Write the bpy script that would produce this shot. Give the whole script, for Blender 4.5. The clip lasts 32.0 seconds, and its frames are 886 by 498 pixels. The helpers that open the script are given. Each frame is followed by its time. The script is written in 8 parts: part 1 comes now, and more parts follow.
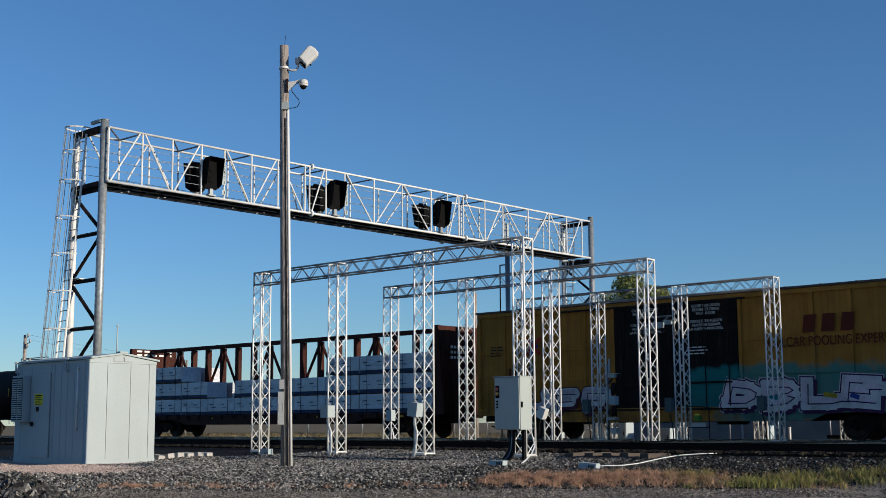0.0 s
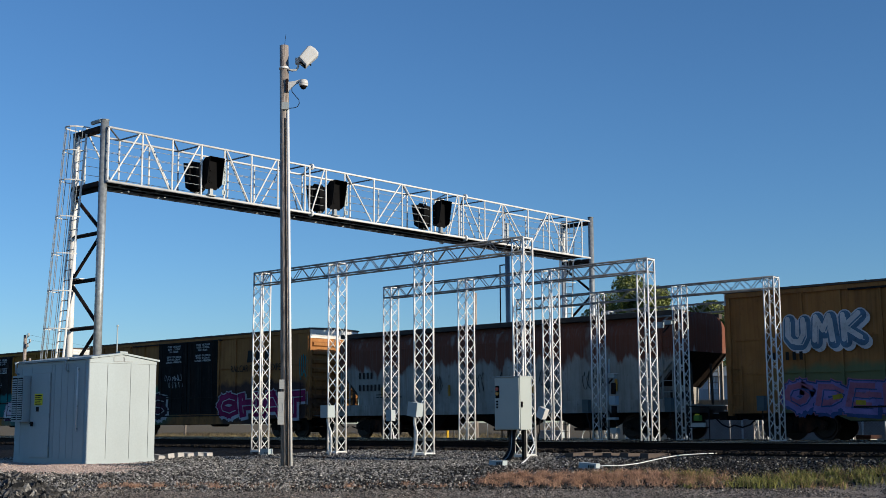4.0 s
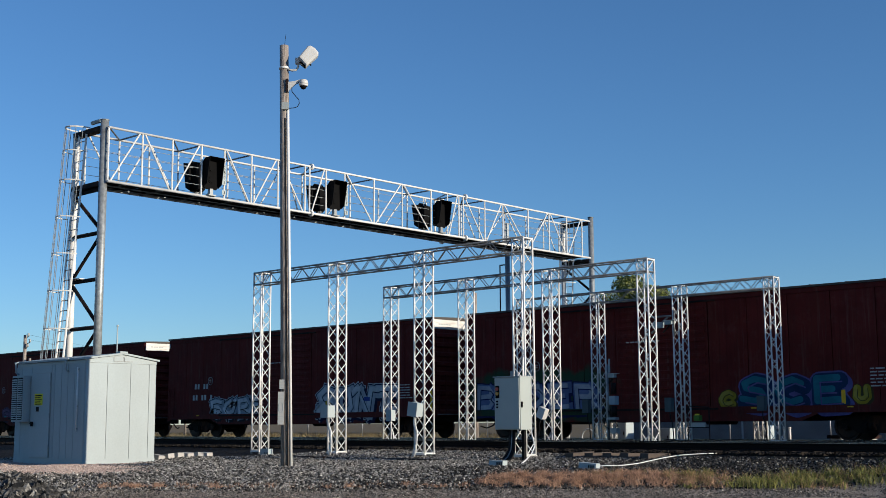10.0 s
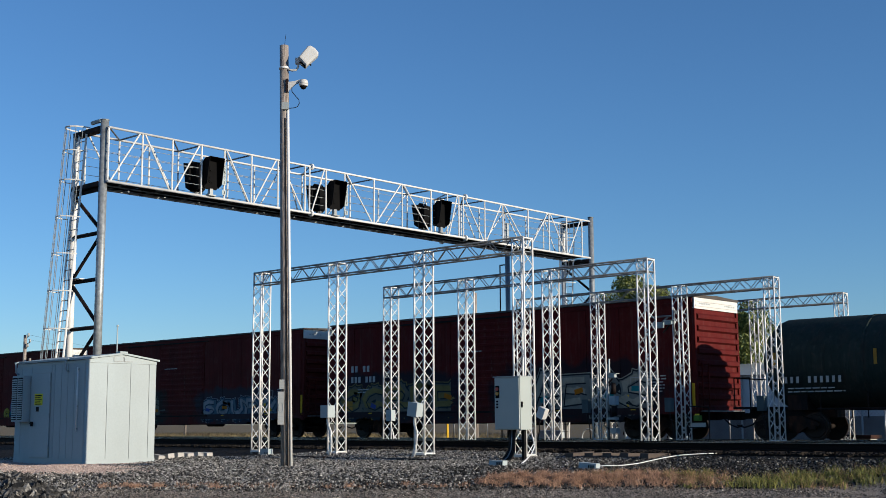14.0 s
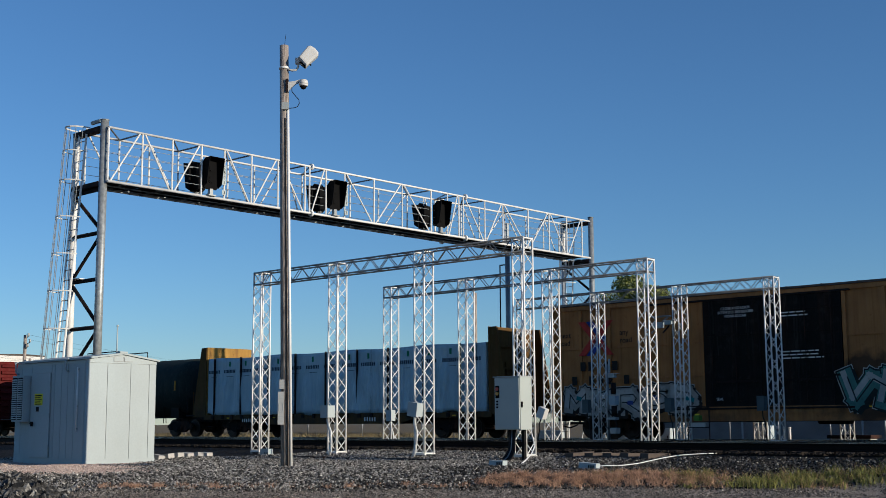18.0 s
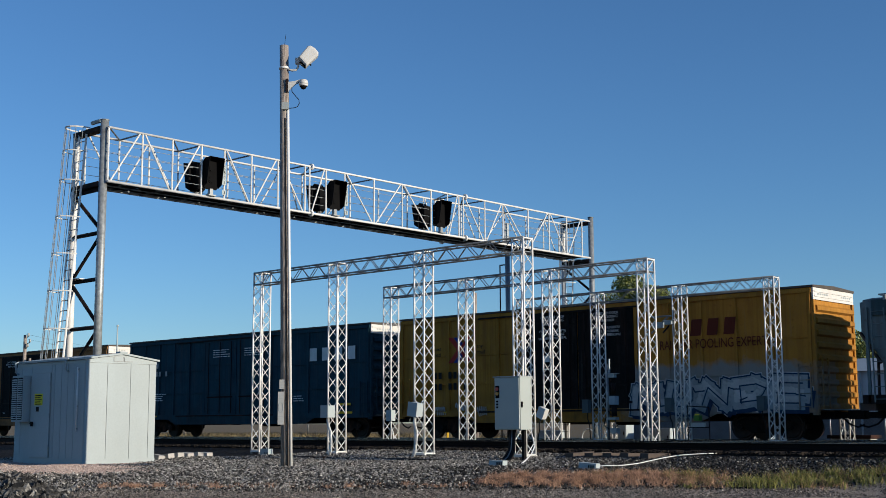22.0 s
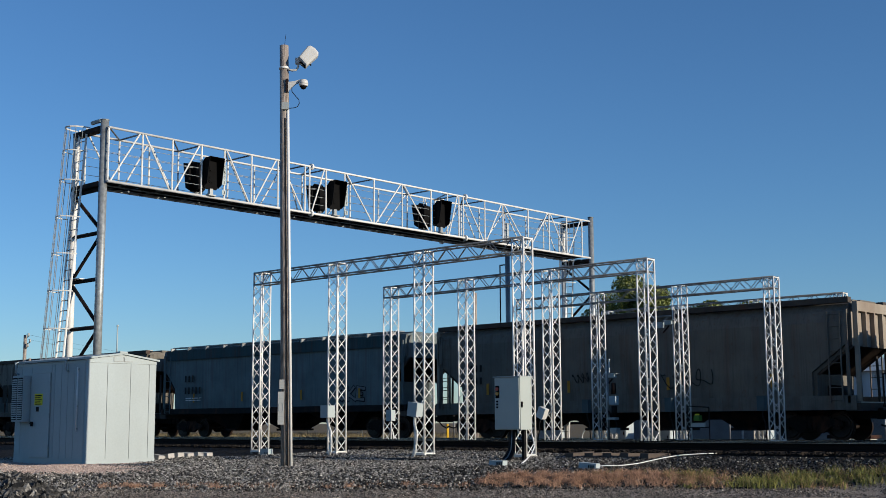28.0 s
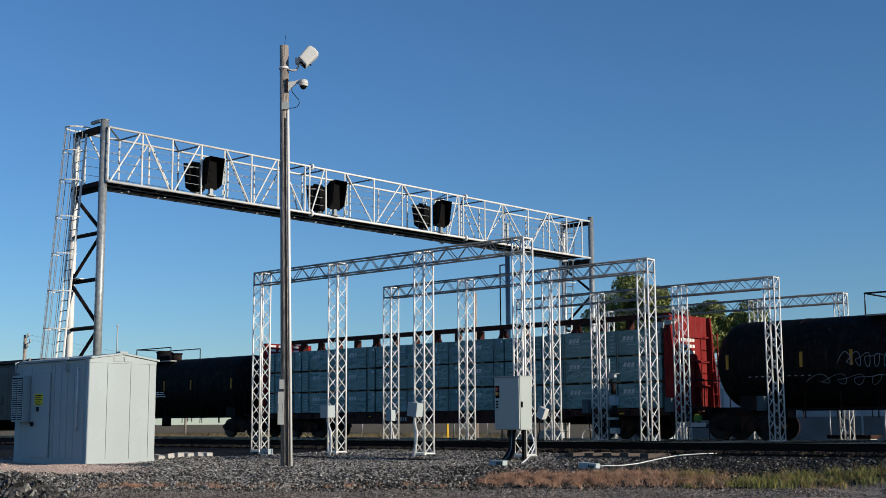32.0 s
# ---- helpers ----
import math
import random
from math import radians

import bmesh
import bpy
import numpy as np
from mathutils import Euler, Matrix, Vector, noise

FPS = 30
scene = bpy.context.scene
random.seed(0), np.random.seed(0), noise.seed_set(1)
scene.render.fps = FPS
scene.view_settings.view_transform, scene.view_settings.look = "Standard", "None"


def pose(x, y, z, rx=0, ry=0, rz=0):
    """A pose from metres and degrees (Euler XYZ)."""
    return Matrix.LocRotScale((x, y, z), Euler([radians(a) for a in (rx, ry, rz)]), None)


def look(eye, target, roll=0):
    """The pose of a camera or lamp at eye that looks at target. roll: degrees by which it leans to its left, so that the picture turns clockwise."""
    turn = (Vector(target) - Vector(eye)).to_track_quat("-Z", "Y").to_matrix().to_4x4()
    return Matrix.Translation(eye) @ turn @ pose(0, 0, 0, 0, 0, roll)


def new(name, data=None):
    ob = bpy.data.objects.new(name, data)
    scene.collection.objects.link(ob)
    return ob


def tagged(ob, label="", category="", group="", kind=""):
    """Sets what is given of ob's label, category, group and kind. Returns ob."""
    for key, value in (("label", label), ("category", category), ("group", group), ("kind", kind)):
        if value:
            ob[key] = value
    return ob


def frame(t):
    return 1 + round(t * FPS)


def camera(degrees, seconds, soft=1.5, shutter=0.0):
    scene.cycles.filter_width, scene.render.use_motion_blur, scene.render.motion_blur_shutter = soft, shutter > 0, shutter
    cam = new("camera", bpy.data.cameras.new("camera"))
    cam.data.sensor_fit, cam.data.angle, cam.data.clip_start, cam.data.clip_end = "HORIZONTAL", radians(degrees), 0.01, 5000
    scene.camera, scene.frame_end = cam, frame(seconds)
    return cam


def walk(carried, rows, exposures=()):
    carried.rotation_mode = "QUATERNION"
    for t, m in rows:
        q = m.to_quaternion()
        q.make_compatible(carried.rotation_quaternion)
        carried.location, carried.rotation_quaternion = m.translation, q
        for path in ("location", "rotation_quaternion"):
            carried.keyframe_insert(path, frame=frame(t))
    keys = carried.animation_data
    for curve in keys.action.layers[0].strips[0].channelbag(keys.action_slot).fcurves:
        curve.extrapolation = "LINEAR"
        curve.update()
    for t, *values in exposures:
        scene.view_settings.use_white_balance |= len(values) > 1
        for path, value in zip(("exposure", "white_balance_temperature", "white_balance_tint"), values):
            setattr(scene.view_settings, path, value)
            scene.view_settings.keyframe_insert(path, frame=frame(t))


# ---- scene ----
# ------------------------------------------------------------------ camera
YAW, PITCH, EYE = radians(42.564), radians(8.084), Vector((0, 0, 0.645))
FORWARD = Vector((-math.sin(YAW) * math.cos(PITCH), math.cos(YAW) * math.cos(PITCH), math.sin(PITCH)))
cam = camera(39.79, 32.0, soft=0.55)
STAND = look(EYE, EYE + FORWARD * 10, -0.347)
walk(cam, [(0, STAND), (32, STAND)], [(t, e + 0.15, 5850, 9) for t, e in ((0, 0.03), (2, 0.12), (6, 0.14), (9, 0.155), (13, 0.18), (14.5, 0.15), (16, 0.02), (17, -0.01), (18.5, 0.05), (20, 0.10), (23, 0.08), (28, 0.05), (32, 0.03))])

# ------------------------------------------------------------------ light
SUN_EL, SUN_AZ = radians(13.1), radians(75.5)      # azimuth clockwise from +y
world = bpy.data.worlds.new("sky")
scene.world = world
world.use_nodes = True
_sky = world.node_tree.nodes.new("ShaderNodeTexSky")
_sky.sky_type, _sky.sun_disc = "NISHITA", False
_sky.sun_elevation, _sky.sun_rotation = SUN_EL, SUN_AZ
_sky.air_density, _sky.dust_density, _sky.ozone_density = 1.0, 0.0, 5.0
world.node_tree.nodes["Background"].inputs[1].default_value = 0.102
world.node_tree.links.new(_sky.outputs[0], world.node_tree.nodes["Background"].inputs[0])
sun = new("sun", bpy.data.lights.new("sun", "SUN"))
sun.data.energy, sun.data.angle, sun.data.color = 5.0, radians(0.5), (1.0, 0.83, 0.61)
SUN_DIR = Vector((math.sin(SUN_AZ) * math.cos(SUN_EL), math.cos(SUN_AZ) * math.cos(SUN_EL), math.sin(SUN_EL)))
sun.matrix_world = look(SUN_DIR * 200, (0, 0, 0))

# ------------------------------------------------------------------ materials
class Nodes:
    """Short writing for a node tree."""

    def __init__(self, name, rough=0.6, metal=0.0):
        self.m = bpy.data.materials.new(name)
        self.m.use_nodes = True
        self.t = self.m.node_tree
        self.b = self.t.nodes["Principled BSDF"]
        self.b.inputs["Roughness"].default_value = rough
        self.b.inputs["Metallic"].default_value = metal
        self.co = self.t.nodes.new("ShaderNodeTexCoord").outputs["Object"]

    def put(self, sock, v):
        if isinstance(v, (int, float)):
            sock.default_value = v
        elif isinstance(v, (tuple, list)):
            sock.default_value = (*v, 1.0) if len(v) == 3 and sock.type == "RGBA" else v
        else:
            self.t.links.new(v, sock)

    def math(self, op, a, b=0.0, c=None, clamp=False):
        n = self.t.nodes.new("ShaderNodeMath")
        n.operation, n.use_clamp = op, clamp
        self.put(n.inputs[0], a), self.put(n.inputs[1], b)
        if c is not None:
            self.put(n.inputs[2], c)
        return n.outputs[0]

    def mix(self, f, a, b, blend="MIX"):
        n = self.t.nodes.new("ShaderNodeMix")
        n.data_type, n.blend_type = "RGBA", blend
        self.put(n.inputs[0], f), self.put(n.inputs[6], a), self.put(n.inputs[7], b)
        return n.outputs[2]

    def step(self, v, lo, hi):
        n = self.t.nodes.new("ShaderNodeMapRange")
        self.put(n.inputs[0], v), self.put(n.inputs[1], lo), self.put(n.inputs[2], hi)
        return n.outputs[0]

    def stretch(self, scale, offset=(0, 0, 0), vec=None):
        n = self.t.nodes.new("ShaderNodeMapping")
        self.put(n.inputs[0], self.co if vec is None else vec)
        n.inputs["Scale"].default_value, n.inputs["Location"].default_value = scale, offset
        return n.outputs[0]

    def noise(self, scale, detail=4.0, vec=None, rough=0.55):
        n = self.t.nodes.new("ShaderNodeTexNoise")
        self.put(n.inputs["Vector"], self.co if vec is None else vec)
        n.inputs["Scale"].default_value, n.inputs["Detail"].default_value, n.inputs["Roughness"].default_value = scale, detail, rough
        return n.outputs[0]

    def voronoi(self, scale, vec=None, feature="F1", rnd=1.0):
        n = self.t.nodes.new("ShaderNodeTexVoronoi")
        n.feature = feature
        self.put(n.inputs["Vector"], self.co if vec is None else vec)
        n.inputs["Scale"].default_value, n.inputs["Randomness"].default_value = scale, rnd
        return n

    def bump(self, h, strength=0.3, dist=0.01):
        n = self.t.nodes.new("ShaderNodeBump")
        n.inputs["Strength"].default_value, n.inputs["Distance"].default_value = strength, dist
        self.put(n.inputs["Height"], h)
        self.put(self.b.inputs["Normal"], n.outputs[0])

    def random(self):
        return self.t.nodes.new("ShaderNodeObjectInfo").outputs["Random"]

    def island(self):
        return self.t.nodes.new("ShaderNodeNewGeometry").outputs["Random Per Island"]

    def xyz(self):
        n = self.t.nodes.new("ShaderNodeSeparateXYZ")
        self.put(n.inputs[0], self.co)
        return n.outputs

    def colour(self, c):
        self.put(self.b.inputs["Base Color"], c)
        return self.m


def dim(c, k):
    return tuple(min(1.0, v * k) for v in c)


def mat(name, col, rough=0.6, metal=0.0, var=0.25, scale=3.0, fine=40.0, bump=0.15, dirt=None, dirt_amount=0.35):
    n = Nodes(name, rough, metal)
    n.b.inputs["Specular IOR Level"].default_value = 0.5 if rough < 0.5 else 0.07
    c = n.mix(n.step(n.noise(scale), 0.3, 0.7), dim(col, 1 - var), dim(col, 1 + var * 0.6))
    c = n.mix(0.35, c, n.mix(n.noise(fine, 3.0), dim(col, 0.7), dim(col, 1.25)))
    if dirt:
        c = n.mix(n.math("MULTIPLY", n.step(n.noise(scale * 0.6, 6.0, n.stretch((1, 1, 0.35))), 0.5, 0.75), dirt_amount), c, dirt)
    c = n.mix(n.math("MULTIPLY", n.random(), 0.12), c, dim(col, 0.6))
    if bump:
        n.bump(n.noise(fine, 5.0), bump, 0.01)
    n.put(n.b.inputs["Roughness"], n.step(n.noise(scale * 2.0), -0.6, 1.4) if rough is None else n.math("ADD", rough - 0.08, n.math("MULTIPLY", n.noise(scale * 2.0), 0.16)))
    return n.colour(c)


TIE_DIRT = (0.05, 0.042, 0.036)
RUST, GRIME, DUST = (0.13, 0.05, 0.025), (0.035, 0.03, 0.027), (0.20, 0.18, 0.155)
GALV = mat("galvanised_steel", (0.78, 0.77, 0.74), 0.45, 0.0, 0.15, 4.0, 60.0, 0.05, (0.35, 0.36, 0.36), 0.3)
GALV_BRIDGE = mat("grey_galvanised_steel", (0.70, 0.70, 0.68), 0.45, 0.0, 0.18, 3.0, 60.0, 0.05, (0.35, 0.36, 0.36), 0.4)
GALV_MID = mat("mottled_galvanised_steel", (0.31, 0.335, 0.345), 0.45, 0.35, 0.55, 9.0, 60.0, 0.05, (0.12, 0.13, 0.14), 0.6)
GALV_DARK = mat("dark_galvanised_steel", (0.22, 0.23, 0.235), 0.45, 0.6, 0.25, 2.0, 50.0, 0.05)
WHITE_PAINT = mat("white_painted_metal", (0.385, 0.435, 0.445), 0.55, 0.0, 0.06, 1.0, 30.0, 0.03, (0.20, 0.19, 0.17), 0.25)
GREY_PAINT = mat("grey_painted_metal", (0.34, 0.37, 0.37), 0.45, 0.0, 0.1, 2.0, 40.0, 0.03)
BLACK_PAINT = mat("black_painted_metal", (0.005, 0.005, 0.0055), 0.8, 0.0, 0.3, 3.0, 40.0, 0.05)
DARK_STEEL = mat("dark_steel", (0.013, 0.013, 0.014), 0.65, 0.1, 0.4, 3.0, 40.0, 0.2, RUST, 0.4)
TRUCK_STEEL = mat("grimy_cast_steel", (0.014, 0.012, 0.011), 0.8, 0.0, 0.4, 4.0, 30.0, 0.3, RUST, 0.5)
WHEEL_STEEL = mat("worn_wheel_steel", (0.035, 0.030, 0.027), 0.5, 0.4, 0.4, 5.0, 30.0, 0.2, RUST, 0.5)
RAIL_STEEL = mat("rusty_rail_steel", (0.012, 0.009, 0.008), 0.7, 0.0, 0.3, 3.0, 40.0, 0.2)
RAIL_TOP = mat("polished_rail_head", (0.35, 0.34, 0.33), 0.25, 0.9, 0.2, 3.0, 40.0, 0.02)
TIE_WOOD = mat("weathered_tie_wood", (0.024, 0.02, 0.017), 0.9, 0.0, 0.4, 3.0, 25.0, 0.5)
YELLOW = mat("safety_yellow", (0.75, 0.45, 0.03), 0.5, 0.0, 0.15)
SIGN_YELLOW = mat("yellow_sign", (0.80, 0.72, 0.05), 0.5, 0.0, 0.1)
RED_LENS = mat("red_lens", (0.45, 0.03, 0.02), 0.25, 0.0, 0.1)
AMBER_LENS = mat("amber_lens", (0.5, 0.22, 0.03), 0.25, 0.0, 0.1)
INK = mat("black_lettering", (0.02, 0.02, 0.02), 0.6, 0.0, 0.1)
FADED_YELLOW = mat("faded_yellow_reflector", (0.42, 0.22, 0.04), 0.6, 0.0, 0.3)
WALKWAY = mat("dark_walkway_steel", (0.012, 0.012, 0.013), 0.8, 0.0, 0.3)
FADED = mat("faded_stencil_paint", (0.42, 0.42, 0.41), 0.6, 0.0, 0.3, 5.0)
CABINET_PAINT = mat("pale_cabinet_paint", (0.36, 0.40, 0.385), 0.45, 0.0, 0.08, 2.0, 40.0, 0.03)
DULL_BOX = mat("dull_blue_grey_box", (0.07, 0.095, 0.105), 0.5, 0.0, 0.2)
STENCIL = mat("white_stencil_paint", (0.72, 0.72, 0.70), 0.6, 0.0, 0.15)
RED_INK = mat("red_logo_paint", (0.42, 0.05, 0.04), 0.6, 0.0, 0.1)
BLUE_INK = mat("blue_logo_paint", (0.03, 0.055, 0.25), 0.6, 0.0, 0.1)
MAROON_INK = mat("maroon_logo_paint", (0.10, 0.022, 0.014), 0.6, 0.0, 0.1)
CONDUIT = mat("white_plastic_conduit", (0.72, 0.72, 0.70), 0.45, 0.0, 0.1)
BLACK_RUBBER = mat("black_cable", (0.015, 0.015, 0.016), 0.5, 0.0, 0.2)
CONCRETE = mat("weathered_concrete", (0.45, 0.43, 0.40), 0.85, 0.0, 0.2, 3.0, 50.0, 0.3)
NOTICE_WHITE = mat("weathered_notice_white", (0.42, 0.43, 0.42), 0.6, 0.0, 0.12, 5.0, 40.0, 0.0)
CAMERA_WHITE = mat("white_camera_housing", (0.55, 0.55, 0.535), 0.4, 0.0, 0.04, 2.0, 30.0, 0.0)
BLUE_STEEL = mat("blue_grey_box_paint", (0.30, 0.38, 0.44), 0.5, 0.0, 0.1)


def wood_pole_material():
    n = Nodes("weathered_pole_wood", 0.85)
    g = n.noise(6.0, 8.0, n.stretch((9, 9, 0.5)))
    c = n.mix(n.step(g, 0.32, 0.66), (0.10, 0.078, 0.066), (0.46, 0.40, 0.345))
    c = n.mix(n.step(n.noise(1.2, 3.0), 0.5, 0.8), c, (0.15, 0.125, 0.108))
    c = n.mix(n.math("MULTIPLY", n.step(n.noise(5.0, 3.0, n.stretch((1, 1, 0.5))), 0.62, 0.72), 0.6), c, (0.075, 0.055, 0.045))
    n.bump(g, 0.7, 0.02)
    return n.colour(c)


def ground_material():
    n = Nodes("ballast_and_dirt", 0.95)
    n.b.inputs["Specular IOR Level"].default_value = 0.1
    p = n.xyz()
    grain = n.voronoi(16.0)
    stones = n.mix(grain.outputs["Color"], (0.015, 0.013, 0.012), (0.055, 0.05, 0.045))
    stones = n.mix(n.step(grain.outputs["Distance"], 0.25, 0.6), stones, (0.010, 0.009, 0.008))
    # stones much darker from about y = 24.5 on
    track_band = n.math("MULTIPLY", n.step(n.math("ADD", p[1], n.math("MULTIPLY", n.noise(1.5), 0.5)), 24.5, 24.9), 0.75)
    stones = n.mix(track_band, stones, (0.008, 0.007, 0.006))
    grit = n.mix(n.noise(70.0, 4.0), (0.10, 0.085, 0.07), (0.46, 0.385, 0.31))
    grit = n.mix(n.step(n.noise(0.6, 4.0), 0.4, 0.65), grit, n.mix(n.noise(40.0, 3.0), (0.16, 0.125, 0.10), (0.36, 0.295, 0.24)))
    d = n.math("ADD", n.math("MULTIPLY", p[0], -0.676), n.math("MULTIPLY", p[1], 0.737))
    road = n.step(n.math("ADD", d, n.math("MULTIPLY", n.noise(0.8, 4.0), 0.8)), 24.5, 23.9)
    c = n.mix(road, stones, grit)
    dry = n.mix(n.noise(3.0, 6.0), (0.12, 0.095, 0.055), (0.28, 0.215, 0.13))
    yard = n.mix(n.noise(9.0, 6.0), (0.10, 0.10, 0.10), (0.22, 0.21, 0.20))
    dry = n.mix(n.step(n.math("ADD", p[0], n.math("MULTIPLY", n.noise(0.4), 6.0)), -46.0, -41.0), dry, yard)
    c = n.mix(n.step(n.math("ADD", p[1], n.math("MULTIPLY", n.noise(0.7), 3.0)), 46.0, 47.5), c, dry)
    n.bump(n.math("ADD", n.math("MULTIPLY", grain.outputs["Distance"], -1.0), n.math("MULTIPLY", n.noise(60.0), 0.8)), 0.35, 0.03)
    return n.colour(c)


def stone_material(name, a, b, pale):
    n = Nodes(name, 0.9)
    n.b.inputs["Specular IOR Level"].default_value = 0.2
    c = n.mix(n.step(n.island(), 0.22, 0.95), a, b)
    c = n.mix(n.step(n.island(), 0.86, 0.93), c, pale)
    c = n.mix(n.step(n.noise(25.0, 3.0), 0.3, 0.8), dim(a, 0.8), c)
    return n.colour(c)


def leaf_material(name, a, b):
    n = Nodes(name, 0.6)
    n.b.inputs["Subsurface Weight"].default_value = 0.0
    return n.colour(n.mix(n.island(), a, b))


PALE_WOOD = mat("sun_bleached_tie_wood", (0.10, 0.082, 0.07), 0.9, 0.0, 0.35, 5.0, 40.0, 0.5, TIE_DIRT, 0.6)
POLE_WOOD = wood_pole_material()
GROUND = ground_material()
BALLAST = stone_material("grey_ballast_stone", (0.03, 0.029, 0.027), (0.74, 0.71, 0.655), (0.86, 0.83, 0.78))
# ballast with the shade lying on it mixed into a darker colour
SHADED_BALLAST = stone_material("shaded_ballast_stone", (0.012, 0.0115, 0.011), (0.16, 0.15, 0.135), (0.52, 0.49, 0.44))
ROAD_GRIT = stone_material("crushed_road_gravel", (0.05, 0.045, 0.04), (0.56, 0.50, 0.44), (0.8, 0.74, 0.66))
TIE_BALLAST = stone_material("near_black_ballast", (0.006, 0.005, 0.0045), (0.035, 0.03, 0.025), (0.09, 0.078, 0.065))
PINK_GRAVEL = stone_material("pink_gravel", (0.38, 0.29, 0.25), (0.78, 0.65, 0.57), (0.88, 0.79, 0.72))
DARK_ROCK = stone_material("dark_rock", (0.02, 0.02, 0.02), (0.26, 0.25, 0.235), (0.5, 0.48, 0.44))
DRY_GRASS = leaf_material("dry_rusty_weeds", (0.09, 0.04, 0.024), (0.66, 0.40, 0.25))
FAR_GRASS = leaf_material("dry_olive_grass", (0.085, 0.07, 0.03), (0.24, 0.185, 0.085))
GREEN_GRASS = leaf_material("green_weeds", (0.015, 0.026, 0.005), (0.32, 0.315, 0.055))
LEAF = leaf_material("tree_leaves", (0.045, 0.07, 0.014), (0.26, 0.28, 0.06))
BARK = mat("bark", (0.10, 0.08, 0.06), 0.9, 0.0, 0.4, 4.0, 20.0, 0.6)


TAGS = {}            # spray-painted lettering that belongs to a paint


def car_paint(name, col, rust=0.25, grime=0.5, tags=(), rust_top=None, rust_col=RUST):
    """Weathered car paint with streaks, grime low down and the sprayed clouds behind graffiti on the near side."""
    n = Nodes(name, 0.55)
    n.b.inputs["Specular IOR Level"].default_value = 0.05
    TAGS[name] = tags
    p = n.xyz()
    streak = n.noise(1.6, 6.0, n.stretch((2.2, 2.2, 0.16)))
    blot = n.noise(0.9, 7.0)
    c = n.mix(n.step(blot, 0.3, 0.7), dim(col, 0.78), dim(col, 1.12))
    c = n.mix(n.math("MULTIPLY", n.step(streak, 0.5, 0.72), rust), c, rust_col)
    c = n.mix(n.math("MULTIPLY", n.step(n.noise(7.0, 6.0), 0.62, 0.72), rust), c, rust_col)
    if rust_top:
        lo, hi = rust_top
        edge = n.math("ADD", p[2], n.math("MULTIPLY", n.math("SUBTRACT", n.noise(1.3, 7.0, n.stretch((1.0, 1, 0.25))), 0.5), 2.4))
        patch = n.math("MAXIMUM", n.step(n.noise(2.4, 6.0, n.stretch((1, 1, 0.22))), 0.22, 0.40), 0.3)
        c = n.mix(n.math("MULTIPLY", n.step(edge, lo, hi), patch), c, n.mix(n.noise(1.0, 3.0), (0.21, 0.050, 0.018), (0.095, 0.026, 0.013)))
    c = n.mix(n.math("MULTIPLY", n.random(), 0.22), c, dim(col, 0.5))
    # rain streaks, darker and paler, and blown dust
    c = n.mix(n.math("MULTIPLY", n.step(n.noise(3.2, 6.0, n.stretch((3.5, 3.5, 0.09), (3, 1, 0)), 0.7), 0.5, 0.68), 0.45), c, dim(col, 0.42))
    c = n.mix(n.math("MULTIPLY", n.step(n.noise(2.6, 7.0, n.stretch((3.0, 3.0, 0.13), (9, 4, 2)), 0.7), 0.56, 0.72), 0.16), c, DUST)
    c = n.mix(n.math("MULTIPLY", n.step(n.noise(3.5, 8.0, n.stretch((1, 1, 0.7), (5, 2, 8)), 0.75), 0.52, 0.75), 0.10), c, DUST)
    near = n.step(p[1], 0.0, -0.01)
    for i, (x0, x1, z0, z1, fill, fill2, line, cloud, *_) in enumerate(tags):
        if cloud:
            x0, x1, z0, z1 = x0 - 0.35, x1 + 0.35, z0 - 0.3, z1 + 0.42
            wob = n.noise(1.1, 5.0, n.stretch((1, 0, 1), (i * 7.3, 0, 3.1 * i)))
            u = n.math("ABSOLUTE", n.math("DIVIDE", n.math("SUBTRACT", p[0], (x0 + x1) / 2), (x1 - x0) / 2))
            v = n.math("ABSOLUTE", n.math("DIVIDE", n.math("SUBTRACT", p[2], (z0 + z1) / 2), (z1 - z0) / 2))
            body = n.math("SUBTRACT", n.math("ADD", 0.46, n.math("MULTIPLY", wob, 1.1)), n.math("POWER", n.math("ADD", n.math("POWER", u, 4.0), n.math("POWER", v, 4.0)), 0.25))
            c = n.mix(n.math("MULTIPLY", near, n.math("MULTIPLY", 0.8, n.step(body, -0.12, 0.12))), c, cloud)
    low = n.step(p[2], 2.0, 0.9)
    c = n.mix(n.math("MULTIPLY", n.math("MULTIPLY", low, n.step(n.noise(2.0, 6.0), 0.3, 0.7)), grime), c, GRIME)
    n.bump(n.math("ADD", n.math("MULTIPLY", n.noise(1.3, 2.0), 1.0), n.math("MULTIPLY", n.noise(30.0), 0.15)), 0.35, 0.03)
    n.put(n.b.inputs["Roughness"], n.math("ADD", 0.55, n.math("MULTIPLY", blot, 0.25)))
    return n.colour(c)


# ------------------------------------------------------------------ mesh helpers
def box(bm, x0, x1, y0, y1, z0, z1, bevel=0.0):
    v = [bm.verts.new((x, y, z)) for x in (x0, x1) for y in (y0, y1) for z in (z0, z1)]
    f = [bm.faces.new([v[i] for i in q]) for q in ((0, 1, 3, 2), (4, 6, 7, 5), (0, 4, 5, 1), (2, 3, 7, 6), (0, 2, 6, 4), (1, 5, 7, 3))]
    if bevel:
        edges = list({e for q in f for e in q.edges})
        bmesh.ops.bevel(bm, geom=edges, offset=bevel, segments=2, affect="EDGES", profile=0.7)
    return v


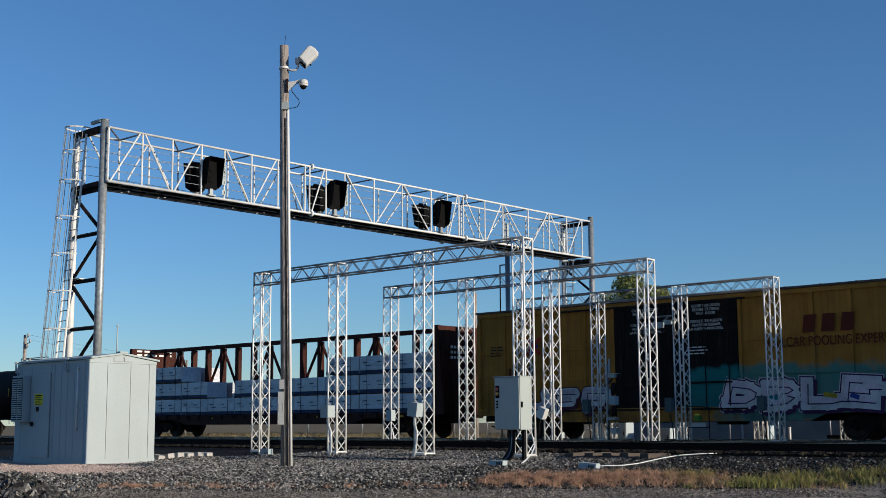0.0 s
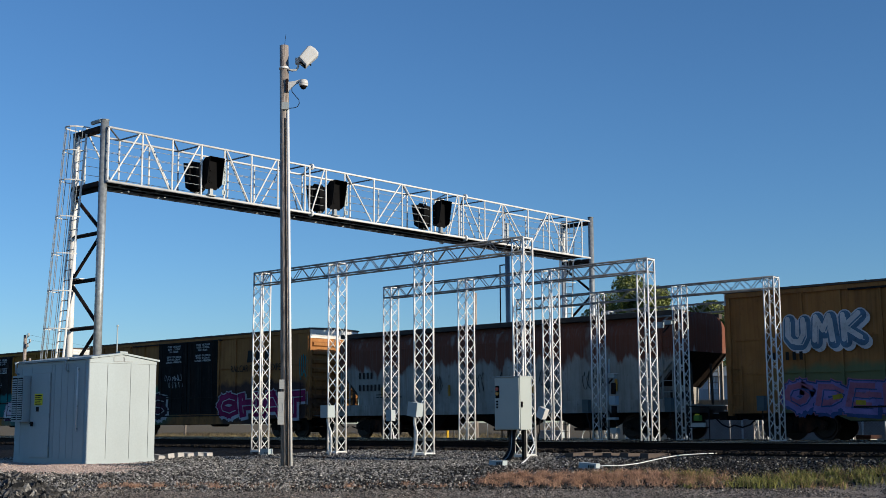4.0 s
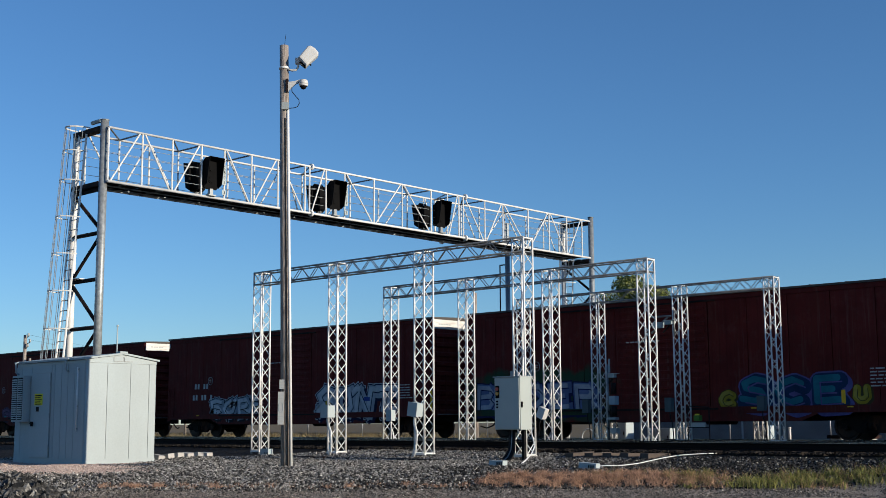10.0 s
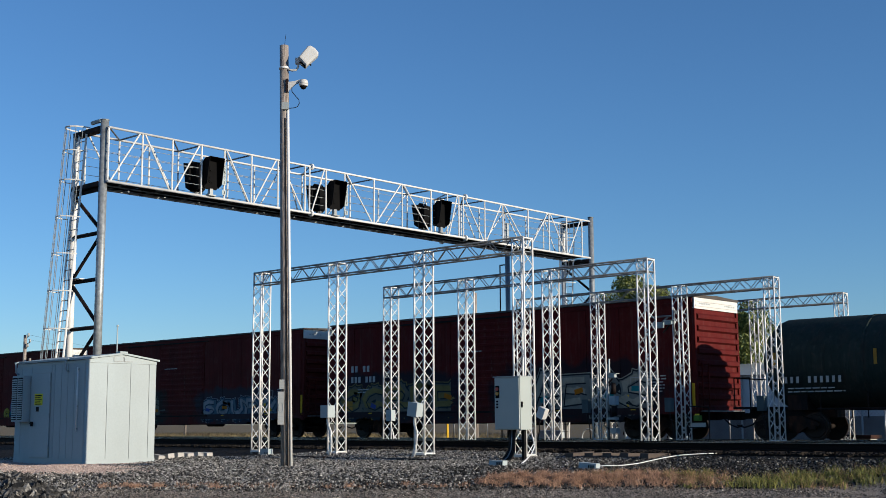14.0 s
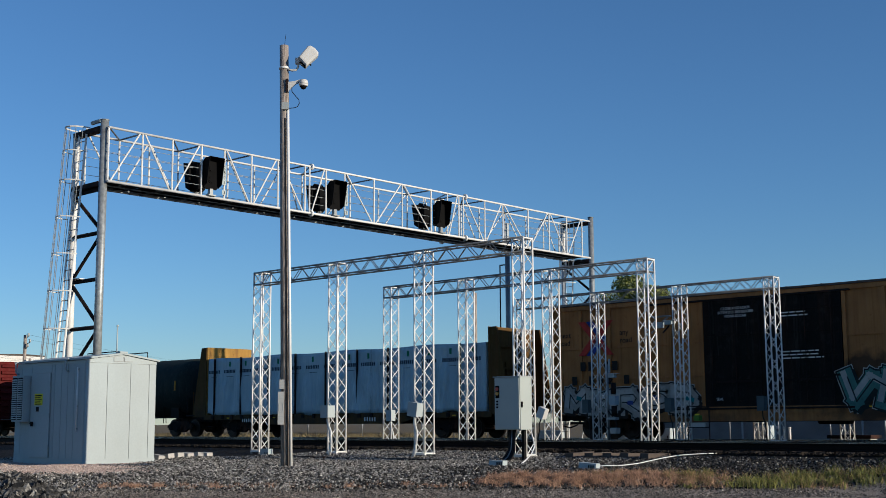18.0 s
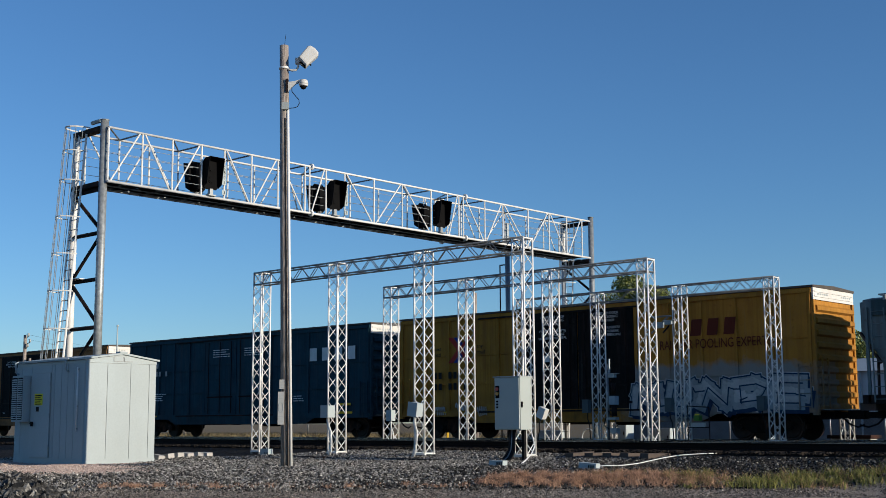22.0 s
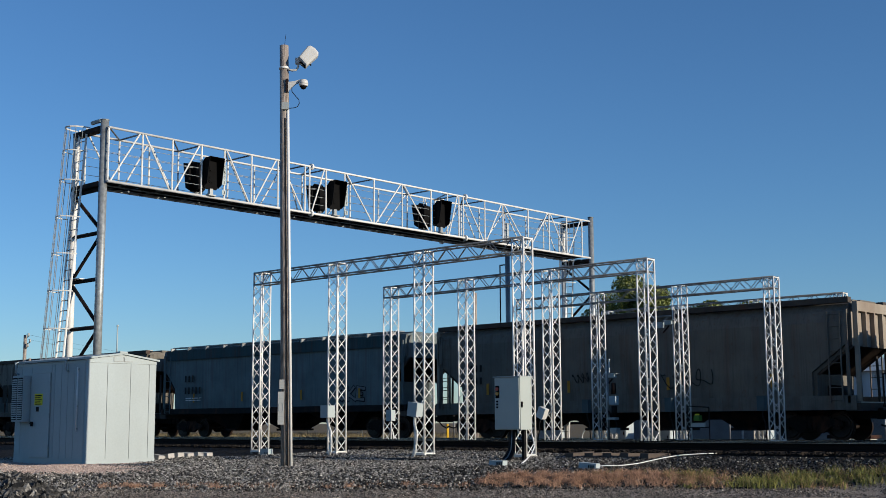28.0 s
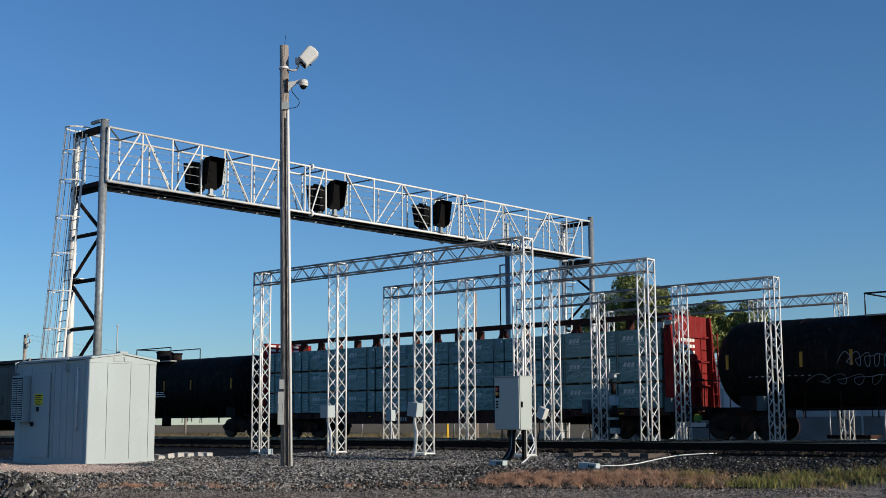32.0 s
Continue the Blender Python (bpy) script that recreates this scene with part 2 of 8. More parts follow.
def tube(bm, p, q, r, n=6, r2=None, caps=True):
    p, q = Vector(p), Vector(q)
    w = (q - p).normalized()
    a = w.orthogonal().normalized()
    b = w.cross(a)
    r2 = r if r2 is None else r2
    lo = [bm.verts.new(p + (a * math.cos(t) + b * math.sin(t)) * r) for t in (2 * math.pi * i / n for i in range(n))]
    hi = [bm.verts.new(q + (a * math.cos(t) + b * math.sin(t)) * r2) for t in (2 * math.pi * i / n for i in range(n))]
    for i in range(n):
        f = bm.faces.new((lo[i], lo[(i + 1) % n], hi[(i + 1) % n], hi[i]))
        f.smooth = n > 7
    if caps:
        bm.faces.new(lo[::-1]), bm.faces.new(hi)


def path_tube(bm, pts, r, n=6):
    """One bent tube through the points."""
    pts = [Vector(p) for p in pts]
    rings, a = [], None
    for i, p in enumerate(pts):
        w = (pts[min(i + 1, len(pts) - 1)] - pts[max(i - 1, 0)]).normalized()
        a = w.orthogonal().normalized() if a is None else (a - w * a.dot(w)).normalized()
        b = w.cross(a)
        rings.append([bm.verts.new(p + (a * math.cos(t) + b * math.sin(t)) * r) for t in (2 * math.pi * k / n for k in range(n))])
    for lo, hi in zip(rings, rings[1:]):
        for k in range(n):
            bm.faces.new((lo[k], lo[(k + 1) % n], hi[(k + 1) % n], hi[k])).smooth = n > 7
    bm.faces.new(rings[0][::-1]), bm.faces.new(rings[-1])


def prism(bm, outline, axis, a, b):
    """A closed outline, given in the two other axes in order, drawn out along axis from a to b."""
    def at(u, v, w):
        return {"x": (w, u, v), "y": (u, w, v), "z": (u, v, w)}[axis]
    lo = [bm.verts.new(at(u, v, a)) for u, v in outline]
    hi = [bm.verts.new(at(u, v, b)) for u, v in outline]
    k = len(outline)
    for i in range(k):
        bm.faces.new((lo[i], lo[(i + 1) % k], hi[(i + 1) % k], hi[i]))
    bm.faces.new(lo[::-1]), bm.faces.new(hi)


def data_of(bm, name, material):
    bmesh.ops.recalc_face_normals(bm, faces=bm.faces)
    me = bpy.data.meshes.new(name)
    bm.to_mesh(me)
    bm.free()
    me.materials.append(material)
    return me


def part(name, bm, material, parent, label=""):
    ob = new(name, bm if isinstance(bm, bpy.types.Mesh) else data_of(bm, name, material))
    ob.parent = parent
    return tagged(ob, label)


def thing(name, label, category, group="", m=None):
    ob = tagged(new(name), label, category, group)
    if m is not None:
        ob.matrix_basis = m
    return ob


def boxes(name, material, parent, *dims, label="", bevel=0.0):
    bm = bmesh.new()
    for d in dims:
        box(bm, *d, bevel=bevel)
    return part(name, bm, material, parent, label)


def tubes(name, material, parent, *segs, label="", n=6):
    bm = bmesh.new()
    for p, q, r in segs:
        tube(bm, p, q, r, n)
    return part(name, bm, material, parent, label)


WORDS = {}


def word_mesh(text, size, material):
    key = (text, size, material.name)
    if key not in WORDS:
        cu = bpy.data.curves.new("lettering", "FONT")
        cu.body, cu.size, cu.extrude = text, size, 0.002
        tmp = bpy.data.objects.new("tmp", cu)
        me = bpy.data.meshes.new_from_object(tmp)
        bpy.data.objects.remove(tmp)
        me.materials.clear()
        me.materials.append(material)
        xs = [v.co.x for v in me.vertices]
        WORDS[key] = (me, max(xs))
    return WORDS[key]


def lettering(text, size, m, material, parent, name="lettering", align="LEFT", width=None):
    """Lines of words, each word a part; align LEFT or CENTER; width: how wide the widest line is drawn."""
    lines = [[word_mesh(w, size, material) for w in line.split()] for line in text.split("\n")]
    space = 0.28 * size
    spans = [sum(w for _, w in line) + space * (len(line) - 1) for line in lines]
    k = width / max(spans) if width else 1.0
    for row, (line, span) in enumerate(zip(lines, spans)):
        x = -span / 2 if align == "CENTER" else 0.0
        for me, w in line:
            ob = new(name, me)
            ob.parent = parent
            ob.matrix_basis = m @ Matrix.Translation((x * k, -size * 1.0 * row, 0)) @ Matrix.Diagonal((k, 1, 1, 1))
            x += w + space


# ------------------------------------------------------------------ ground and tracks
TRACKS = ((26.6, 0.15), (32.75, 0.07), (39.27, 0.0))      # centre line, height of the rail heads


def smooth(a, b, v):
    t = np.clip((v - a) / (b - a), 0, 1)
    return t * t * (3 - 2 * t)


def ground_height(x, y):
    d = -0.676 * x + 0.737 * y
    z = -0.05 - 0.085 * smooth(26.3, 25.6, y) - 0.04 * np.clip(25 - y, 0, 1.3) - 0.02 * np.clip(23.7 - y, 0, 8)
    z = z - 0.06 * smooth(28.6, 29.6, y) - 0.08 * smooth(35.0, 36.2, y) - 0.25 * smooth(41.5, 44.0, y)
    low = -0.86 + 0.56 * smooth(20.5, 27.3, d)
    k = 0.06
    m = np.minimum(z, low) - k * np.exp(-np.abs(z - low) / k) * 0.4
    w = smooth(22.0, 24.9, y)
    m = m * (1 - w) + z * w
    return m + 0.025 * np.sin(x * 1.7 + y * 0.6) * np.sin(y * 1.3) * (y < 24)


def build_ground():
    xs = np.unique(np.round(np.concatenate([-np.geomspace(60, 3000, 14), np.arange(-60, 8, 0.5), np.geomspace(8, 3000, 14)]), 3))
    ys = np.unique(np.round(np.concatenate([-np.geomspace(4, 3000, 14), np.arange(-4, 50, 0.4), np.geomspace(50, 3000, 14)]), 3))
    gx, gy = np.meshgrid(xs, ys)
    gz = ground_height(gx, gy)
    co = np.stack([gx, gy, gz], -1).reshape(-1, 3)
    w = len(xs)
    faces = [(j * w + i, j * w + i + 1, (j + 1) * w + i + 1, (j + 1) * w + i) for j in range(len(ys) - 1) for i in range(w - 1)]
    me = bpy.data.meshes.new("ground")
    me.from_pydata(co.tolist(), [], faces)
    me.materials.append(GROUND)
    me.polygons.foreach_set("use_smooth", [True] * len(faces))
    return tagged(new("ground", me), "grey ballast and gravel ground with dry soil beyond the tracks", "ground", kind="structure")


def build_track(i, y, top):
    track = tagged(new("track_%d" % i), "railway track with rusty rails on wooden ties in ballast", "railway track", kind="structure")
    for side in (-0.755, 0.755):
        bm = bmesh.new()
        c = y + side
        prism(bm, [(c - 0.07, top - 0.18), (c + 0.07, top - 0.18), (c + 0.07, top - 0.165), (c + 0.012, top - 0.15), (c + 0.012, top - 0.04),
                   (c + 0.037, top - 0.03), (c + 0.037, top - 0.006), (c - 0.037, top - 0.006), (c - 0.037, top - 0.03), (c - 0.012, top - 0.04),
                   (c - 0.012, top - 0.15), (c - 0.07, top - 0.165)], "x", -420, 90)
        rail = part("rail", bm, RAIL_STEEL, track)
        boxes("rail_head", RAIL_TOP, rail, (-420, 90, c - 0.034, c + 0.034, top - 0.0055, top), label="polished running surface")
    bm = bmesh.new()
    box(bm, -0.115, 0.115, -1.3, 1.3, -0.17, 0.0, 0.012)
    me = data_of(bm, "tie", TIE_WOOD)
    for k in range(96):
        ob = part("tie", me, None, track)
        ob.location = (-62 + k * 0.53 + random.uniform(-0.03, 0.03), y + random.uniform(-0.04, 0.04), top - 0.183)
        ob.rotation_euler.z = random.uniform(-0.01, 0.01)


def scatter(name, label, material, pts, sizes, squash=0.7, category="ballast"):
    """Many small broken stones, each an uneven octahedron, in one mesh."""
    k = len(pts)
    base = np.array([(1, 0, 0), (-1, 0, 0), (0, 1, 0), (0, -1, 0), (0, 0, 1), (0, 0, -1)], float)
    tri = np.array([(0, 2, 4), (2, 1, 4), (1, 3, 4), (3, 0, 4), (2, 0, 5), (1, 2, 5), (3, 1, 5), (0, 3, 5)])
    rng = np.random.default_rng(k)
    v = base[None] * rng.uniform(0.55, 1.3, (k, 6, 1)) + rng.uniform(-0.25, 0.25, (k, 6, 3))
    q = rng.normal(size=(k, 4))
    q /= np.linalg.norm(q, axis=1)[:, None]
    w, x, y, z = q.T
    rot = np.stack([1 - 2 * (y * y + z * z), 2 * (x * y - z * w), 2 * (x * z + y * w), 2 * (x * y + z * w), 1 - 2 * (x * x + z * z), 2 * (y * z - x * w),
                    2 * (x * z - y * w), 2 * (y * z + x * w), 1 - 2 * (x * x + y * y)], -1).reshape(k, 3, 3)
    v = np.einsum("kij,knj->kni", rot, v) * sizes[:, None, None]
    v[..., 2] *= squash
    v += pts[:, None, :]
    f = (tri[None] + 6 * np.arange(k)[:, None, None]).reshape(-1, 3)
    me = bpy.data.meshes.new(name)
    me.from_pydata(v.reshape(-1, 3).tolist(), [], f.tolist())
    me.materials.append(material)
    return tagged(new(name, me), label, category, kind="stuff")


def spread(count, d0, d1, s0, s1, rng):
    """Places on the ground between two depths, d0 to d1, within a fan s0 to s1 (sideways over depth)."""
    d = np.sqrt(rng.uniform(d0 * d0, d1 * d1, count))
    s = rng.uniform(s0, s1, count) * d
    x, y = -0.676 * d + 0.737 * s, 0.737 * d + 0.676 * s
    return x, y, d, s


def build_stones():
    rng = np.random.default_rng(5)
    x, y, d, s = spread(275000, 23.4, 36, -0.385, 0.385, rng)
    keep = (y < 25.25 - 0.7 * smooth(-23, -17, x)) & ((d > 24.2) | (rng.uniform(size=len(d)) < (d - 23.5) / 0.9)) & ~((x > -31.2) & (x < -27.2) & (y > 16.4) & (y < 18.8))
    pink = rng.uniform(size=len(d)) < smooth(-0.225, -0.275, s / d + 0.01 * np.sin(d * 3.0)) * smooth(25.2, 26.2, d + 0.3 * np.sin(x * 2.0)) * smooth(35.5, 34.0, d)
    # towards +x the darker stones take over, painting the shade there
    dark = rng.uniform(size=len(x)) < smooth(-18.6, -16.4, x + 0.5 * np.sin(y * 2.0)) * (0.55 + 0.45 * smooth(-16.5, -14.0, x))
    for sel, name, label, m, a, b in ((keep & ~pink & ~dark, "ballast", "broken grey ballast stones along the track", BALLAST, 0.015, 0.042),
                                      (keep & ~pink & dark, "ballast", "broken ballast along the track with shade put into its colour", SHADED_BALLAST, 0.016, 0.044),
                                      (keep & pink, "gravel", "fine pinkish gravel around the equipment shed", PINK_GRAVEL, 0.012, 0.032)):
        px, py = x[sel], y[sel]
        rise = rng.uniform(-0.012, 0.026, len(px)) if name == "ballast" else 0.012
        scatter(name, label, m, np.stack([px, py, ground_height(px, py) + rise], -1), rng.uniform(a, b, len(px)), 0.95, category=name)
    # fine crushed gravel of the road, thinning out among the coarse stones
    x, y, d, s = spread(46000, 22.5, 24.5, -0.38, 0.38, rng)
    keep = rng.uniform(size=len(d)) < smooth(24.5, 23.8, d)
    px, py = x[keep], y[keep]
    scatter("road_gravel", "fine crushed grey gravel of the access road", ROAD_GRIT, np.stack([px, py, ground_height(px, py) + 0.003], -1), 0.007 + 0.017 * rng.uniform(size=len(px)) ** 2, 0.8, category="gravel")
    # a heap of larger dark rock by the road
    k = 2600
    hx, hy = rng.normal(-21.7, 1.2, k), rng.normal(11.5, 0.6, k)
    r = np.hypot((hx + 21.7) / 1.5, (hy - 11.5) / 0.8)
    hz = ground_height(hx, hy) + np.clip(0.36 * (1 - r * r), 0, 1) * rng.uniform(0.75, 1.0, k)
    ok = r < 1.15
    scatter("rock_heap", "heap of large dark broken rock beside the road", DARK_ROCK, np.stack([hx, hy, hz], -1)[ok], rng.uniform(0.06, 0.15, k)[ok], 0.95, "rock heap")
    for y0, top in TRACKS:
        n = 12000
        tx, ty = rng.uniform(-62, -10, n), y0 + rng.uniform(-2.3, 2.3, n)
        scatter("ballast", "dark ballast stones between the ties", TIE_BALLAST, np.stack([tx, ty, np.full(n, top - 0.20)], -1), rng.uniform(0.02, 0.05, n))


def blades(name, label, material, x, y, h, rng, width=0.012, tilt=0.6):
    k = len(x)
    z = ground_height(x, y) - 0.02
    a = rng.uniform(0, 2 * np.pi, k)
    lean = rng.normal(0, tilt, (k, 2)) * h[:, None]
    w = np.stack([np.cos(a), np.sin(a)], -1) * width
    p = np.stack([x, y], -1)
    v = np.zeros((k, 5, 3))
    mid = p + lean * 0.35
    for i, (xy, zz) in enumerate(((p - w, 0), (p + w, 0), (mid + w * 0.8, 0.55), (mid - w * 0.8, 0.55), (p + lean, 1.0))):
        v[:, i, :2], v[:, i, 2] = xy, z + h * zz
    o = 5 * np.arange(k)
    f = [q for j in o.tolist() for q in ((j, j + 1, j + 2, j + 3), (j + 3, j + 2, j + 4))]
    me = bpy.data.meshes.new(name)
    me.from_pydata(v.reshape(-1, 3).tolist(), [], f)
    me.materials.append(material)
    return tagged(new(name, me), label, "grass", kind="stuff")


def build_weeds():
    rng = np.random.default_rng(11)
    x, y, d, s = spread(800000, 23.2, 26.4, -0.30, 0.38, rng)
    t = s / d
    n1 = np.sin(x * 2.1 + 1.0) * np.sin(y * 1.7 + x) + np.sin(x * 0.7) * 0.6
    n2 = np.sin(x * 7.3 + y * 3.1) * np.sin(y * 8.9 - x * 2.3) + 0.7 * np.sin(x * 15.0 - y * 4.0) * np.sin(y * 13.0)
    right = smooth(-0.02, 0.10, t + 0.02 * n1)
    patch = 0.10 + 0.0 * t                                     # thin tufts, with closer patches by the shed
    for lo, hi, k in ((-0.272, -0.178, 1.0), (-0.155, -0.13, 0.35), (-0.095, -0.066, 0.35), (-0.03, 0.0, 0.5)):
        patch = np.maximum(patch, k * smooth(lo - 0.012, lo + 0.004, t) * smooth(hi + 0.012, hi - 0.004, t))
    patch = np.maximum(patch, right * (0.95 - 0.35 * smooth(0.19, 0.24, t)))
    gaps = 1 - 0.85 * smooth(0.205, 0.235, t) * np.clip(0.6 + 1.2 * np.sin(x * 1.9 + 0.6 * np.sin(y * 2.0)), 0, 1)
    band = np.exp(-((d - 24.05 - 0.38 * right + 0.25 * smooth(0.2, 0.3, t) + 0.35 * smooth(0.27, 0.36, t) - 0.08 * n1) / (0.20 + 0.42 * right - 0.12 * smooth(0.2, 0.3, t))) ** 4)
    dens = band * patch * gaps * np.clip(0.75 + 0.35 * n1, 0.25, 1) * np.clip(0.45 + 0.75 * n2, 0.02, 1.2)
    keep = rng.uniform(size=len(x)) < dens
    green = rng.uniform(size=len(x)) < 0.72 * smooth(0.175, 0.29, t + 0.05 * n1 + 0.02 * n2)
    h = rng.uniform(0.03, 0.13, len(x)) * (0.7 + 0.5 * right) * np.clip(1 + 0.5 * n2, 0.5, 1.6)
    a, b = keep & ~green, keep & green
    blades("dry_weeds", "dry rust-coloured weeds along the ballast edge", DRY_GRASS, x[a], y[a], h[a], rng, 0.0028, 0.45)
    blades("green_weeds", "green and yellow weeds along the ballast edge", GREEN_GRASS, x[b], y[b], h[b], rng, 0.0028, 0.5)
    # taller tufts with side shoots stand in clumps among the dry ones
    q = rng.integers(50, 170, 46)
    cx, cy, cd, cs = spread(46, 23.5, 24.5, 0.19, 0.38, rng)
    tuft = rng.uniform(0.10, 0.27, 46) * np.clip((cs / cd - 0.13) / 0.12, 0.4, 1)
    gx, gy = np.repeat(cx, q) + rng.normal(0, 0.09, q.sum()), np.repeat(cy, q) + rng.normal(0, 0.09, q.sum())
    blades("green_tufts", "clumps of taller green weeds among the dry ones", GREEN_GRASS, gx, gy, np.repeat(tuft, q) * rng.uniform(0.35, 1.1, q.sum()), rng, 0.0036, 0.3)
    k = 14000
    gx, gy = rng.uniform(-80, -45, k), rng.uniform(47, 60, k)
    blades("dry_grass", "dry olive grass beyond the tracks", FAR_GRASS, gx, gy, rng.uniform(0.2, 0.6, k), rng, 0.03)


build_ground()
for i, (y, top) in enumerate(TRACKS):
    build_track(i + 1, y, top)

# ------------------------------------------------------------------ signal bridge
GX, GW, GY0, GY1, ZT, ZB = -30.95, 1.25, 19.22, 42.87, 9.31, 7.70


BAYS = ((0.01, 1), (1.17, -1), (2.25, 1), (3.34, 0), (4.22, -1), (5.31, 1), (6.42, -1), (7.60, 0), (7.80, 1), (8.55, 0), (9.42, -1), (10.85, 1), (12.29, -1), (13.83, 0), (14.74, 1), (15.39, 0), (15.65, -1), (16.92, 1), (18.03, -1), (19.65, 1), (21.05, -1), (22.26, 1), (23.36, 0))


def signal_bridge():
    br = thing("signal_bridge", "tall galvanised steel signal bridge spanning three tracks", "signal bridge", m=pose(0, 0, 0))
    for face in (GX, GX - GW):
        for z, r, nm in ((ZT, 0.036, "top_chord"), (ZB, 0.042, "bottom_chord")):
            tubes(nm, GALV_BRIDGE, br, ((face, GY0, z), (face, GY1 + 0.28, z), r), n=10)
        # three shop-built lengths; each bay: its start and the way of its diagonal
        n = len(BAYS)
        for k in range(n):
            y = GY0 + BAYS[k][0]
            tubes("upright", GALV_BRIDGE, br, ((face, y, ZB), (face, y, ZT), 0.028))
            y2 = GY0 + BAYS[k + 1][0] if k + 1 < n else GY1 - 0.1
            if BAYS[k][1]:
                a, b = (ZB, ZT) if (BAYS[k][1] > 0) == (face == GX) else (ZT, ZB)
                tubes("diagonal_brace", GALV_BRIDGE, br, ((face, y + 0.08, a), (face, y2 - 0.08, b), 0.025))
            if face == GX and k % 2 == 0:
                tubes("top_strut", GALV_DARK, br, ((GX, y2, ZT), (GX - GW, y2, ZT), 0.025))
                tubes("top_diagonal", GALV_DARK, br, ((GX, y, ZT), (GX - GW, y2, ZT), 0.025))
        for z in (ZB + 0.35, ZB + 0.62, ZB + 0.89, ZB + 1.14):
            tubes("guard_rail", GALV_MID, br, ((face + (0.07 if face < GX else -0.07), GY0, z), (face + (0.07 if face < GX else -0.07), GY1, z), 0.009))
    for k in (1 / 3, 2 / 3):
        y = GY0 + (GY1 - GY0) * k
        for z in (ZT, ZB):
            for face in (GX, GX - GW):
                tubes("splice_flange", GALV_BRIDGE, br, ((face, y - 0.04, z), (face, y + 0.04, z), 0.11), n=10)
    # walkway of grating planks
    for k in range(18):
        y = GY0 + (GY1 - GY0) * k / 18
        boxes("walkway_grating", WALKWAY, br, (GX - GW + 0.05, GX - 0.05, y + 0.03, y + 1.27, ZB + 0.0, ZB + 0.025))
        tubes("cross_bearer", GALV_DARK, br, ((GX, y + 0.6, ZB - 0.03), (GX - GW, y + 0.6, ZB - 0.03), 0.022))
    for x in (GX - 0.38, GX - 0.80):
        boxes("walkway_stringer", GALV_MID, br, (x - 0.035, x + 0.035, GY0 + 0.1, GY1 + 0.2, ZB - 0.075, ZB - 0.055))
    # towers
    for yy, foot in ((GY0, -0.35), (GY1 + 0.68, -0.45)):
        x0, x1 = GX - 0.22, GX - 1.75
        for x, top in ((x0, ZT + 0.23), (x1, ZT + 0.04)):
            c = tubes("tower_column", GALV_MID if x == x0 else GALV_BRIDGE, br, ((x, yy, foot), (x, yy, top), 0.122 if x == x0 else 0.105), n=16)
            tubes("column_cap", GALV_MID, c, ((x, yy, top), (x, yy, top + 0.03), 0.132 if x == x0 else 0.115), n=16)
            boxes("foot_plate", GALV_DARK, c, (x - 0.3, x + 0.3, yy - 0.3, yy + 0.3, foot - 0.05, foot + 0.03))
        zs = [0.6, 2.05, 3.44, 4.84, 6.2, 7.5]
        for k, z in enumerate(zs):
            tubes("tower_strut", DARK_STEEL, br, ((x0, yy, z), (x1, yy, z), 0.06))
            if k + 1 < len(zs):
                a, b = (x1, x0) if k % 2 else (x0, x1)
                tubes("tower_brace", DARK_STEEL, br, ((a, yy, z + 0.05), (b, yy, zs[k + 1] - 0.05), 0.055))
        for z in (ZT, ZB - 0.05):
            boxes("cap_beam", DARK_STEEL, br, (x1, x0 - 0.06, yy - 0.12, yy + 0.12, z - 0.07, z + 0.07))
        # caged ladder, leaning against the near side of each tower between its columns
        cx = GX - 1.25

        def ly(z):
            return yy - 0.38 + 0.075 * (z - 5.4)
        za, zb = foot + 0.2, ZT + 0.12
        lad = tubes("ladder", GALV, br, *[((cx + e, ly(za), za), (cx + e, ly(zb), zb), 0.034) for e in (-0.2, 0.2)])
        for k in range(31):
            z = foot + 0.4 + 0.3 * k
            tubes("rung", GALV_DARK, lad, ((cx - 0.2, ly(z), z), (cx + 0.2, ly(z), z), 0.014))
        ring = [(-0.36 * math.cos(math.pi * i / 8), -0.57 * math.sin(math.pi * i / 8)) for i in range(9)]
        for z in (2.35, 3.4, 4.5, 5.6, 6.7, 7.8, 8.7, 9.42):
            bm = bmesh.new()
            path_tube(bm, [(cx + x, ly(z) + y, z) for x, y in ring], 0.024 if z > 9 else 0.017, 5)
            part("cage_hoop", bm, GALV_BRIDGE, lad)
        for x, y in ring[:-1]:
            tubes("cage_bar", GALV_MID, lad, ((cx + x, ly(2.2) + y, 2.2), (cx + x, ly(9.42) + y, 9.42), 0.010))
        for z in (2.05, 4.84):
            boxes("step_plate", GALV, br, (x1 + 0.12, x1 + 0.62, yy - 0.2, yy + 0.06, z + 0.061, z + 0.085))
        for z in (3.44, 6.2, 9.05):
            tubes("ladder_bracket", GALV_DARK, br, ((cx - 0.2, ly(z), z), (x1, yy, z), 0.02))
    tubes("lamp_arm", WHITE_PAINT, br, ((GX - 0.25, GY0 - 0.1, ZT + 0.22), (GX - 0.75, GY0 - 0.1, ZT + 0.22), 0.06))
    return br


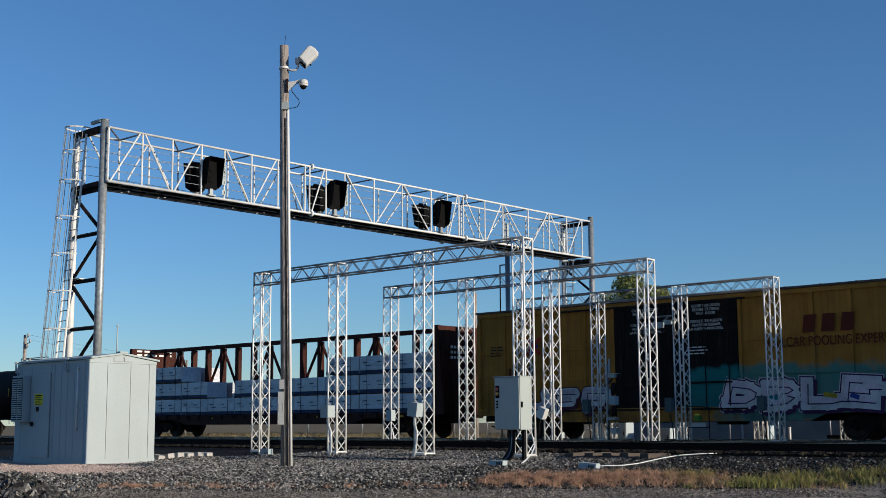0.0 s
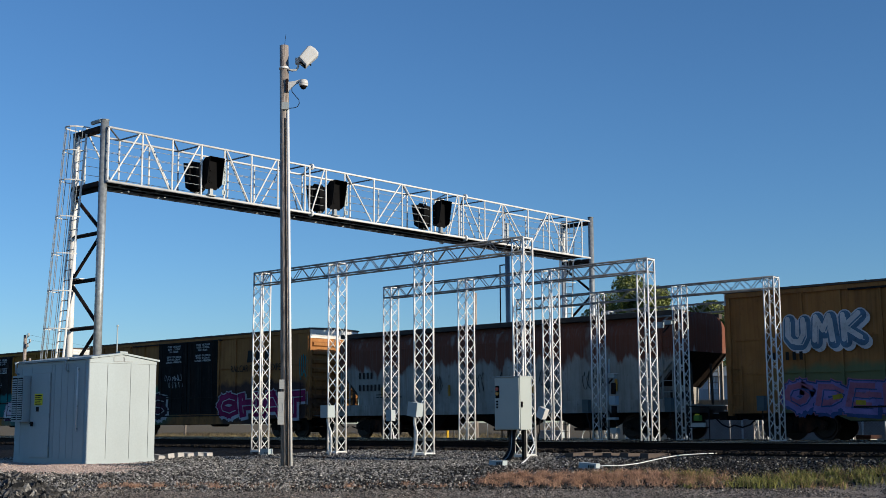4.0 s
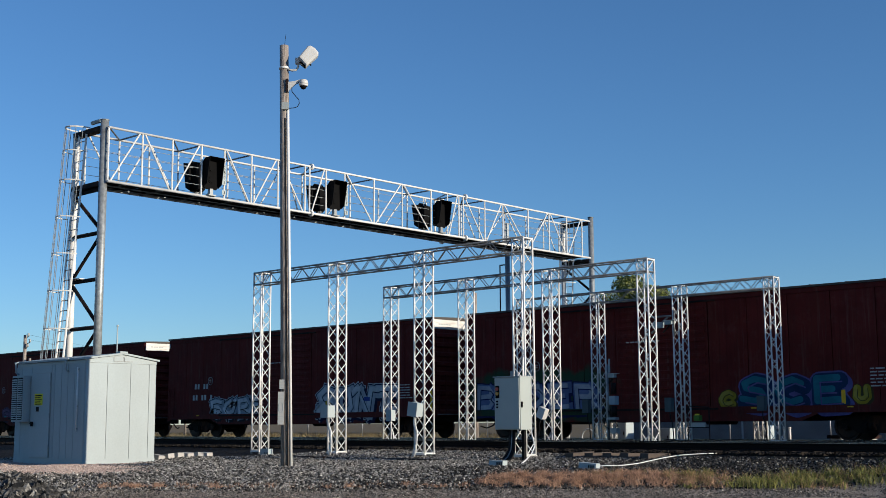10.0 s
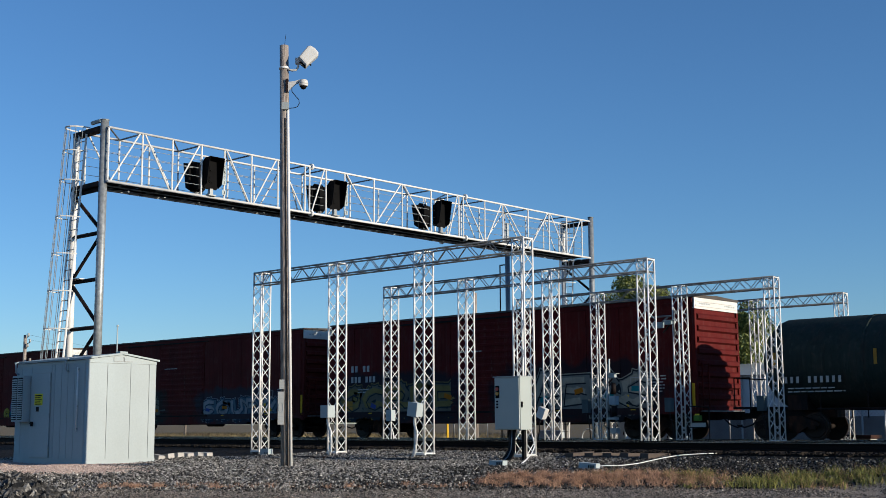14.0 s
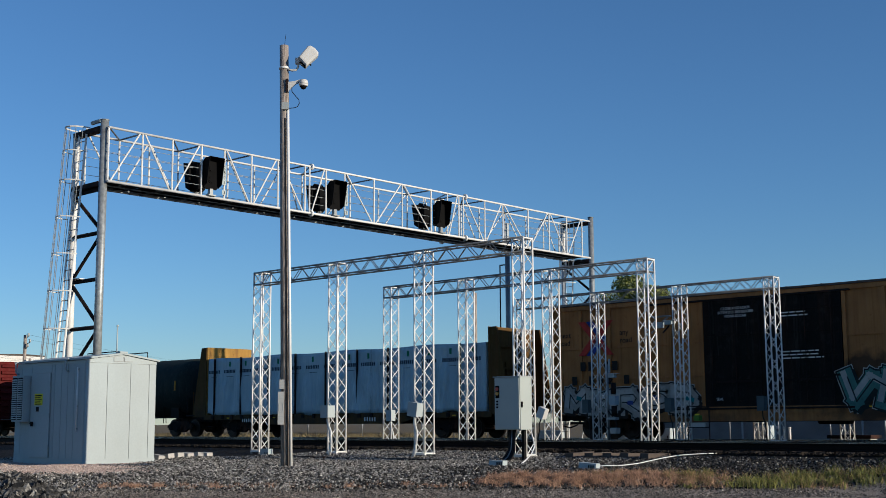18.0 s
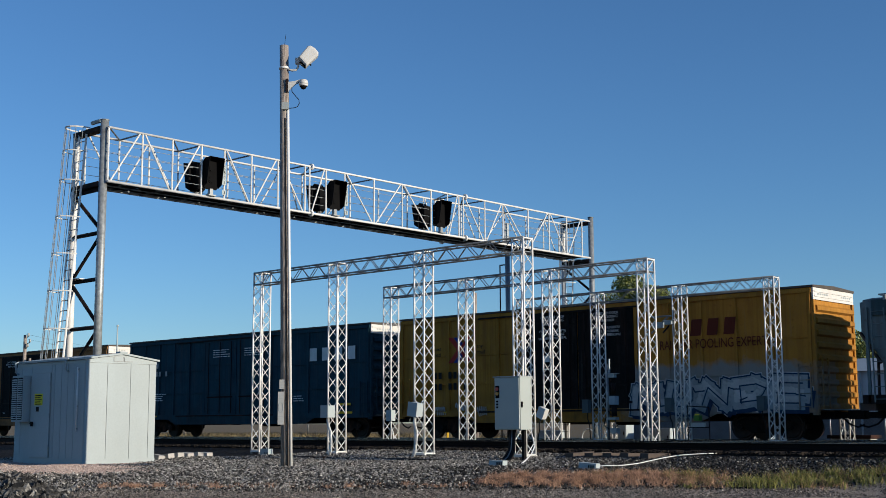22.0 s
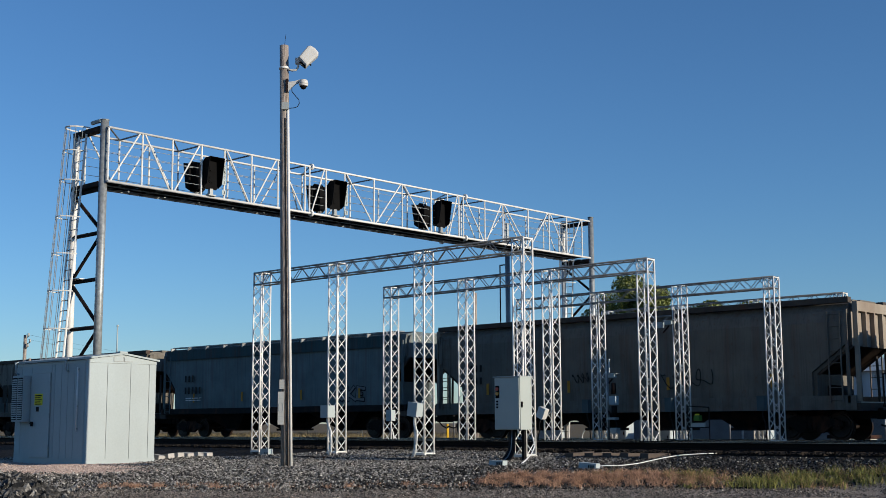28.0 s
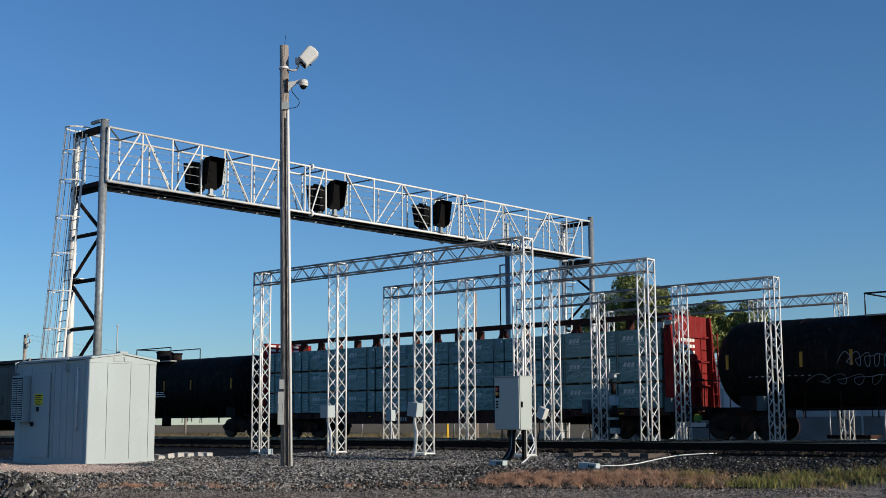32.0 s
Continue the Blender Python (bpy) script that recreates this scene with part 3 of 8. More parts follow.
def railway_signal(y, face, out, label):
    """Two colour lights on a black background under one deep shroud, facing along the track."""
    s = thing("railway_signal", label, "railway signal", "signals on the bridge", pose(face, y, ZB + (0.24 if out > 0 else 0.36)))
    bm = bmesh.new()
    prism(bm, [(-0.31, 0.12), (-0.2, 0.0), (0.2, 0.0), (0.31, 0.12), (0.31, 0.88), (0.18, 1.02), (-0.18, 1.02), (-0.31, 0.88)], "x", 0.0, 0.03 * out)
    part("background_plate", bm, BLACK_PAINT, s)
    boxes("housing", BLACK_PAINT, s, (min(0, -0.24 * out), max(0, -0.24 * out), -0.18, 0.18, 0.08, 0.9), bevel=0.03)
    for side in (-1, 1):
        bm = bmesh.new()
        prism(bm, [(0.03 * out, 0.06), (0.20 * out, 0.16), (0.34 * out, 0.99), (0.03 * out, 0.94)], "y", 0.28 * side - 0.01, 0.28 * side + 0.01)
        part("side_shroud", bm, BLACK_PAINT, s)
    bm = bmesh.new()
    prism(bm, [(0.03 * out, 0.925), (0.34 * out, 0.975), (0.34 * out, 0.99), (0.03 * out, 0.94)], "y", -0.268, 0.268)
    part("top_shroud", bm, BLACK_PAINT, s)
    for z in (0.32, 0.68):
        tubes("lens", BLACK_PAINT, s, ((0.03 * out, 0, z), (0.06 * out, 0, z), 0.1), n=14)
        tubes("lens_ring", BLACK_PAINT, s, ((0.03 * out, 0, z), (0.045 * out, 0, z), 0.13), n=14)
    boxes("bracket", GALV_DARK, s, (-0.06, 0.06, -0.06, 0.06, -0.2, 0.02), (-0.12, 0.12, -0.14, 0.14, -0.21, -0.17))
    return s


signal_bridge()
for y in (23.0, 28.25, 33.65):
    railway_signal(y - 0.10, GX + 0.02, 1, "black hooded two-light signal on the bridge walkway")
    railway_signal(y + 0.30, GX - GW - 0.02, -1, "black signal facing away on the bridge walkway")
for y, text in ((23.37, "2805 3"), (28.63, "2805 2")):
    p = thing("number_sign", "white vertical number sign on the bridge railing", "sign", "number signs", pose(GX + 0.09, y, 0))
    for k, ch in enumerate(text):
        if ch == " ":
            continue
        b = boxes("plate", WHITE_PAINT, p, (0, 0.01, -0.075, 0.075, 8.62 - 0.16 * k, 8.775 - 0.16 * k))
        lettering(ch, 0.16, Matrix.Translation((0.013, 0, 8.645 - 0.16 * k)) @ pose(0, 0, 0, 90, 0, 90), INK, b, "digit", "CENTER")

# ------------------------------------------------------------------ lattice portals along the tracks
PITCH_L, HALF, TOP = 3.419, 0.18, 5.24


def lattice(parent, a, b, name, label="", rails=GALV, cells=None):
    """A square lattice boom from a to b: four rails with zigzag lacing."""
    a, b = Vector(a), Vector(b)
    w = (b - a).normalized()
    u = Vector((0, 1, 0)) if abs(w.y) < 0.5 else Vector((1, 0, 0))
    v = w.cross(u)
    length = (b - a).length
    cells = cells or max(2, round(length / 0.36))
    boom = None
    for e in (length - 0.02, 0.02):
        c = [a + w * e + (u * i + v * j) * HALF for i, j in ((-1, -1), (1, -1), (1, 1), (-1, 1), (-1, -1))]
        ring = bmesh.new()
        path_tube(ring, c, 0.022, 5)
        if boom:
            part("end_ring", ring, rails, boom)
        else:
            boom = part(name, ring, rails, parent, label)
    for i, j in ((-1, -1), (1, -1), (1, 1), (-1, 1)):
        o = (u * i + v * j) * HALF
        tubes("rail_tube", rails, boom, (a + o, b + o, 0.0245), n=8)
    step = length / cells
    bm = bmesh.new()
    run = math.hypot(step, 2 * HALF)
    tube(bm, (0, 0, 0), (0, 0, run), 0.0125, 5, caps=False)
    me = data_of(bm, "lacing_bar", rails)
    for k, (n, s) in enumerate(((u, v), (v, u), (-u, v), (-v, u))):
        for c in range(cells):
            sg = 1 if (c + k + k // 2) % 2 == 0 else -1
            p = a + w * (c * step) + n * HALF - s * HALF * sg
            q = a + w * ((c + 1) * step) + n * HALF + s * HALF * sg
            part("lacing_bar", me, None, boom).matrix_basis = Matrix.Translation(p) @ (q - p).to_track_quat("Z", "Y").to_matrix().to_4x4()
    return boom


def portal(x0, y, foot, count, label, first=0):
    m = pose(x0, y, 0)
    p = thing("lattice_portal", label, "lattice portal", "lattice portals along the tracks", m)
    for k in range(first, count):
        x = k * PITCH_L
        mast = lattice(p, (x, 0, foot), (x, 0, TOP), "mast")
        boxes("foot_plate", GALV, mast, (x - 0.21, x + 0.21, -0.21, -0.15, foot - 0.02, foot + 0.02), (x - 0.21, x + 0.21, 0.15, 0.21, foot - 0.02, foot + 0.02))
        tubes("anchor_stub", GALV_DARK, mast, *[((x + i * HALF, j * HALF, foot - 0.45), (x + i * HALF, j * HALF, foot - 0.002), 0.03) for i in (-1, 1) for j in (-1, 1)])
    # beams use darker steel than the masts: their weak light is in the colour
    lattice(p, (first * PITCH_L - HALF, 0, TOP - HALF), ((count - 1) * PITCH_L + HALF, 0, TOP - HALF), "cross_beam", rails=GALV_DARK)
    return p


PORTALS = ((-29.41, 23.80, -0.168), (-29.45, 29.43, 0.016), (-29.03, 36.08, 0.0), (-29.63, 42.47, -0.25))
for x, y, foot in PORTALS:
    portal(x, y, foot, 4, "galvanised lattice portal of four masts beside the track")

# ------------------------------------------------------------------ camera pole
def camera_pole():
    p = thing("camera_pole", "weathered wooden pole carrying security cameras", "pole", m=pose(-21.36, 18.06, -0.3))
    bm = bmesh.new()
    tube(bm, (0, 0, -0.5), (-0.28, 0, 9.78), 0.128, 20, 0.103)
    pole = part("pole", bm, POLE_WOOD, p)
    tubes("pole_band", GALV, pole, ((-0.2605, 0, 9.20), (-0.2615, 0, 9.25), 0.125), n=16)
    tubes("conduit", CONDUIT, p, ((0.128, 0.012, 0.0), (-0.122, 0.004, 8.2), 0.034), n=10, label="pale conduit clipped to the pole")
    tubes("ground_wire", BLACK_RUBBER, p, ((0.115, -0.068, 0.0), (-0.142, -0.058, 8.0), 0.016))
    tubes("antenna", BLACK_RUBBER, p, ((-0.27, 0, 9.76), (-0.22, 0, 10.05), 0.005))
    facing = pose(-21.36, 18.06, -0.3, 0, 0, 42.5)
    cam_box = thing("security_camera", "white housed security camera on a curved arm", "security camera", m=facing)
    bm = bmesh.new()
    path_tube(bm, [(-0.12, 0.12, 9.20), (-0.06, 0.10, 9.17), (0.01, 0.09, 9.15), (0.085, 0.09, 9.16), (0.13, 0.09, 9.21), (0.142, 0.09, 9.27), (0.142, 0.09, 9.36)], 0.026, 10)
    part("arm", bm, CAMERA_WHITE, cam_box)
    boxes("pivot", CAMERA_WHITE, cam_box, (0.075, 0.20, 0.03, 0.15, 9.30, 9.45), bevel=0.02)
    hb = bmesh.new()
    prism(hb, [(-0.23, -0.135), (0.17, -0.165), (0.225, -0.12), (0.245, 0.0), (0.225, 0.12), (0.17, 0.165), (-0.19, 0.15)], "y", -0.15, 0.15)
    bmesh.ops.bevel(hb, geom=[e for e in hb.edges if abs(e.verts[0].co.y - e.verts[1].co.y) < 0.01], offset=0.06, segments=3, affect="EDGES", profile=0.6)
    h = part("housing", hb, CAMERA_WHITE, cam_box)
    h.matrix_basis = Matrix.Translation((0.37, 0.08, 9.47)) @ pose(0, 0, 0, 0, -50, 12)
    boxes("window", BLACK_PAINT, h, (-0.240, -0.222, -0.09, 0.09, -0.115, 0.06))
    tubes("lens_ring", GREY_PAINT, h, ((-0.252, 0, -0.02), (-0.2405, 0, -0.02), 0.055), n=14)
    tubes("gland", BLACK_RUBBER, h, ((-0.10, 0.0, -0.19), (-0.10, 0.0, -0.13), 0.02), n=8)
    dome = thing("dome_camera", "white dome security camera on a wall arm", "security camera", m=facing)
    boxes("mount_plate", DARK_STEEL, dome, (-0.125, -0.085, 0.03, 0.20, 8.62, 8.94))
    bm = bmesh.new()
    prism(bm, [(-0.085, 8.66), (-0.085, 8.87), (0.06, 8.89), (0.20, 8.93), (0.22, 8.89), (0.08, 8.82), (-0.03, 8.72)], "y", 0.07, 0.14)
    part("arm", bm, CAMERA_WHITE, dome)
    bm = bmesh.new()
    prof = [(0.04, 0.10), (0.085, 0.09), (0.105, 0.06), (0.112, -0.02), (0.095, -0.06)]
    for (r0, za), (r1, zb) in zip(prof, prof[1:]):
        tube(bm, (0.27, 0.10, 8.83 + za), (0.27, 0.10, 8.83 + zb), r0, 18, r1)
    part("shell", bm, CAMERA_WHITE, dome)
    bm = bmesh.new()
    bmesh.ops.create_uvsphere(bm, u_segments=16, v_segments=10, radius=0.075)
    for f in bm.faces:
        f.smooth = True
    bmesh.ops.translate(bm, verts=bm.verts, vec=(0.27, 0.10, 8.77))
    part("dome", bm, BLACK_PAINT, dome)
    jb = thing("junction_box", "small grey junction box clipped to the pole", "junction box", m=facing)
    boxes("body", GREY_PAINT, jb, (-0.215, -0.06, 0.0, 0.10, 8.20, 8.36), bevel=0.01)
    boxes("lid", GREY_PAINT, jb, (-0.22, -0.055, -0.012, -0.001, 8.195, 8.365))
    bm = bmesh.new()
    path_tube(bm, [(-0.06, 0.05, 8.23), (0.07, 0.05, 8.24), (0.14, 0.06, 8.27), (0.18, 0.07, 8.35), (0.17, 0.08, 8.44), (0.07, 0.09, 8.556), (0.0, 0.1, 8.65), (0.0, 0.1, 8.76)], 0.009, 6)
    part("cable", bm, BLACK_RUBBER, jb)
    sign = thing("notice_sign", "narrow white notice sign on the pole", "sign", m=facing)
    y = -0.112
    boxes("plate", NOTICE_WHITE, sign, (-0.205, -0.065, y, y + 0.008, 0.93, 1.66))
    boxes("small_plate", NOTICE_WHITE, sign, (-0.175, -0.065, y, y + 0.008, 1.72, 1.93))
    for z in (1.0, 1.05, 1.1, 1.5, 1.56):
        boxes("text_bar", GREY_PAINT, sign, (-0.19, -0.08, y - 0.003, y - 0.0005, z, z + 0.012))
    for z in (1.75, 1.80, 1.87):
        boxes("text_bar", GREY_PAINT, sign, (-0.16, -0.08, y - 0.003, y - 0.0005, z, z + 0.016))
    bm = bmesh.new()
    path_tube(bm, [(-0.135 + 0.052 * math.cos(a), y - 0.004, 1.31 + 0.11 * math.sin(a)) for a in (2 * math.pi * i / 20 for i in range(21))], 0.005, 4)
    part("ring_mark", bm, GREY_PAINT, sign)


camera_pole()

# ------------------------------------------------------------------ equipment shed
def equipment_shed():
    x0, x1, y0, y1, zb, ze, zp = -30.75, -27.36, 16.56, 18.64, -0.26, 2.24, 2.43
    s = thing("equipment_shed", "white sheet-metal equipment shed with a low gable roof", "shed", m=pose(0, 0, 0))
    ym = (y0 + y1) / 2
    bm = bmesh.new()
    prism(bm, [(y0, zb), (y1, zb), (y1, ze + 0.03), (ym, zp - 0.005), (y0, ze + 0.03)], "x", x0, x1)
    part("wall", bm, GREY_PAINT, s)
    for a, b in ((y0 - 0.06, ym), (ym, y1 + 0.06)):
        za, zb2 = (ze + 0.035, zp) if b == ym else (zp, ze + 0.035)
        bm = bmesh.new()
        prism(bm, [(a, za), (b, zb2), (b, zb2 + 0.045), (a, za + 0.045)], "x", x0 - 0.06, x1 + 0.07)
        part("roof", bm, WHITE_PAINT, s)
    boxes("base_skirt", WHITE_PAINT, s, (x0 - 0.01, x1 + 0.012, y0 - 0.012, y1 + 0.01, zb - 0.08, zb + 0.06))
    # separate wall sheets with open seams
    cuts = [y0, y0 + 0.62, y0 + 1.30, y0 + 1.86, y1]
    for a, b in zip(cuts, cuts[1:]):
        boxes("wall_sheet", WHITE_PAINT, s, (x1 + 0.001, x1 + 0.014, a + 0.009, b - 0.009, zb + 0.03, ze - 0.05))
    bm = bmesh.new()
    prism(bm, [(y0, ze - 0.04), (y1, ze - 0.04), (y1, ze + 0.03), (ym, zp - 0.005), (y0, ze + 0.03)], "x", x1 + 0.001, x1 + 0.018)
    part("gable_sheet", bm, WHITE_PAINT, s)
    for a, b in ((0.0, 0.30), (0.30, 0.83), (1.81, 1.97), (1.97, 2.30), (2.30, 2.60), (2.60, 2.92), (2.92, 3.39)):
        boxes("wall_sheet", WHITE_PAINT, s, (x0 + a + 0.008, x0 + b - 0.008, y0 - 0.014, y0 - 0.001, zb + 0.03, ze - 0.06))
    boxes("wall_sheet", WHITE_PAINT, s, (x0 + 0.84, x0 + 1.80, y0 - 0.014, y0 - 0.001, zb + 2.26, ze - 0.06))
    d = boxes("door", WHITE_PAINT, s, (x0 + 0.85, x0 + 1.79, y0 - 0.045, y0 - 0.012, zb + 0.08, zb + 2.24), bevel=0.006, label="grey-white steel door with a yellow notice")
    boxes("door_handle", DARK_STEEL, d, (x0 + 0.95, x0 + 1.01, y0 - 0.10, y0 - 0.045, zb + 0.88, zb + 1.0), (x0 + 0.92, x0 + 1.09, y0 - 0.115, y0 - 0.095, zb + 0.95, zb + 0.975))
    for z in (0.3, 1.1, 1.9):
        tubes("hinge", GREY_PAINT, d, ((x0 + 1.79, y0 - 0.045, zb + z), (x0 + 1.79, y0 - 0.045, zb + z + 0.12), 0.018))
    y = boxes("notice", SIGN_YELLOW, d, (x0 + 1.05, x0 + 1.45, y0 - 0.052, y0 - 0.046, zb + 1.42, zb + 1.72))
    boxes("text_bar", INK, y, *[(x0 + 1.09, x0 + 1.41 - 0.06 * (k % 2), y0 - 0.056, y0 - 0.0525, zb + 1.66 - 0.055 * k, zb + 1.685 - 0.055 * k) for k in range(5)])
    boxes("lock_box", INK, d, (x0 + 1.15, x0 + 1.27, y0 - 0.06, y0 - 0.046, zb + 1.26, zb + 1.38))
    hv = boxes("air_conditioner", WHITE_PAINT, s, (x0 + 0.21, x0 + 0.79, y0 - 0.24, y0 - 0.015, zb + 1.0, zb + 2.2), bevel=0.015, label="louvred air conditioning unit on the shed wall")
    for side in (0, 1):
        # flat dark sheet behind the slats paints the shade in their gaps
        boxes("louvre_recess", DARK_STEEL, hv, (x0 + 0.24 + 0.28 * side, x0 + 0.48 + 0.28 * side, y0 - 0.246, y0 - 0.241, zb + 1.05, zb + 2.15))
        for k in range(19):
            z = zb + 1.07 + 0.056 * k
            boxes("louvre_slat", WHITE_PAINT, hv, (x0 + 0.24 + 0.28 * side, x0 + 0.48 + 0.28 * side, y0 - 0.262, y0 - 0.247, z, z + 0.032))
    for x in (x0 + 0.12, x1 - 0.75):
        bm = bmesh.new()
        path_tube(bm, [(x, y0 - 0.02, ze - 0.25), (x, y0 - 0.10, ze - 0.2), (x, y0 - 0.12, ze + 0.05), (x + 0.05, y0 - 0.05, ze + 0.07)], 0.025, 8)
        part("gooseneck_pipe", bm, WHITE_PAINT, s)
    tubes("downpipe", CONDUIT, s, ((x1 - 0.27, y0 - 0.05, ze - 0.15), (x1 - 0.27, y0 - 0.05, zb + 0.75), 0.02), n=8)
    for z in (ze - 0.22, 1.1, zb + 0.80):
        boxes("pipe_bracket", GREY_PAINT, s, (x1 - 0.29, x1 - 0.25, y0 - 0.06, y0 - 0.0145, z, z + 0.03))
    for a, b, closed in ((ym - 0.255, ym + 0.03, True), (ym + 0.05, ym + 0.32, False)):
        g = boxes("gable_hatch", WHITE_PAINT, s, (x1 + 0.0185, x1 + 0.03, a, b, ze + 0.005, ze + (0.135 if closed else 0.115)))
        # thin dark strips draw the shadow line along the hatch edges
        rim = [(x1 + 0.0305, x1 + 0.034, a, b, ze + 0.005, ze + 0.017), (x1 + 0.0305, x1 + 0.034, a, a + 0.011, ze + 0.017, ze + 0.125)]
        rim += [(x1 + 0.0305, x1 + 0.034, b - 0.011, b, ze + 0.017, ze + 0.125), (x1 + 0.0305, x1 + 0.034, a, b, ze + 0.125, ze + 0.135)] if closed else []
        boxes("hatch_seam", GALV_DARK, g, *rim)
    boxes("ridge_cap", WHITE_PAINT, s, (x1 - 0.12, x1 + 0.085, ym - 0.11, ym + 0.11, zp + 0.03, zp + 0.075), bevel=0.01)
    tubes("antenna_mast", WHITE_PAINT, s, ((x1 - 1.65, y1 - 0.15, ze), (x1 - 1.65, y1 - 0.15, ze + 1.05), 0.018), n=8)
    tubes("antenna_tip", WHITE_PAINT, s, ((x1 - 1.65, y1 - 0.15, ze + 1.05), (x1 - 1.65, y1 - 0.15, ze + 1.1), 0.03), n=8)


equipment_shed()

ROOF_STEEL = mat("weathered_roof_steel", (0.09, 0.08, 0.072), 0.75, 0.0, 0.35, 2.0, 30.0, 0.1, RUST, 0.4)
SLOPE_SHADE = mat("shaded_rusty_slope", (0.028, 0.021, 0.017), 0.85, 0.0, 0.4, 2.0, 25.0, 0.2, RUST, 0.35)
HOPPER_END = mat("dark_hopper_end_steel", (0.075, 0.065, 0.057), 0.75, 0.0, 0.35, 2.0, 30.0, 0.1, RUST, 0.5)
CAP_WHITE = mat("white_end_cap_paint", (0.66, 0.65, 0.62), 0.5, 0.0, 0.1, 1.5, 30.0, 0.03, (0.4, 0.33, 0.26), 0.3)

# ------------------------------------------------------------------ freight cars (local: x along the track, z = 0 on the rail heads)
SPEED, WHEEL_R = 12.43, 0.457
MOVING = []          # (thing, place at the start, length, wheelsets)


def wheelset_mesh():
    bm = bmesh.new()
    tube(bm, (0, -1.05, 0), (0, 1.05, 0), 0.085, 12)
    for s in (-1, 1):
        y = 0.72 * s
        tube(bm, (0, y - 0.065, 0), (0, y + 0.065, 0), WHEEL_R, 28)
        tube(bm, (0, y - 0.085 * s, 0), (0, y - 0.06 * s, 0), WHEEL_R + 0.025, 28)
        tube(bm, (0, y + 0.066 * s, 0), (0, y + 0.075 * s, 0), WHEEL_R - 0.06, 28, WHEEL_R - 0.10)
        tube(bm, (0, y + 0.06 * s, 0), (0, y + 0.13 * s, 0), 0.14, 14)
        for k in range(6):
            a = k * math.pi / 3
            tube(bm, (0.09 * math.cos(a), 1.04 * s, 0.09 * math.sin(a)), (0.09 * math.cos(a), 1.075 * s, 0.09 * math.sin(a)), 0.018, 6)
        tube(bm, (0, 0.95 * s, 0), (0, 1.06 * s, 0), 0.12, 14)
    return data_of(bm, "wheelset", WHEEL_STEEL)


def truck_mesh():
    bm = bmesh.new()
    for s in (-1, 1):
        y0, y1 = (0.93, 1.06) if s > 0 else (-1.06, -0.93)
        top = [(-1.12, 0.60), (-0.95, 0.66), (-0.55, 0.80), (0.55, 0.80), (0.95, 0.66), (1.12, 0.60)]
        bot = [(1.12, 0.46), (1.0, 0.46), (0.72, 0.44), (0.42, 0.24), (-0.42, 0.24), (-0.72, 0.44), (-1.0, 0.46), (-1.12, 0.46)]
        prism(bm, top + bot, "y", y0, y1)
        for k in (-0.16, 0.0, 0.16):
            tube(bm, (k, y1 + 0.02 * s if s > 0 else y0 + 0.02 * s, 0.3), (k, y1 + 0.02 * s if s > 0 else y0 + 0.02 * s, 0.56), 0.06, 8)
        for k in (-0.889, 0.889):
            box(bm, k - 0.13, k + 0.13, min(y0, y1) - 0.01, max(y0, y1) + 0.01, 0.36, 0.62, 0.02)
    box(bm, -0.2, 0.2, -1.0, 1.0, 0.52, 0.78)
    return data_of(bm, "truck_frame", TRUCK_STEEL)


WHEELSET, TRUCK = wheelset_mesh(), truck_mesh()


def car(name, label, start, end, group="cars of the freight train", category="freight car", inset=2.2):
    """The thing itself with its running gear; start and end are where its body stands at the clip's start."""
    c = thing(name, label, category, group)
    length = end - start
    half = length / 2
    sets = []
    for s in (-1, 1):
        tx = s * (half - inset)
        t = part("truck_frame", TRUCK, None, c)
        t.location = (tx, 0, 0)
        for k in (-0.889, 0.889):
            w = part("wheelset", WHEELSET, None, c)
            w.location = (tx + k, 0, WHEEL_R)
            sets.append(w)
        boxes("coupler", TRUCK_STEEL, c, (min(s * (half - 0.4), s * (half + 0.55)), max(s * (half - 0.4), s * (half + 0.55)), -0.12, 0.12, 0.72, 0.92),
              (min(s * (half + 0.45), s * (half + 0.75)), max(s * (half + 0.45), s * (half + 0.75)), -0.2, 0.2, 0.68, 0.98), bevel=0.02)
        bm = bmesh.new()
        path_tube(bm, [(s * half, 0.35, 0.75), (s * (half + 0.25), 0.35, 0.52), (s * (half + 0.55), 0.3, 0.42), (s * (half + 0.8), 0.2, 0.5)], 0.03, 6)
        part("brake_hose", bm, BLACK_RUBBER, c)
    MOVING.append((c, start + half, length, sets))
    return c, half


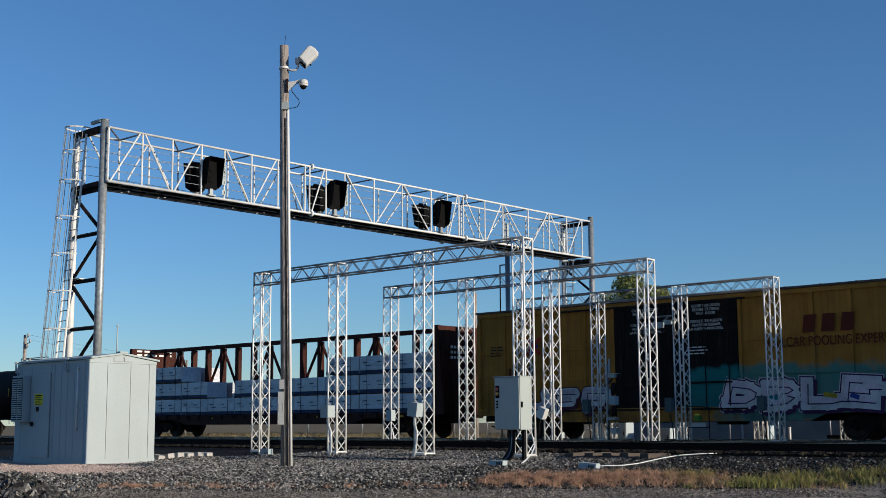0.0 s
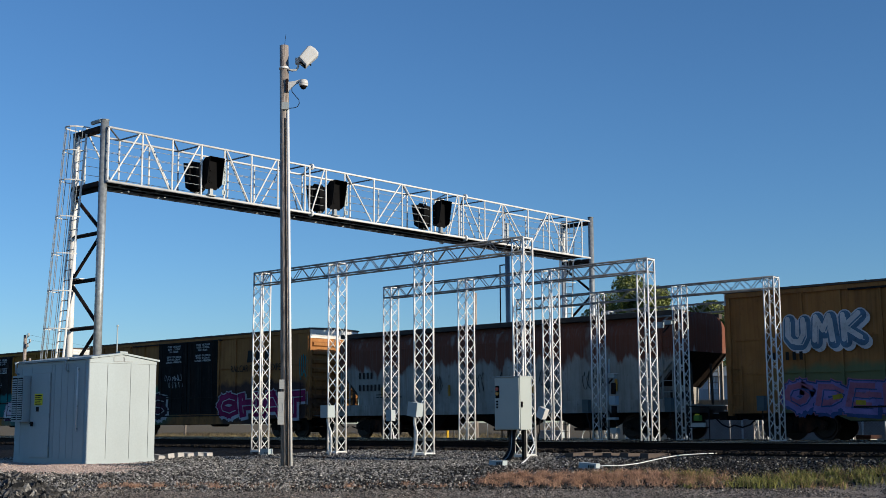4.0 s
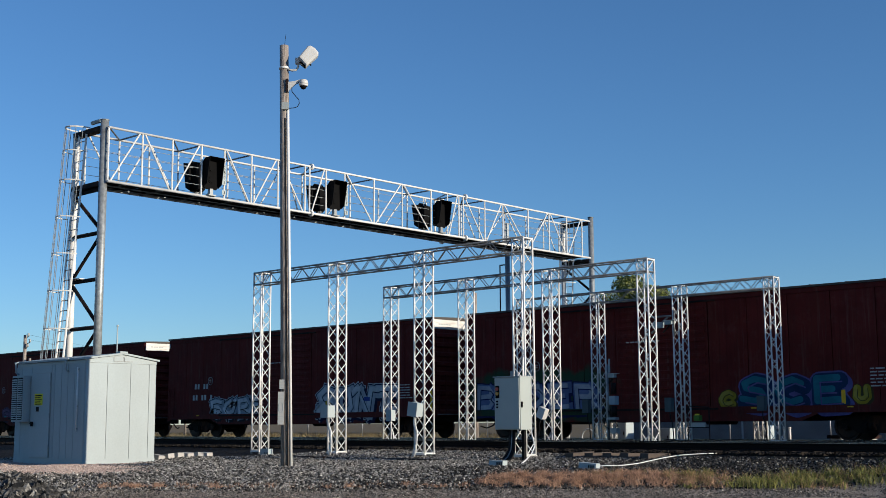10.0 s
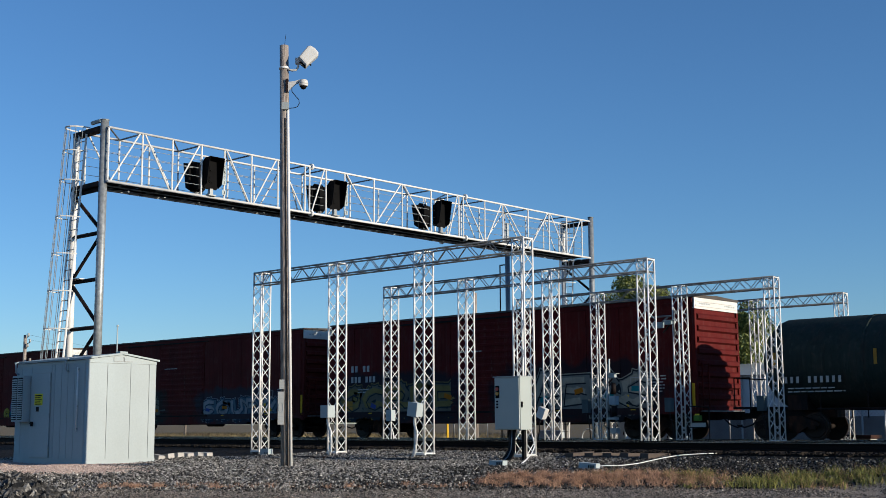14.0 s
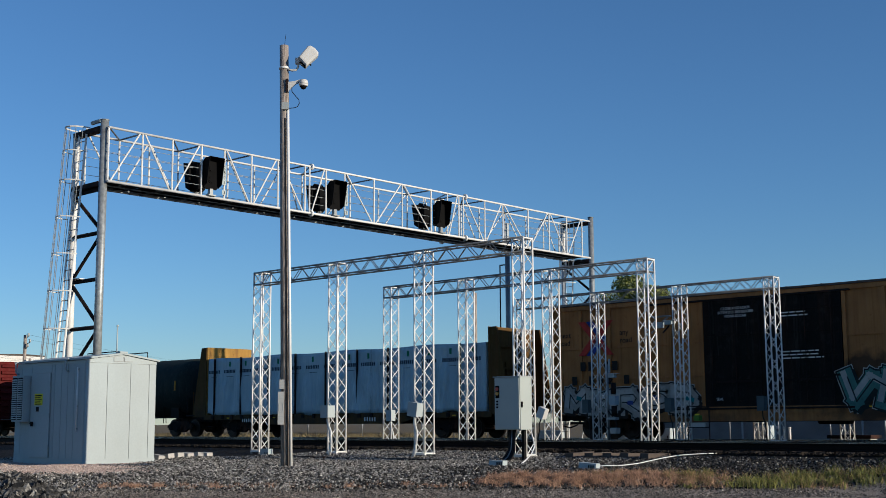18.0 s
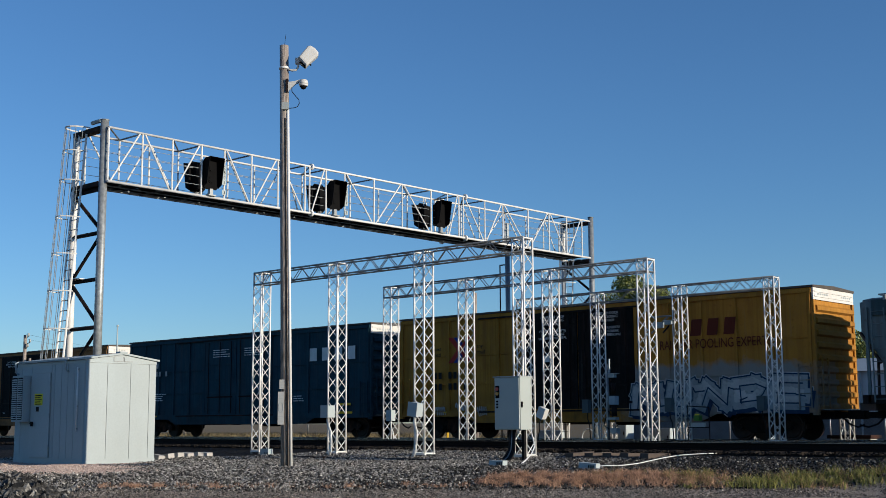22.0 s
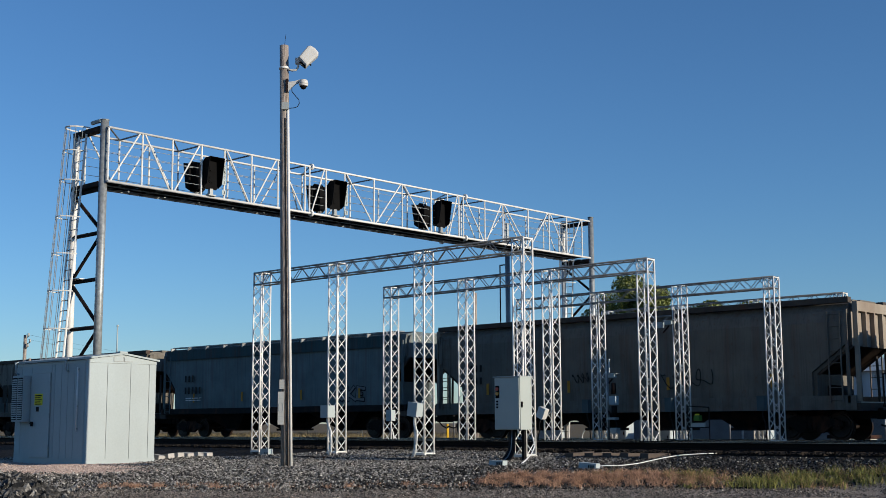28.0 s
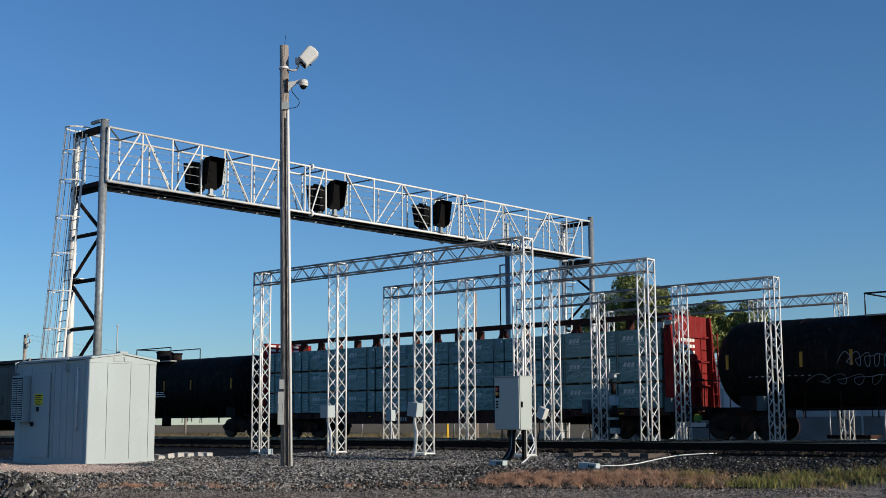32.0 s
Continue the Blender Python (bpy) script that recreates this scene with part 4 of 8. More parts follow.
# letter skeletons, 0.7 wide and 1 high
GLYPHS = {
    "A": (((0, 0), (0.28, 1), (0.42, 1), (0.7, 0)), ((0.14, 0.36), (0.56, 0.36))),
    "B": (((0.05, 0), (0.05, 1), (0.5, 0.95), (0.6, 0.75), (0.5, 0.55), (0.08, 0.52)), ((0.5, 0.52), (0.68, 0.3), (0.52, 0.03), (0.05, 0))),
    "C": (((0.66, 0.85), (0.4, 1), (0.1, 0.85), (0, 0.5), (0.1, 0.15), (0.4, 0), (0.66, 0.15)),),
    "D": (((0.05, 0), (0.05, 1), (0.45, 0.95), (0.68, 0.65), (0.68, 0.35), (0.45, 0.05), (0.05, 0)),),
    "E": (((0.65, 1), (0.05, 1), (0.05, 0), (0.65, 0)), ((0.05, 0.5), (0.5, 0.5))),
    "F": (((0.66, 1), (0.05, 1), (0.05, 0)), ((0.05, 0.52), (0.5, 0.52))),
    "H": (((0.05, 0), (0.05, 1)), ((0.65, 0), (0.65, 1)), ((0.05, 0.5), (0.65, 0.5))),
    "K": (((0.05, 0), (0.05, 1)), ((0.65, 1), (0.1, 0.5), (0.68, 0))),
    "L": (((0.05, 1), (0.05, 0), (0.65, 0)),),
    "M": (((0, 0), (0.08, 1), (0.35, 0.4), (0.62, 1), (0.7, 0)),),
    "N": (((0.03, 0), (0.05, 1), (0.62, 0), (0.66, 1)),),
    "O": (((0.35, 1), (0.08, 0.8), (0, 0.5), (0.08, 0.2), (0.35, 0), (0.62, 0.2), (0.7, 0.5), (0.62, 0.8), (0.35, 1)),),
    "R": (((0.05, 0), (0.05, 1), (0.5, 0.95), (0.62, 0.72), (0.5, 0.5), (0.08, 0.48)), ((0.25, 0.48), (0.68, 0))),
    "S": (((0.64, 0.88), (0.35, 1), (0.06, 0.8), (0.12, 0.58), (0.55, 0.44), (0.66, 0.22), (0.4, 0), (0.03, 0.12)),),
    "T": (((0, 1), (0.7, 1)), ((0.35, 1), (0.35, 0))),
    "U": (((0.05, 1), (0.03, 0.3), (0.2, 0.03), (0.5, 0.03), (0.67, 0.3), (0.65, 1)),),
    "V": (((0.0, 1), (0.35, 0), (0.7, 1)),),
    "!": (((0.35, 1), (0.33, 0.42)), ((0.34, 0.1), (0.35, 0.06))),
}


SPRAYS = {}
ACCENTS = ((0.42, 0.15, 0.012), (0.36, 0.27, 0.03), (0.03, 0.20, 0.22), (0.05, 0.07, 0.25))


def spray(col):
    if col in SPRAYS:
        return SPRAYS[col]
    n = Nodes("spray_paint", 0.6)
    n.b.inputs["Specular IOR Level"].default_value = 0.05
    c = n.mix(n.step(n.noise(1.7, 4.0), 0.3, 0.7), dim(col, 0.72), dim(col, 1.1))
    c = n.mix(n.math("MULTIPLY", n.step(n.noise(9.0, 5.0), 0.55, 0.75), 0.35), c, GRIME)
    SPRAYS[col] = n.colour(c)
    return SPRAYS[col]


def stroke(verts, faces, pts, r, y, square=False):
    """A flat stroke: a strip for each piece and, unless it is cut square, a disc at each bend, each a hair above the last."""
    for k, p in enumerate(pts):
        if not square:
            o = len(verts)
            verts += [(p[0] + r * math.cos(a), y - 0.0002 * k, p[1] + r * math.sin(a)) for a in (2 * math.pi * i / 14 for i in range(14))]
            faces.append(tuple(range(o, o + 14)))
        if k:
            b = pts[k - 1]
            l = math.hypot(p[0] - b[0], p[1] - b[1]) or 1
            cx, cz = (p[0] - b[0]) / l * r, (p[1] - b[1]) / l * r
            u, v = -cz, cx
            e = 0.92 if square else 0.0
            a, d = (b[0] - e * cx, b[1] - e * cz), (p[0] + e * cx, p[1] + e * cz)
            o = len(verts)
            yy = y - 0.0002 * k - 0.0001
            verts += [(a[0] + u, yy, a[1] + v), (a[0] - u, yy, a[1] - v), (d[0] - u, yy, d[1] - v), (d[0] + u, yy, d[1] + v)]
            faces.append((o, o + 1, o + 2, o + 3))


# how fat a letter's strokes are, how thick its outline, whether cut square, how far the letters are thrown about
LETTER_STYLES = {"block": (0.175, 1.22, True, 0.5), "bubble": (0.215, 1.20, False, 0.6), "thin": (0.10, 1.55, True, 0.9), "huge": (0.145, 1.17, False, 0.05), "wild": (0.20, 1.20, True, 1.3)}


def graffiti(c, tag, y, seed):
    """Fat sprayed letters: an outline with its drop shade, a fill and a paler upper edge."""
    x0, x1, z0, z1, fill, fill2, line, cloud, word, style = tag
    share, rim, square, throw = LETTER_STYLES[style]
    rng = random.Random(seed)
    count = len(word)
    pitch, h = (x1 - x0) / count, z1 - z0
    fat = min(share * pitch, 0.19 * h)
    for k, ch in enumerate(word):
        turn, dz = rng.uniform(-0.09, 0.09) * throw, rng.uniform(-0.05, 0.05) * h * throw
        hh = h * (1 - 0.08 * throw * rng.random()) - 2 * fat * rim
        ww = pitch * (1.0 + 0.05 * throw) - 1.5 * fat * rim
        lean = rng.uniform(-0.1, 0.14) * throw

        def place(p, ox=0.0, oz=0.0):
            u, w = (p[0] / 0.7 - 0.5) * ww, (p[1] - 0.5) * hh
            u += lean * w
            return (x0 + (k + 0.5) * pitch + u - turn * w + ox, (z0 + z1) / 2 + dz + w + turn * u + oz)
        strokes = [[(p[0] + rng.uniform(-0.04, 0.04) * throw, p[1] + rng.uniform(-0.04, 0.04) * throw) for p in st] for st in GLYPHS[ch]]
        if style == "wild":
            # a pointed tail swung off the letter, so that the forms lock into one another
            e = strokes[-1][-1]
            strokes.append([e, (e[0] + rng.uniform(-0.05, 0.25), min(1.0, max(0.0, e[1] + rng.uniform(-0.3, 0.3)))), (e[0] + rng.uniform(0.15, 0.4), min(1.0, max(0.0, e[1] + rng.uniform(-0.5, 0.5))))])
        letter = None
        layers = [("halo", fill2, fat * (rim + 0.13), 0, 0, -0.0025)] if style == "wild" else []
        layers += [("graffiti_letter", line, fat * rim, 0, 0, 0.0), ("drop_shade", line, fat * (rim - 0.08), fat * 0.45, -fat * 0.4, 0.0025), ("letter_fill", fill, fat, 0, 0, 0.005), ("letter_shine", fill2, fat * 0.40, -fat * 0.34, fat * 0.38, 0.0075)]
        if style == "wild" and rng.random() < 0.55:
            u, v = rng.uniform(0.1, 0.5), rng.uniform(0.15, 0.8)
            accent = [(u, v), (u + rng.uniform(0.08, 0.22), v + rng.uniform(-0.08, 0.08))]
            layers.append(("accent_patch", rng.choice(ACCENTS), fat * 0.34, 0, 0, 0.012))
        if style in ("wild", "bubble", "block"):
            layers.append(("inner_line", line, fat * 0.09, fat * 0.18, -fat * 0.12, 0.0095))
        for nm, col, r, ox, oz, lift in layers:
            verts, faces = [], []
            for i, st in enumerate([accent] if nm == "accent_patch" else strokes):
                stroke(verts, faces, [place(p, ox, oz) for p in st], r, y - lift - 0.0012 * i - (0.0003 if k % 2 else 0), square)
            me = bpy.data.meshes.new(nm)
            me.from_pydata(verts, [], faces)
            me.materials.append(spray(col))
            ob = part(nm, me, None, letter or c)
            letter = letter or ob


def tag_side(c, paint, y):
    for k, tag in enumerate(TAGS.get(paint.name, ())):
        graffiti(c, tag, y, int(MOVING[-1][1] * 10) + k)


DOOR_WORDS = ("CLOSE THIS DOOR", "BEFORE CLOSING", "MAIN DOOR", "", "CIERRE ESTA PUERTA", "ANTES DE CERRAR", "LA PUERTA PRINCIPAL")


def door_words(c, x, z=4.62, y=-1.592, words=DOOR_WORDS):
    for k, line in enumerate(words):
        if line:
            lettering(line, 0.135, Matrix.Translation((x, y, z - 0.135 * k)) @ pose(0, 0, 0, 90, 0, 0), STENCIL, c, "lettering", "CENTER")


def blocks(c, x, z, n, h, y=-1.62, material=None, gap=0.72, thick=0.004, skip=(), wide=0.34):
    """Plain bars in place of a car's marks and numbers."""
    for k in range(n):
        if k not in skip:
            x0 = x + k * h * gap
            boxes("marking_bar", material or FADED, c, (x0, x0 + h * wide, y - thick, y, z + h * 0.1, z + h * 0.9))


def fine_print(c, x, z, w, rows, y=-1.62, material=STENCIL, pitch=0.11, seed=1):
    """Lines of small stencilling that cannot be read, a bar for each word."""
    rng = random.Random(seed)
    for k in range(rows):
        x0, end = x, x + w * rng.uniform(0.7, 1.0)
        while x0 < end - 0.05:
            l = rng.uniform(0.12, 0.36)
            boxes("stencil_word", material, c, (x0, min(end, x0 + l), y - 0.004, y, z - k * pitch, z - k * pitch + pitch * 0.36))
            x0 += l + 0.05


def ladder(c, x, y, z0, z1, material, width=0.42, along="x"):
    lo = bmesh.new()
    n = max(2, int((z1 - z0) / 0.38))
    for k in range(n + 1):
        z = z0 + (z1 - z0) * k / n
        a, b = ((x - width / 2, y, z), (x + width / 2, y, z)) if along == "x" else ((x, y - width / 2, z), (x, y + width / 2, z))
        tube(lo, a, b, 0.014, 5)
    for s in (-1, 1):
        p = (x + s * width / 2, y) if along == "x" else (x, y + s * width / 2)
        box(lo, p[0] - 0.02, p[0] + 0.02, p[1] - 0.02, p[1] + 0.02, z0 - 0.1, z1 + 0.1)
    part("ladder", lo, material, c)


def end_sheet(c, s, half, z0, z1, paint, cap=True, ribs=9):
    """Corrugated end with a white top panel, for the excess-height cars."""
    x = s * half
    lo, hi = (x - 0.06, x) if s > 0 else (x, x + 0.06)
    boxes("end_wall", paint, c, (lo, hi, -1.46, 1.46, z0, z1 - 0.46))
    if cap:
        bm = bmesh.new()
        prism(bm, [(-1.52, z1 - 0.455), (1.52, z1 - 0.455), (1.52, z1 - 0.06), (-1.52, z1 - 0.06)], "x", x + 0.002 * s, x + 0.055 * s)
        for zr in (z1 - 0.36, z1 - 0.20):
            prism(bm, [(-1.46, zr), (1.46, zr), (1.46, zr + 0.05), (-1.46, zr + 0.05)], "x", x + 0.055 * s, x + 0.075 * s)
        w = part("white_end_panel", bm, CAP_WHITE, c, "white painted top panel with stencilled warning")
        for k in (-1.2, 0.55):
            d = [(x + 0.056 * s - (0.003 if s < 0 else 0), x + 0.056 * s + (0.003 if s > 0 else 0), k + 0.16 * i, k + 0.16 * i + 0.11, z1 - 0.29, z1 - 0.23) for i in range(5)]
            boxes("stencil_bar", GREY_PAINT, w, *d)
    pitch = (z1 - 0.5 - z0) / ribs
    for k in range(ribs):
        za = z0 + pitch * k + 0.05
        bm = bmesh.new()
        d = 0.11 * s
        prism(bm, [(x, za), (x + d, za + 0.06), (x + d, za + pitch * 0.45), (x, za + pitch * 0.62)], "y", -1.36, 1.44)
        part("end_rib", bm, paint, c)
    for y in (-1.47, 1.47):
        boxes("corner_post", paint, c, (min(x - 0.14 * s, x + 0.06 * s), max(x - 0.14 * s, x + 0.06 * s), y - 0.06, y + 0.06, z0 - 0.1, z1 - 0.46))


def boxcar(name, label, start, end, paint, door_paint, style="ribbed", door=(-2.6, 2.5), roof=None, z1=5.08, sill=0.80, cap=True):
    c, half = car(name, label, start, end)
    roof = roof or ROOF_STEEL
    z0 = 1.02
    boxes("body", paint, c, (-half + 0.06, half - 0.06, -1.50, 1.50, z0, z1 - 0.05))
    # roof: low gable with cross seams
    bm = bmesh.new()
    prism(bm, [(-1.58, z1 - 0.07), (1.58, z1 - 0.07), (1.58, z1), (0, z1 + 0.06), (-1.58, z1)], "x", -half - 0.08, half + 0.08)
    part("roof", bm, roof, c)
    seam = bmesh.new()
    prism(seam, [(-1.585, z1 - 0.03), (-1.585, z1 + 0.012), (0, z1 + 0.085), (1.585, z1 + 0.012), (1.585, z1 - 0.03)], "x", -0.03, 0.03)
    seam = data_of(seam, "roof_seam", roof)
    for k in range(1, 15):
        part("roof_seam", seam, None, c).location = (-half + 2 * half * k / 15, 0, 0)
    for s in (-1, 1):
        y = 1.5 * s
        def slab(a, b, z2, z3, d, nm="side_panel", mt=paint, **kw):
            return boxes(nm, mt, c, (a, b, min(y, y + d * s), max(y, y + d * s), z2, z3), **kw)
        slab(-half + 0.02, half - 0.02, z1 - 0.24, z1 - 0.10, 0.075, "top_rail")
        slab(-half + 0.02, half - 0.02, sill + 0.1, z0 + 0.12, 0.07, "side_sill")
        bm = bmesh.new()
        yy = y + 0.02 * s
        prism(bm, [(-half + 3.6, sill + 0.12), (-half + 4.3, sill - 0.16), (half - 4.3, sill - 0.16), (half - 3.6, sill + 0.12)], "y", min(yy, yy + 0.03 * s), max(yy, yy + 0.03 * s))
        part("fishbelly_sill", bm, paint, c)
        if style == "ribbed":
            xs = [-half + 0.1 + i * (door[0] + half - 0.15) / 5 for i in range(6)] + [door[1] + 0.08 + i * (half - door[1] - 0.2) / 5 for i in range(6)]
            for x in xs:
                slab(x - 0.06, x + 0.06, z0 + 0.1, z1 - 0.22, 0.075, "side_post")
            for zz in (2.2, 3.35):
                for a, b in ((-half + 0.2, door[0] - 0.1), (door[1] + 0.1, half - 0.2)):
                    slab(a, b, zz, zz + 0.06, 0.045, "belt_rail")
        elif style == "smooth":
            for a, b in ((-half + 0.1, door[0]), (door[1], half - 0.1)):
                n = 5
                for i in range(n):
                    slab(a + (b - a) * i / n + 0.012, a + (b - a) * (i + 1) / n - 0.012, z0 + 0.12, z1 - 0.25, 0.05)
        # doors
        dm = (door[0] + door[1]) / 2
        leaves = ((door[0], dm - 0.01), (dm + 0.01, door[1])) if style != "smooth" else ((door[0], door[1]),)
        for a, b in leaves:
            dr = slab(a + 0.02, b - 0.02, z0 + 0.08, z1 - 0.26, 0.062, "door", door_paint)
            if style == "smooth":
                for i in range(13):
                    zz = z0 + 0.2 + i * 0.275
                    boxes("door_corrugation", door_paint, dr, (a + 0.12, b - 0.12, min(y, y + 0.095 * s), max(y, y + 0.095 * s), zz, zz + 0.13), bevel=0.025)
            else:
                for i in range(5):
                    zz = z0 + 0.3 + i * 0.75
                    boxes("door_rib", door_paint, dr, (a + 0.06, b - 0.06, min(y, y + 0.085 * s), max(y, y + 0.085 * s), zz, zz + 0.07))
                for xx in (a + 0.35, (a + b) / 2, b - 0.35):
                    tubes("lock_rod", DARK_STEEL, dr, ((xx, y + 0.11 * s, z0 + 0.15), (xx, y + 0.11 * s, z1 - 0.35), 0.02))
                boxes("lock_bar", DARK_STEEL, dr, (a + 0.25, b - 0.25, min(y + 0.09 * s, y + 0.12 * s), max(y + 0.09 * s, y + 0.12 * s), 1.95, 2.02))
        for zz in (z0 + 0.02, z1 - 0.28):
            slab(door[0] - 2.4 if style != "smooth" else door[0] - 3.0, door[1] + 0.3, zz, zz + 0.06, 0.11, "door_track", DARK_STEEL)
        ladder(c, -half + 0.34, y + 0.10 * s, 1.1, 2.4, paint)
        ladder(c, half - 0.34, y + 0.10 * s, 1.1, 2.4, paint)
        for x in (-half + 2.6, -half + 6.0, half - 6.0, half - 2.6):
            slab(x - 0.1, x + 0.1, 1.06, 1.10, 0.076, "reflector", YELLOW)
    for s in (-1, 1):
        end_sheet(c, s, half, z0 - 0.1, z1 - 0.02, paint, cap)
        ladder(c, s * (half + 0.14), -1.05, 1.1, 2.6, paint, along="y")
        boxes("crossover_step", GALV_DARK, c, (min(s * half, s * (half + 0.32)), max(s * half, s * (half + 0.32)), -1.3, 1.3, 0.98, 1.02))
    tubes("brake_wheel", DARK_STEEL, c, ((-half - 0.26, 0.7, 3.2), (-half - 0.22, 0.7, 3.2), 0.28), n=16)
    boxes("center_sill", DARK_STEEL, c, (-half, half, -0.25, 0.25, 0.68, 1.0))
    tubes("air_reservoir", DARK_STEEL, c, ((1.2, -0.75, 0.72), (2.3, -0.75, 0.72), 0.2), n=12)
    tubes("brake_cylinder", DARK_STEEL, c, ((-1.6, -0.6, 0.74), (-0.9, -0.6, 0.74), 0.14), n=12)
    tubes("brake_rod", DARK_STEEL, c, ((-half + 3.2, -0.5, 0.62), (half - 3.2, -0.45, 0.66), 0.018))
    tag_side(c, paint, -1.579 if style == "ribbed" else -1.553)
    return c, half


def hopper(name, label, start, end, paint, style="smooth", z1=4.56, tall_end=False, bays=3, ribs=None, cut=0.65):
    c, half = car(name, label, start, end, inset=1.95)
    # height, half width and half length from the sill up to the roof
    if style == "ribbed":
        levels = [(1.28, 1.44, half - 2.05), (2.40, 1.46, half - 2.0), (3.50, 1.46, half - 0.52), (z1 - 0.36, 1.46, half - 0.5), (z1 - 0.1, 1.40, half - 0.5), (z1, 0.85, half - 0.55)]
    elif style == "fascia":
        levels = [(1.28, 1.44, half - 0.12 - cut), (2.45, 1.46, half - 0.1 - cut), (2.95, 1.46, half - 0.1 - 0.55 * cut), (3.45, 1.46, half - 0.1), (z1 - 0.36, 1.46, half - 0.1), (z1 - 0.1, 1.40, half - 0.1), (z1, 0.85, half - 0.2)]
    else:
        low = [(1.28, 1.46, half - 1.5), (2.15, 1.52, half - 1.47), (3.05, 1.54, half - 0.24)] if tall_end else [(1.28, 1.46, half - 1.3), (1.92, 1.50, half - 1.27), (3.13, 1.54, half - 0.08)]
        e = 0.2 if tall_end else 0.07
        levels = low + [(z1 - 0.75, 1.54, half - e), (z1 - 0.4, 1.46, half - e), (z1 - 0.16, 1.24, half - e - 0.02), (z1, 0.85, half - e - 0.04)]
    bm = bmesh.new()
    rings = [[bm.verts.new(p) for p in ((-l, -w, z), (l, -w, z), (l, w, z), (-l, w, z))] for z, w, l in levels]
    for a, b in zip(rings, rings[1:]):
        for i in range(4):
            bm.faces.new((a[i], a[(i + 1) % 4], b[(i + 1) % 4], b[i]))
    bm.faces.new(rings[0][::-1]), bm.faces.new(rings[-1])
    edges = [e for e in bm.edges if abs(e.verts[0].co.x - e.verts[1].co.x) < 2.5 and abs(e.verts[0].co.z - e.verts[1].co.z) > 0.05]
    bmesh.ops.bevel(bm, geom=edges, offset=0.12, segments=2, affect="EDGES")
    part("body", bm, paint, c)
    slopes = [(a, b) for a, b in zip(levels, levels[1:]) if b[2] - a[2] > 0.25]
    for e in (-1, 1):
        bm = bmesh.new()
        for (za, wa, la), (zb, wb, lb) in slopes:
            bm.faces.new([bm.verts.new((e * (l + 0.012), w, z)) for l, w, z in ((la, -wa + 0.1, za), (la, wa - 0.1, za), (lb, wb - 0.1, zb), (lb, -wb + 0.1, zb))][::e])
        bmesh.ops.solidify(bm, geom=bm.faces[:], thickness=0.01)
        # overlay sheet whose dark colour holds the neighbouring car's shadow
        part("end_slope_sheet", bm, SLOPE_SHADE, c, "sloping end sheet, slightly rusty, with shade painted in")
        for w in (-1.36, 1.36):
            (za, _, la), (zb, _, lb) = slopes[0][0], slopes[-1][1]
            tubes("slope_flange", HOPPER_END, c, ((e * (la + 0.04), w, za - 0.02), (e * (lb + 0.04), w, zb - 0.02), 0.05), n=4)
    for s in (-1, 1):
        y = 1.54 * s
        boxes("side_sill", DARK_STEEL if style == "fascia" else paint, c, (-half + 0.12, half - 0.12, min(y - 0.08 * s, y), max(y - 0.08 * s, y), 0.98 if style == "smooth" else 1.16, 1.44))
        if style == "ribbed":
            n = 16
            for k in range(n):
                x = -half + 2.6 + (2 * half - 5.2) * k / (n - 1)
                boxes("side_rib", ribs or paint, c, (x - 0.05, x + 0.05, min(1.45 * s, 1.55 * s), max(1.45 * s, 1.55 * s), 1.4, z1 - 0.38))
        if style == "fascia":
            boxes("top_fascia", ROOF_TEAL, c, (-half + 0.55, half - 0.55, min(1.45 * s, 1.56 * s), max(1.45 * s, 1.56 * s), z1 - 0.62, z1 - 0.12))
            for k in range(12):
                x = -half + 1.0 + (2 * half - 2) * k / 11
                boxes("fascia_bracket", GALV_DARK, c, (x - 0.04, x + 0.04, min(1.3 * s, 1.6 * s), max(1.3 * s, 1.6 * s), z1 - 0.16, z1 + 0.02))
        for e in (-1, 1):
            x = e * (half - 0.35)
            boxes("end_post", paint, c, (x - 0.045, x + 0.045, min(y - 0.09 * s, y), max(y - 0.09 * s, y), 1.2, z1 - 0.35))
            ladder(c, e * (half - 0.75), y + 0.04 * s, 1.3, z1 - 0.5, paint)
        if style != "fascia":
            inset = 0.6 if style == "ribbed" else 0.25
            # dark roof edge; the shade under the eaves is put into its colour
            boxes("roof_edge", HOPPER_END, c, (-half + inset, half - inset, min(1.26 * s, 1.50 * s), max(1.26 * s, 1.50 * s), z1 - 0.13, z1 + 0.05))
        for k in range(4):
            boxes("roof_walk", GALV_DARK, c, (-half + 0.7 + (2 * half - 1.4) * k / 4, -half + 0.7 + (2 * half - 1.4) * (k + 1) / 4 - 0.04, min(0.95 * s, 1.3 * s), max(0.95 * s, 1.3 * s), z1 + 0.03, z1 + 0.08))
        for x in (-half + 3.0, -2.2, 2.2, half - 3.0):
            boxes("reflector", FADED_YELLOW, c, (x - 0.06, x + 0.06, min(1.545 * s, 1.56 * s), max(1.545 * s, 1.56 * s), 1.75, 2.2))
    boxes("hatch_trough", paint, c, (-half + 0.8, half - 0.8, -0.35, 0.35, z1, z1 + 0.1), bevel=0.02)
    for e in (-1, 1):
        x = e * half
        boxes("end_sill", HOPPER_END, c, (min(x, x - 0.5 * e), max(x, x - 0.5 * e), -1.5, 1.5, 0.95, 1.2))
        boxes("end_platform", GALV_DARK, c, (min(x - 0.05 * e, x - 2.2 * e), max(x - 0.05 * e, x - 2.2 * e), -1.35, 1.35, 1.2, 1.24))
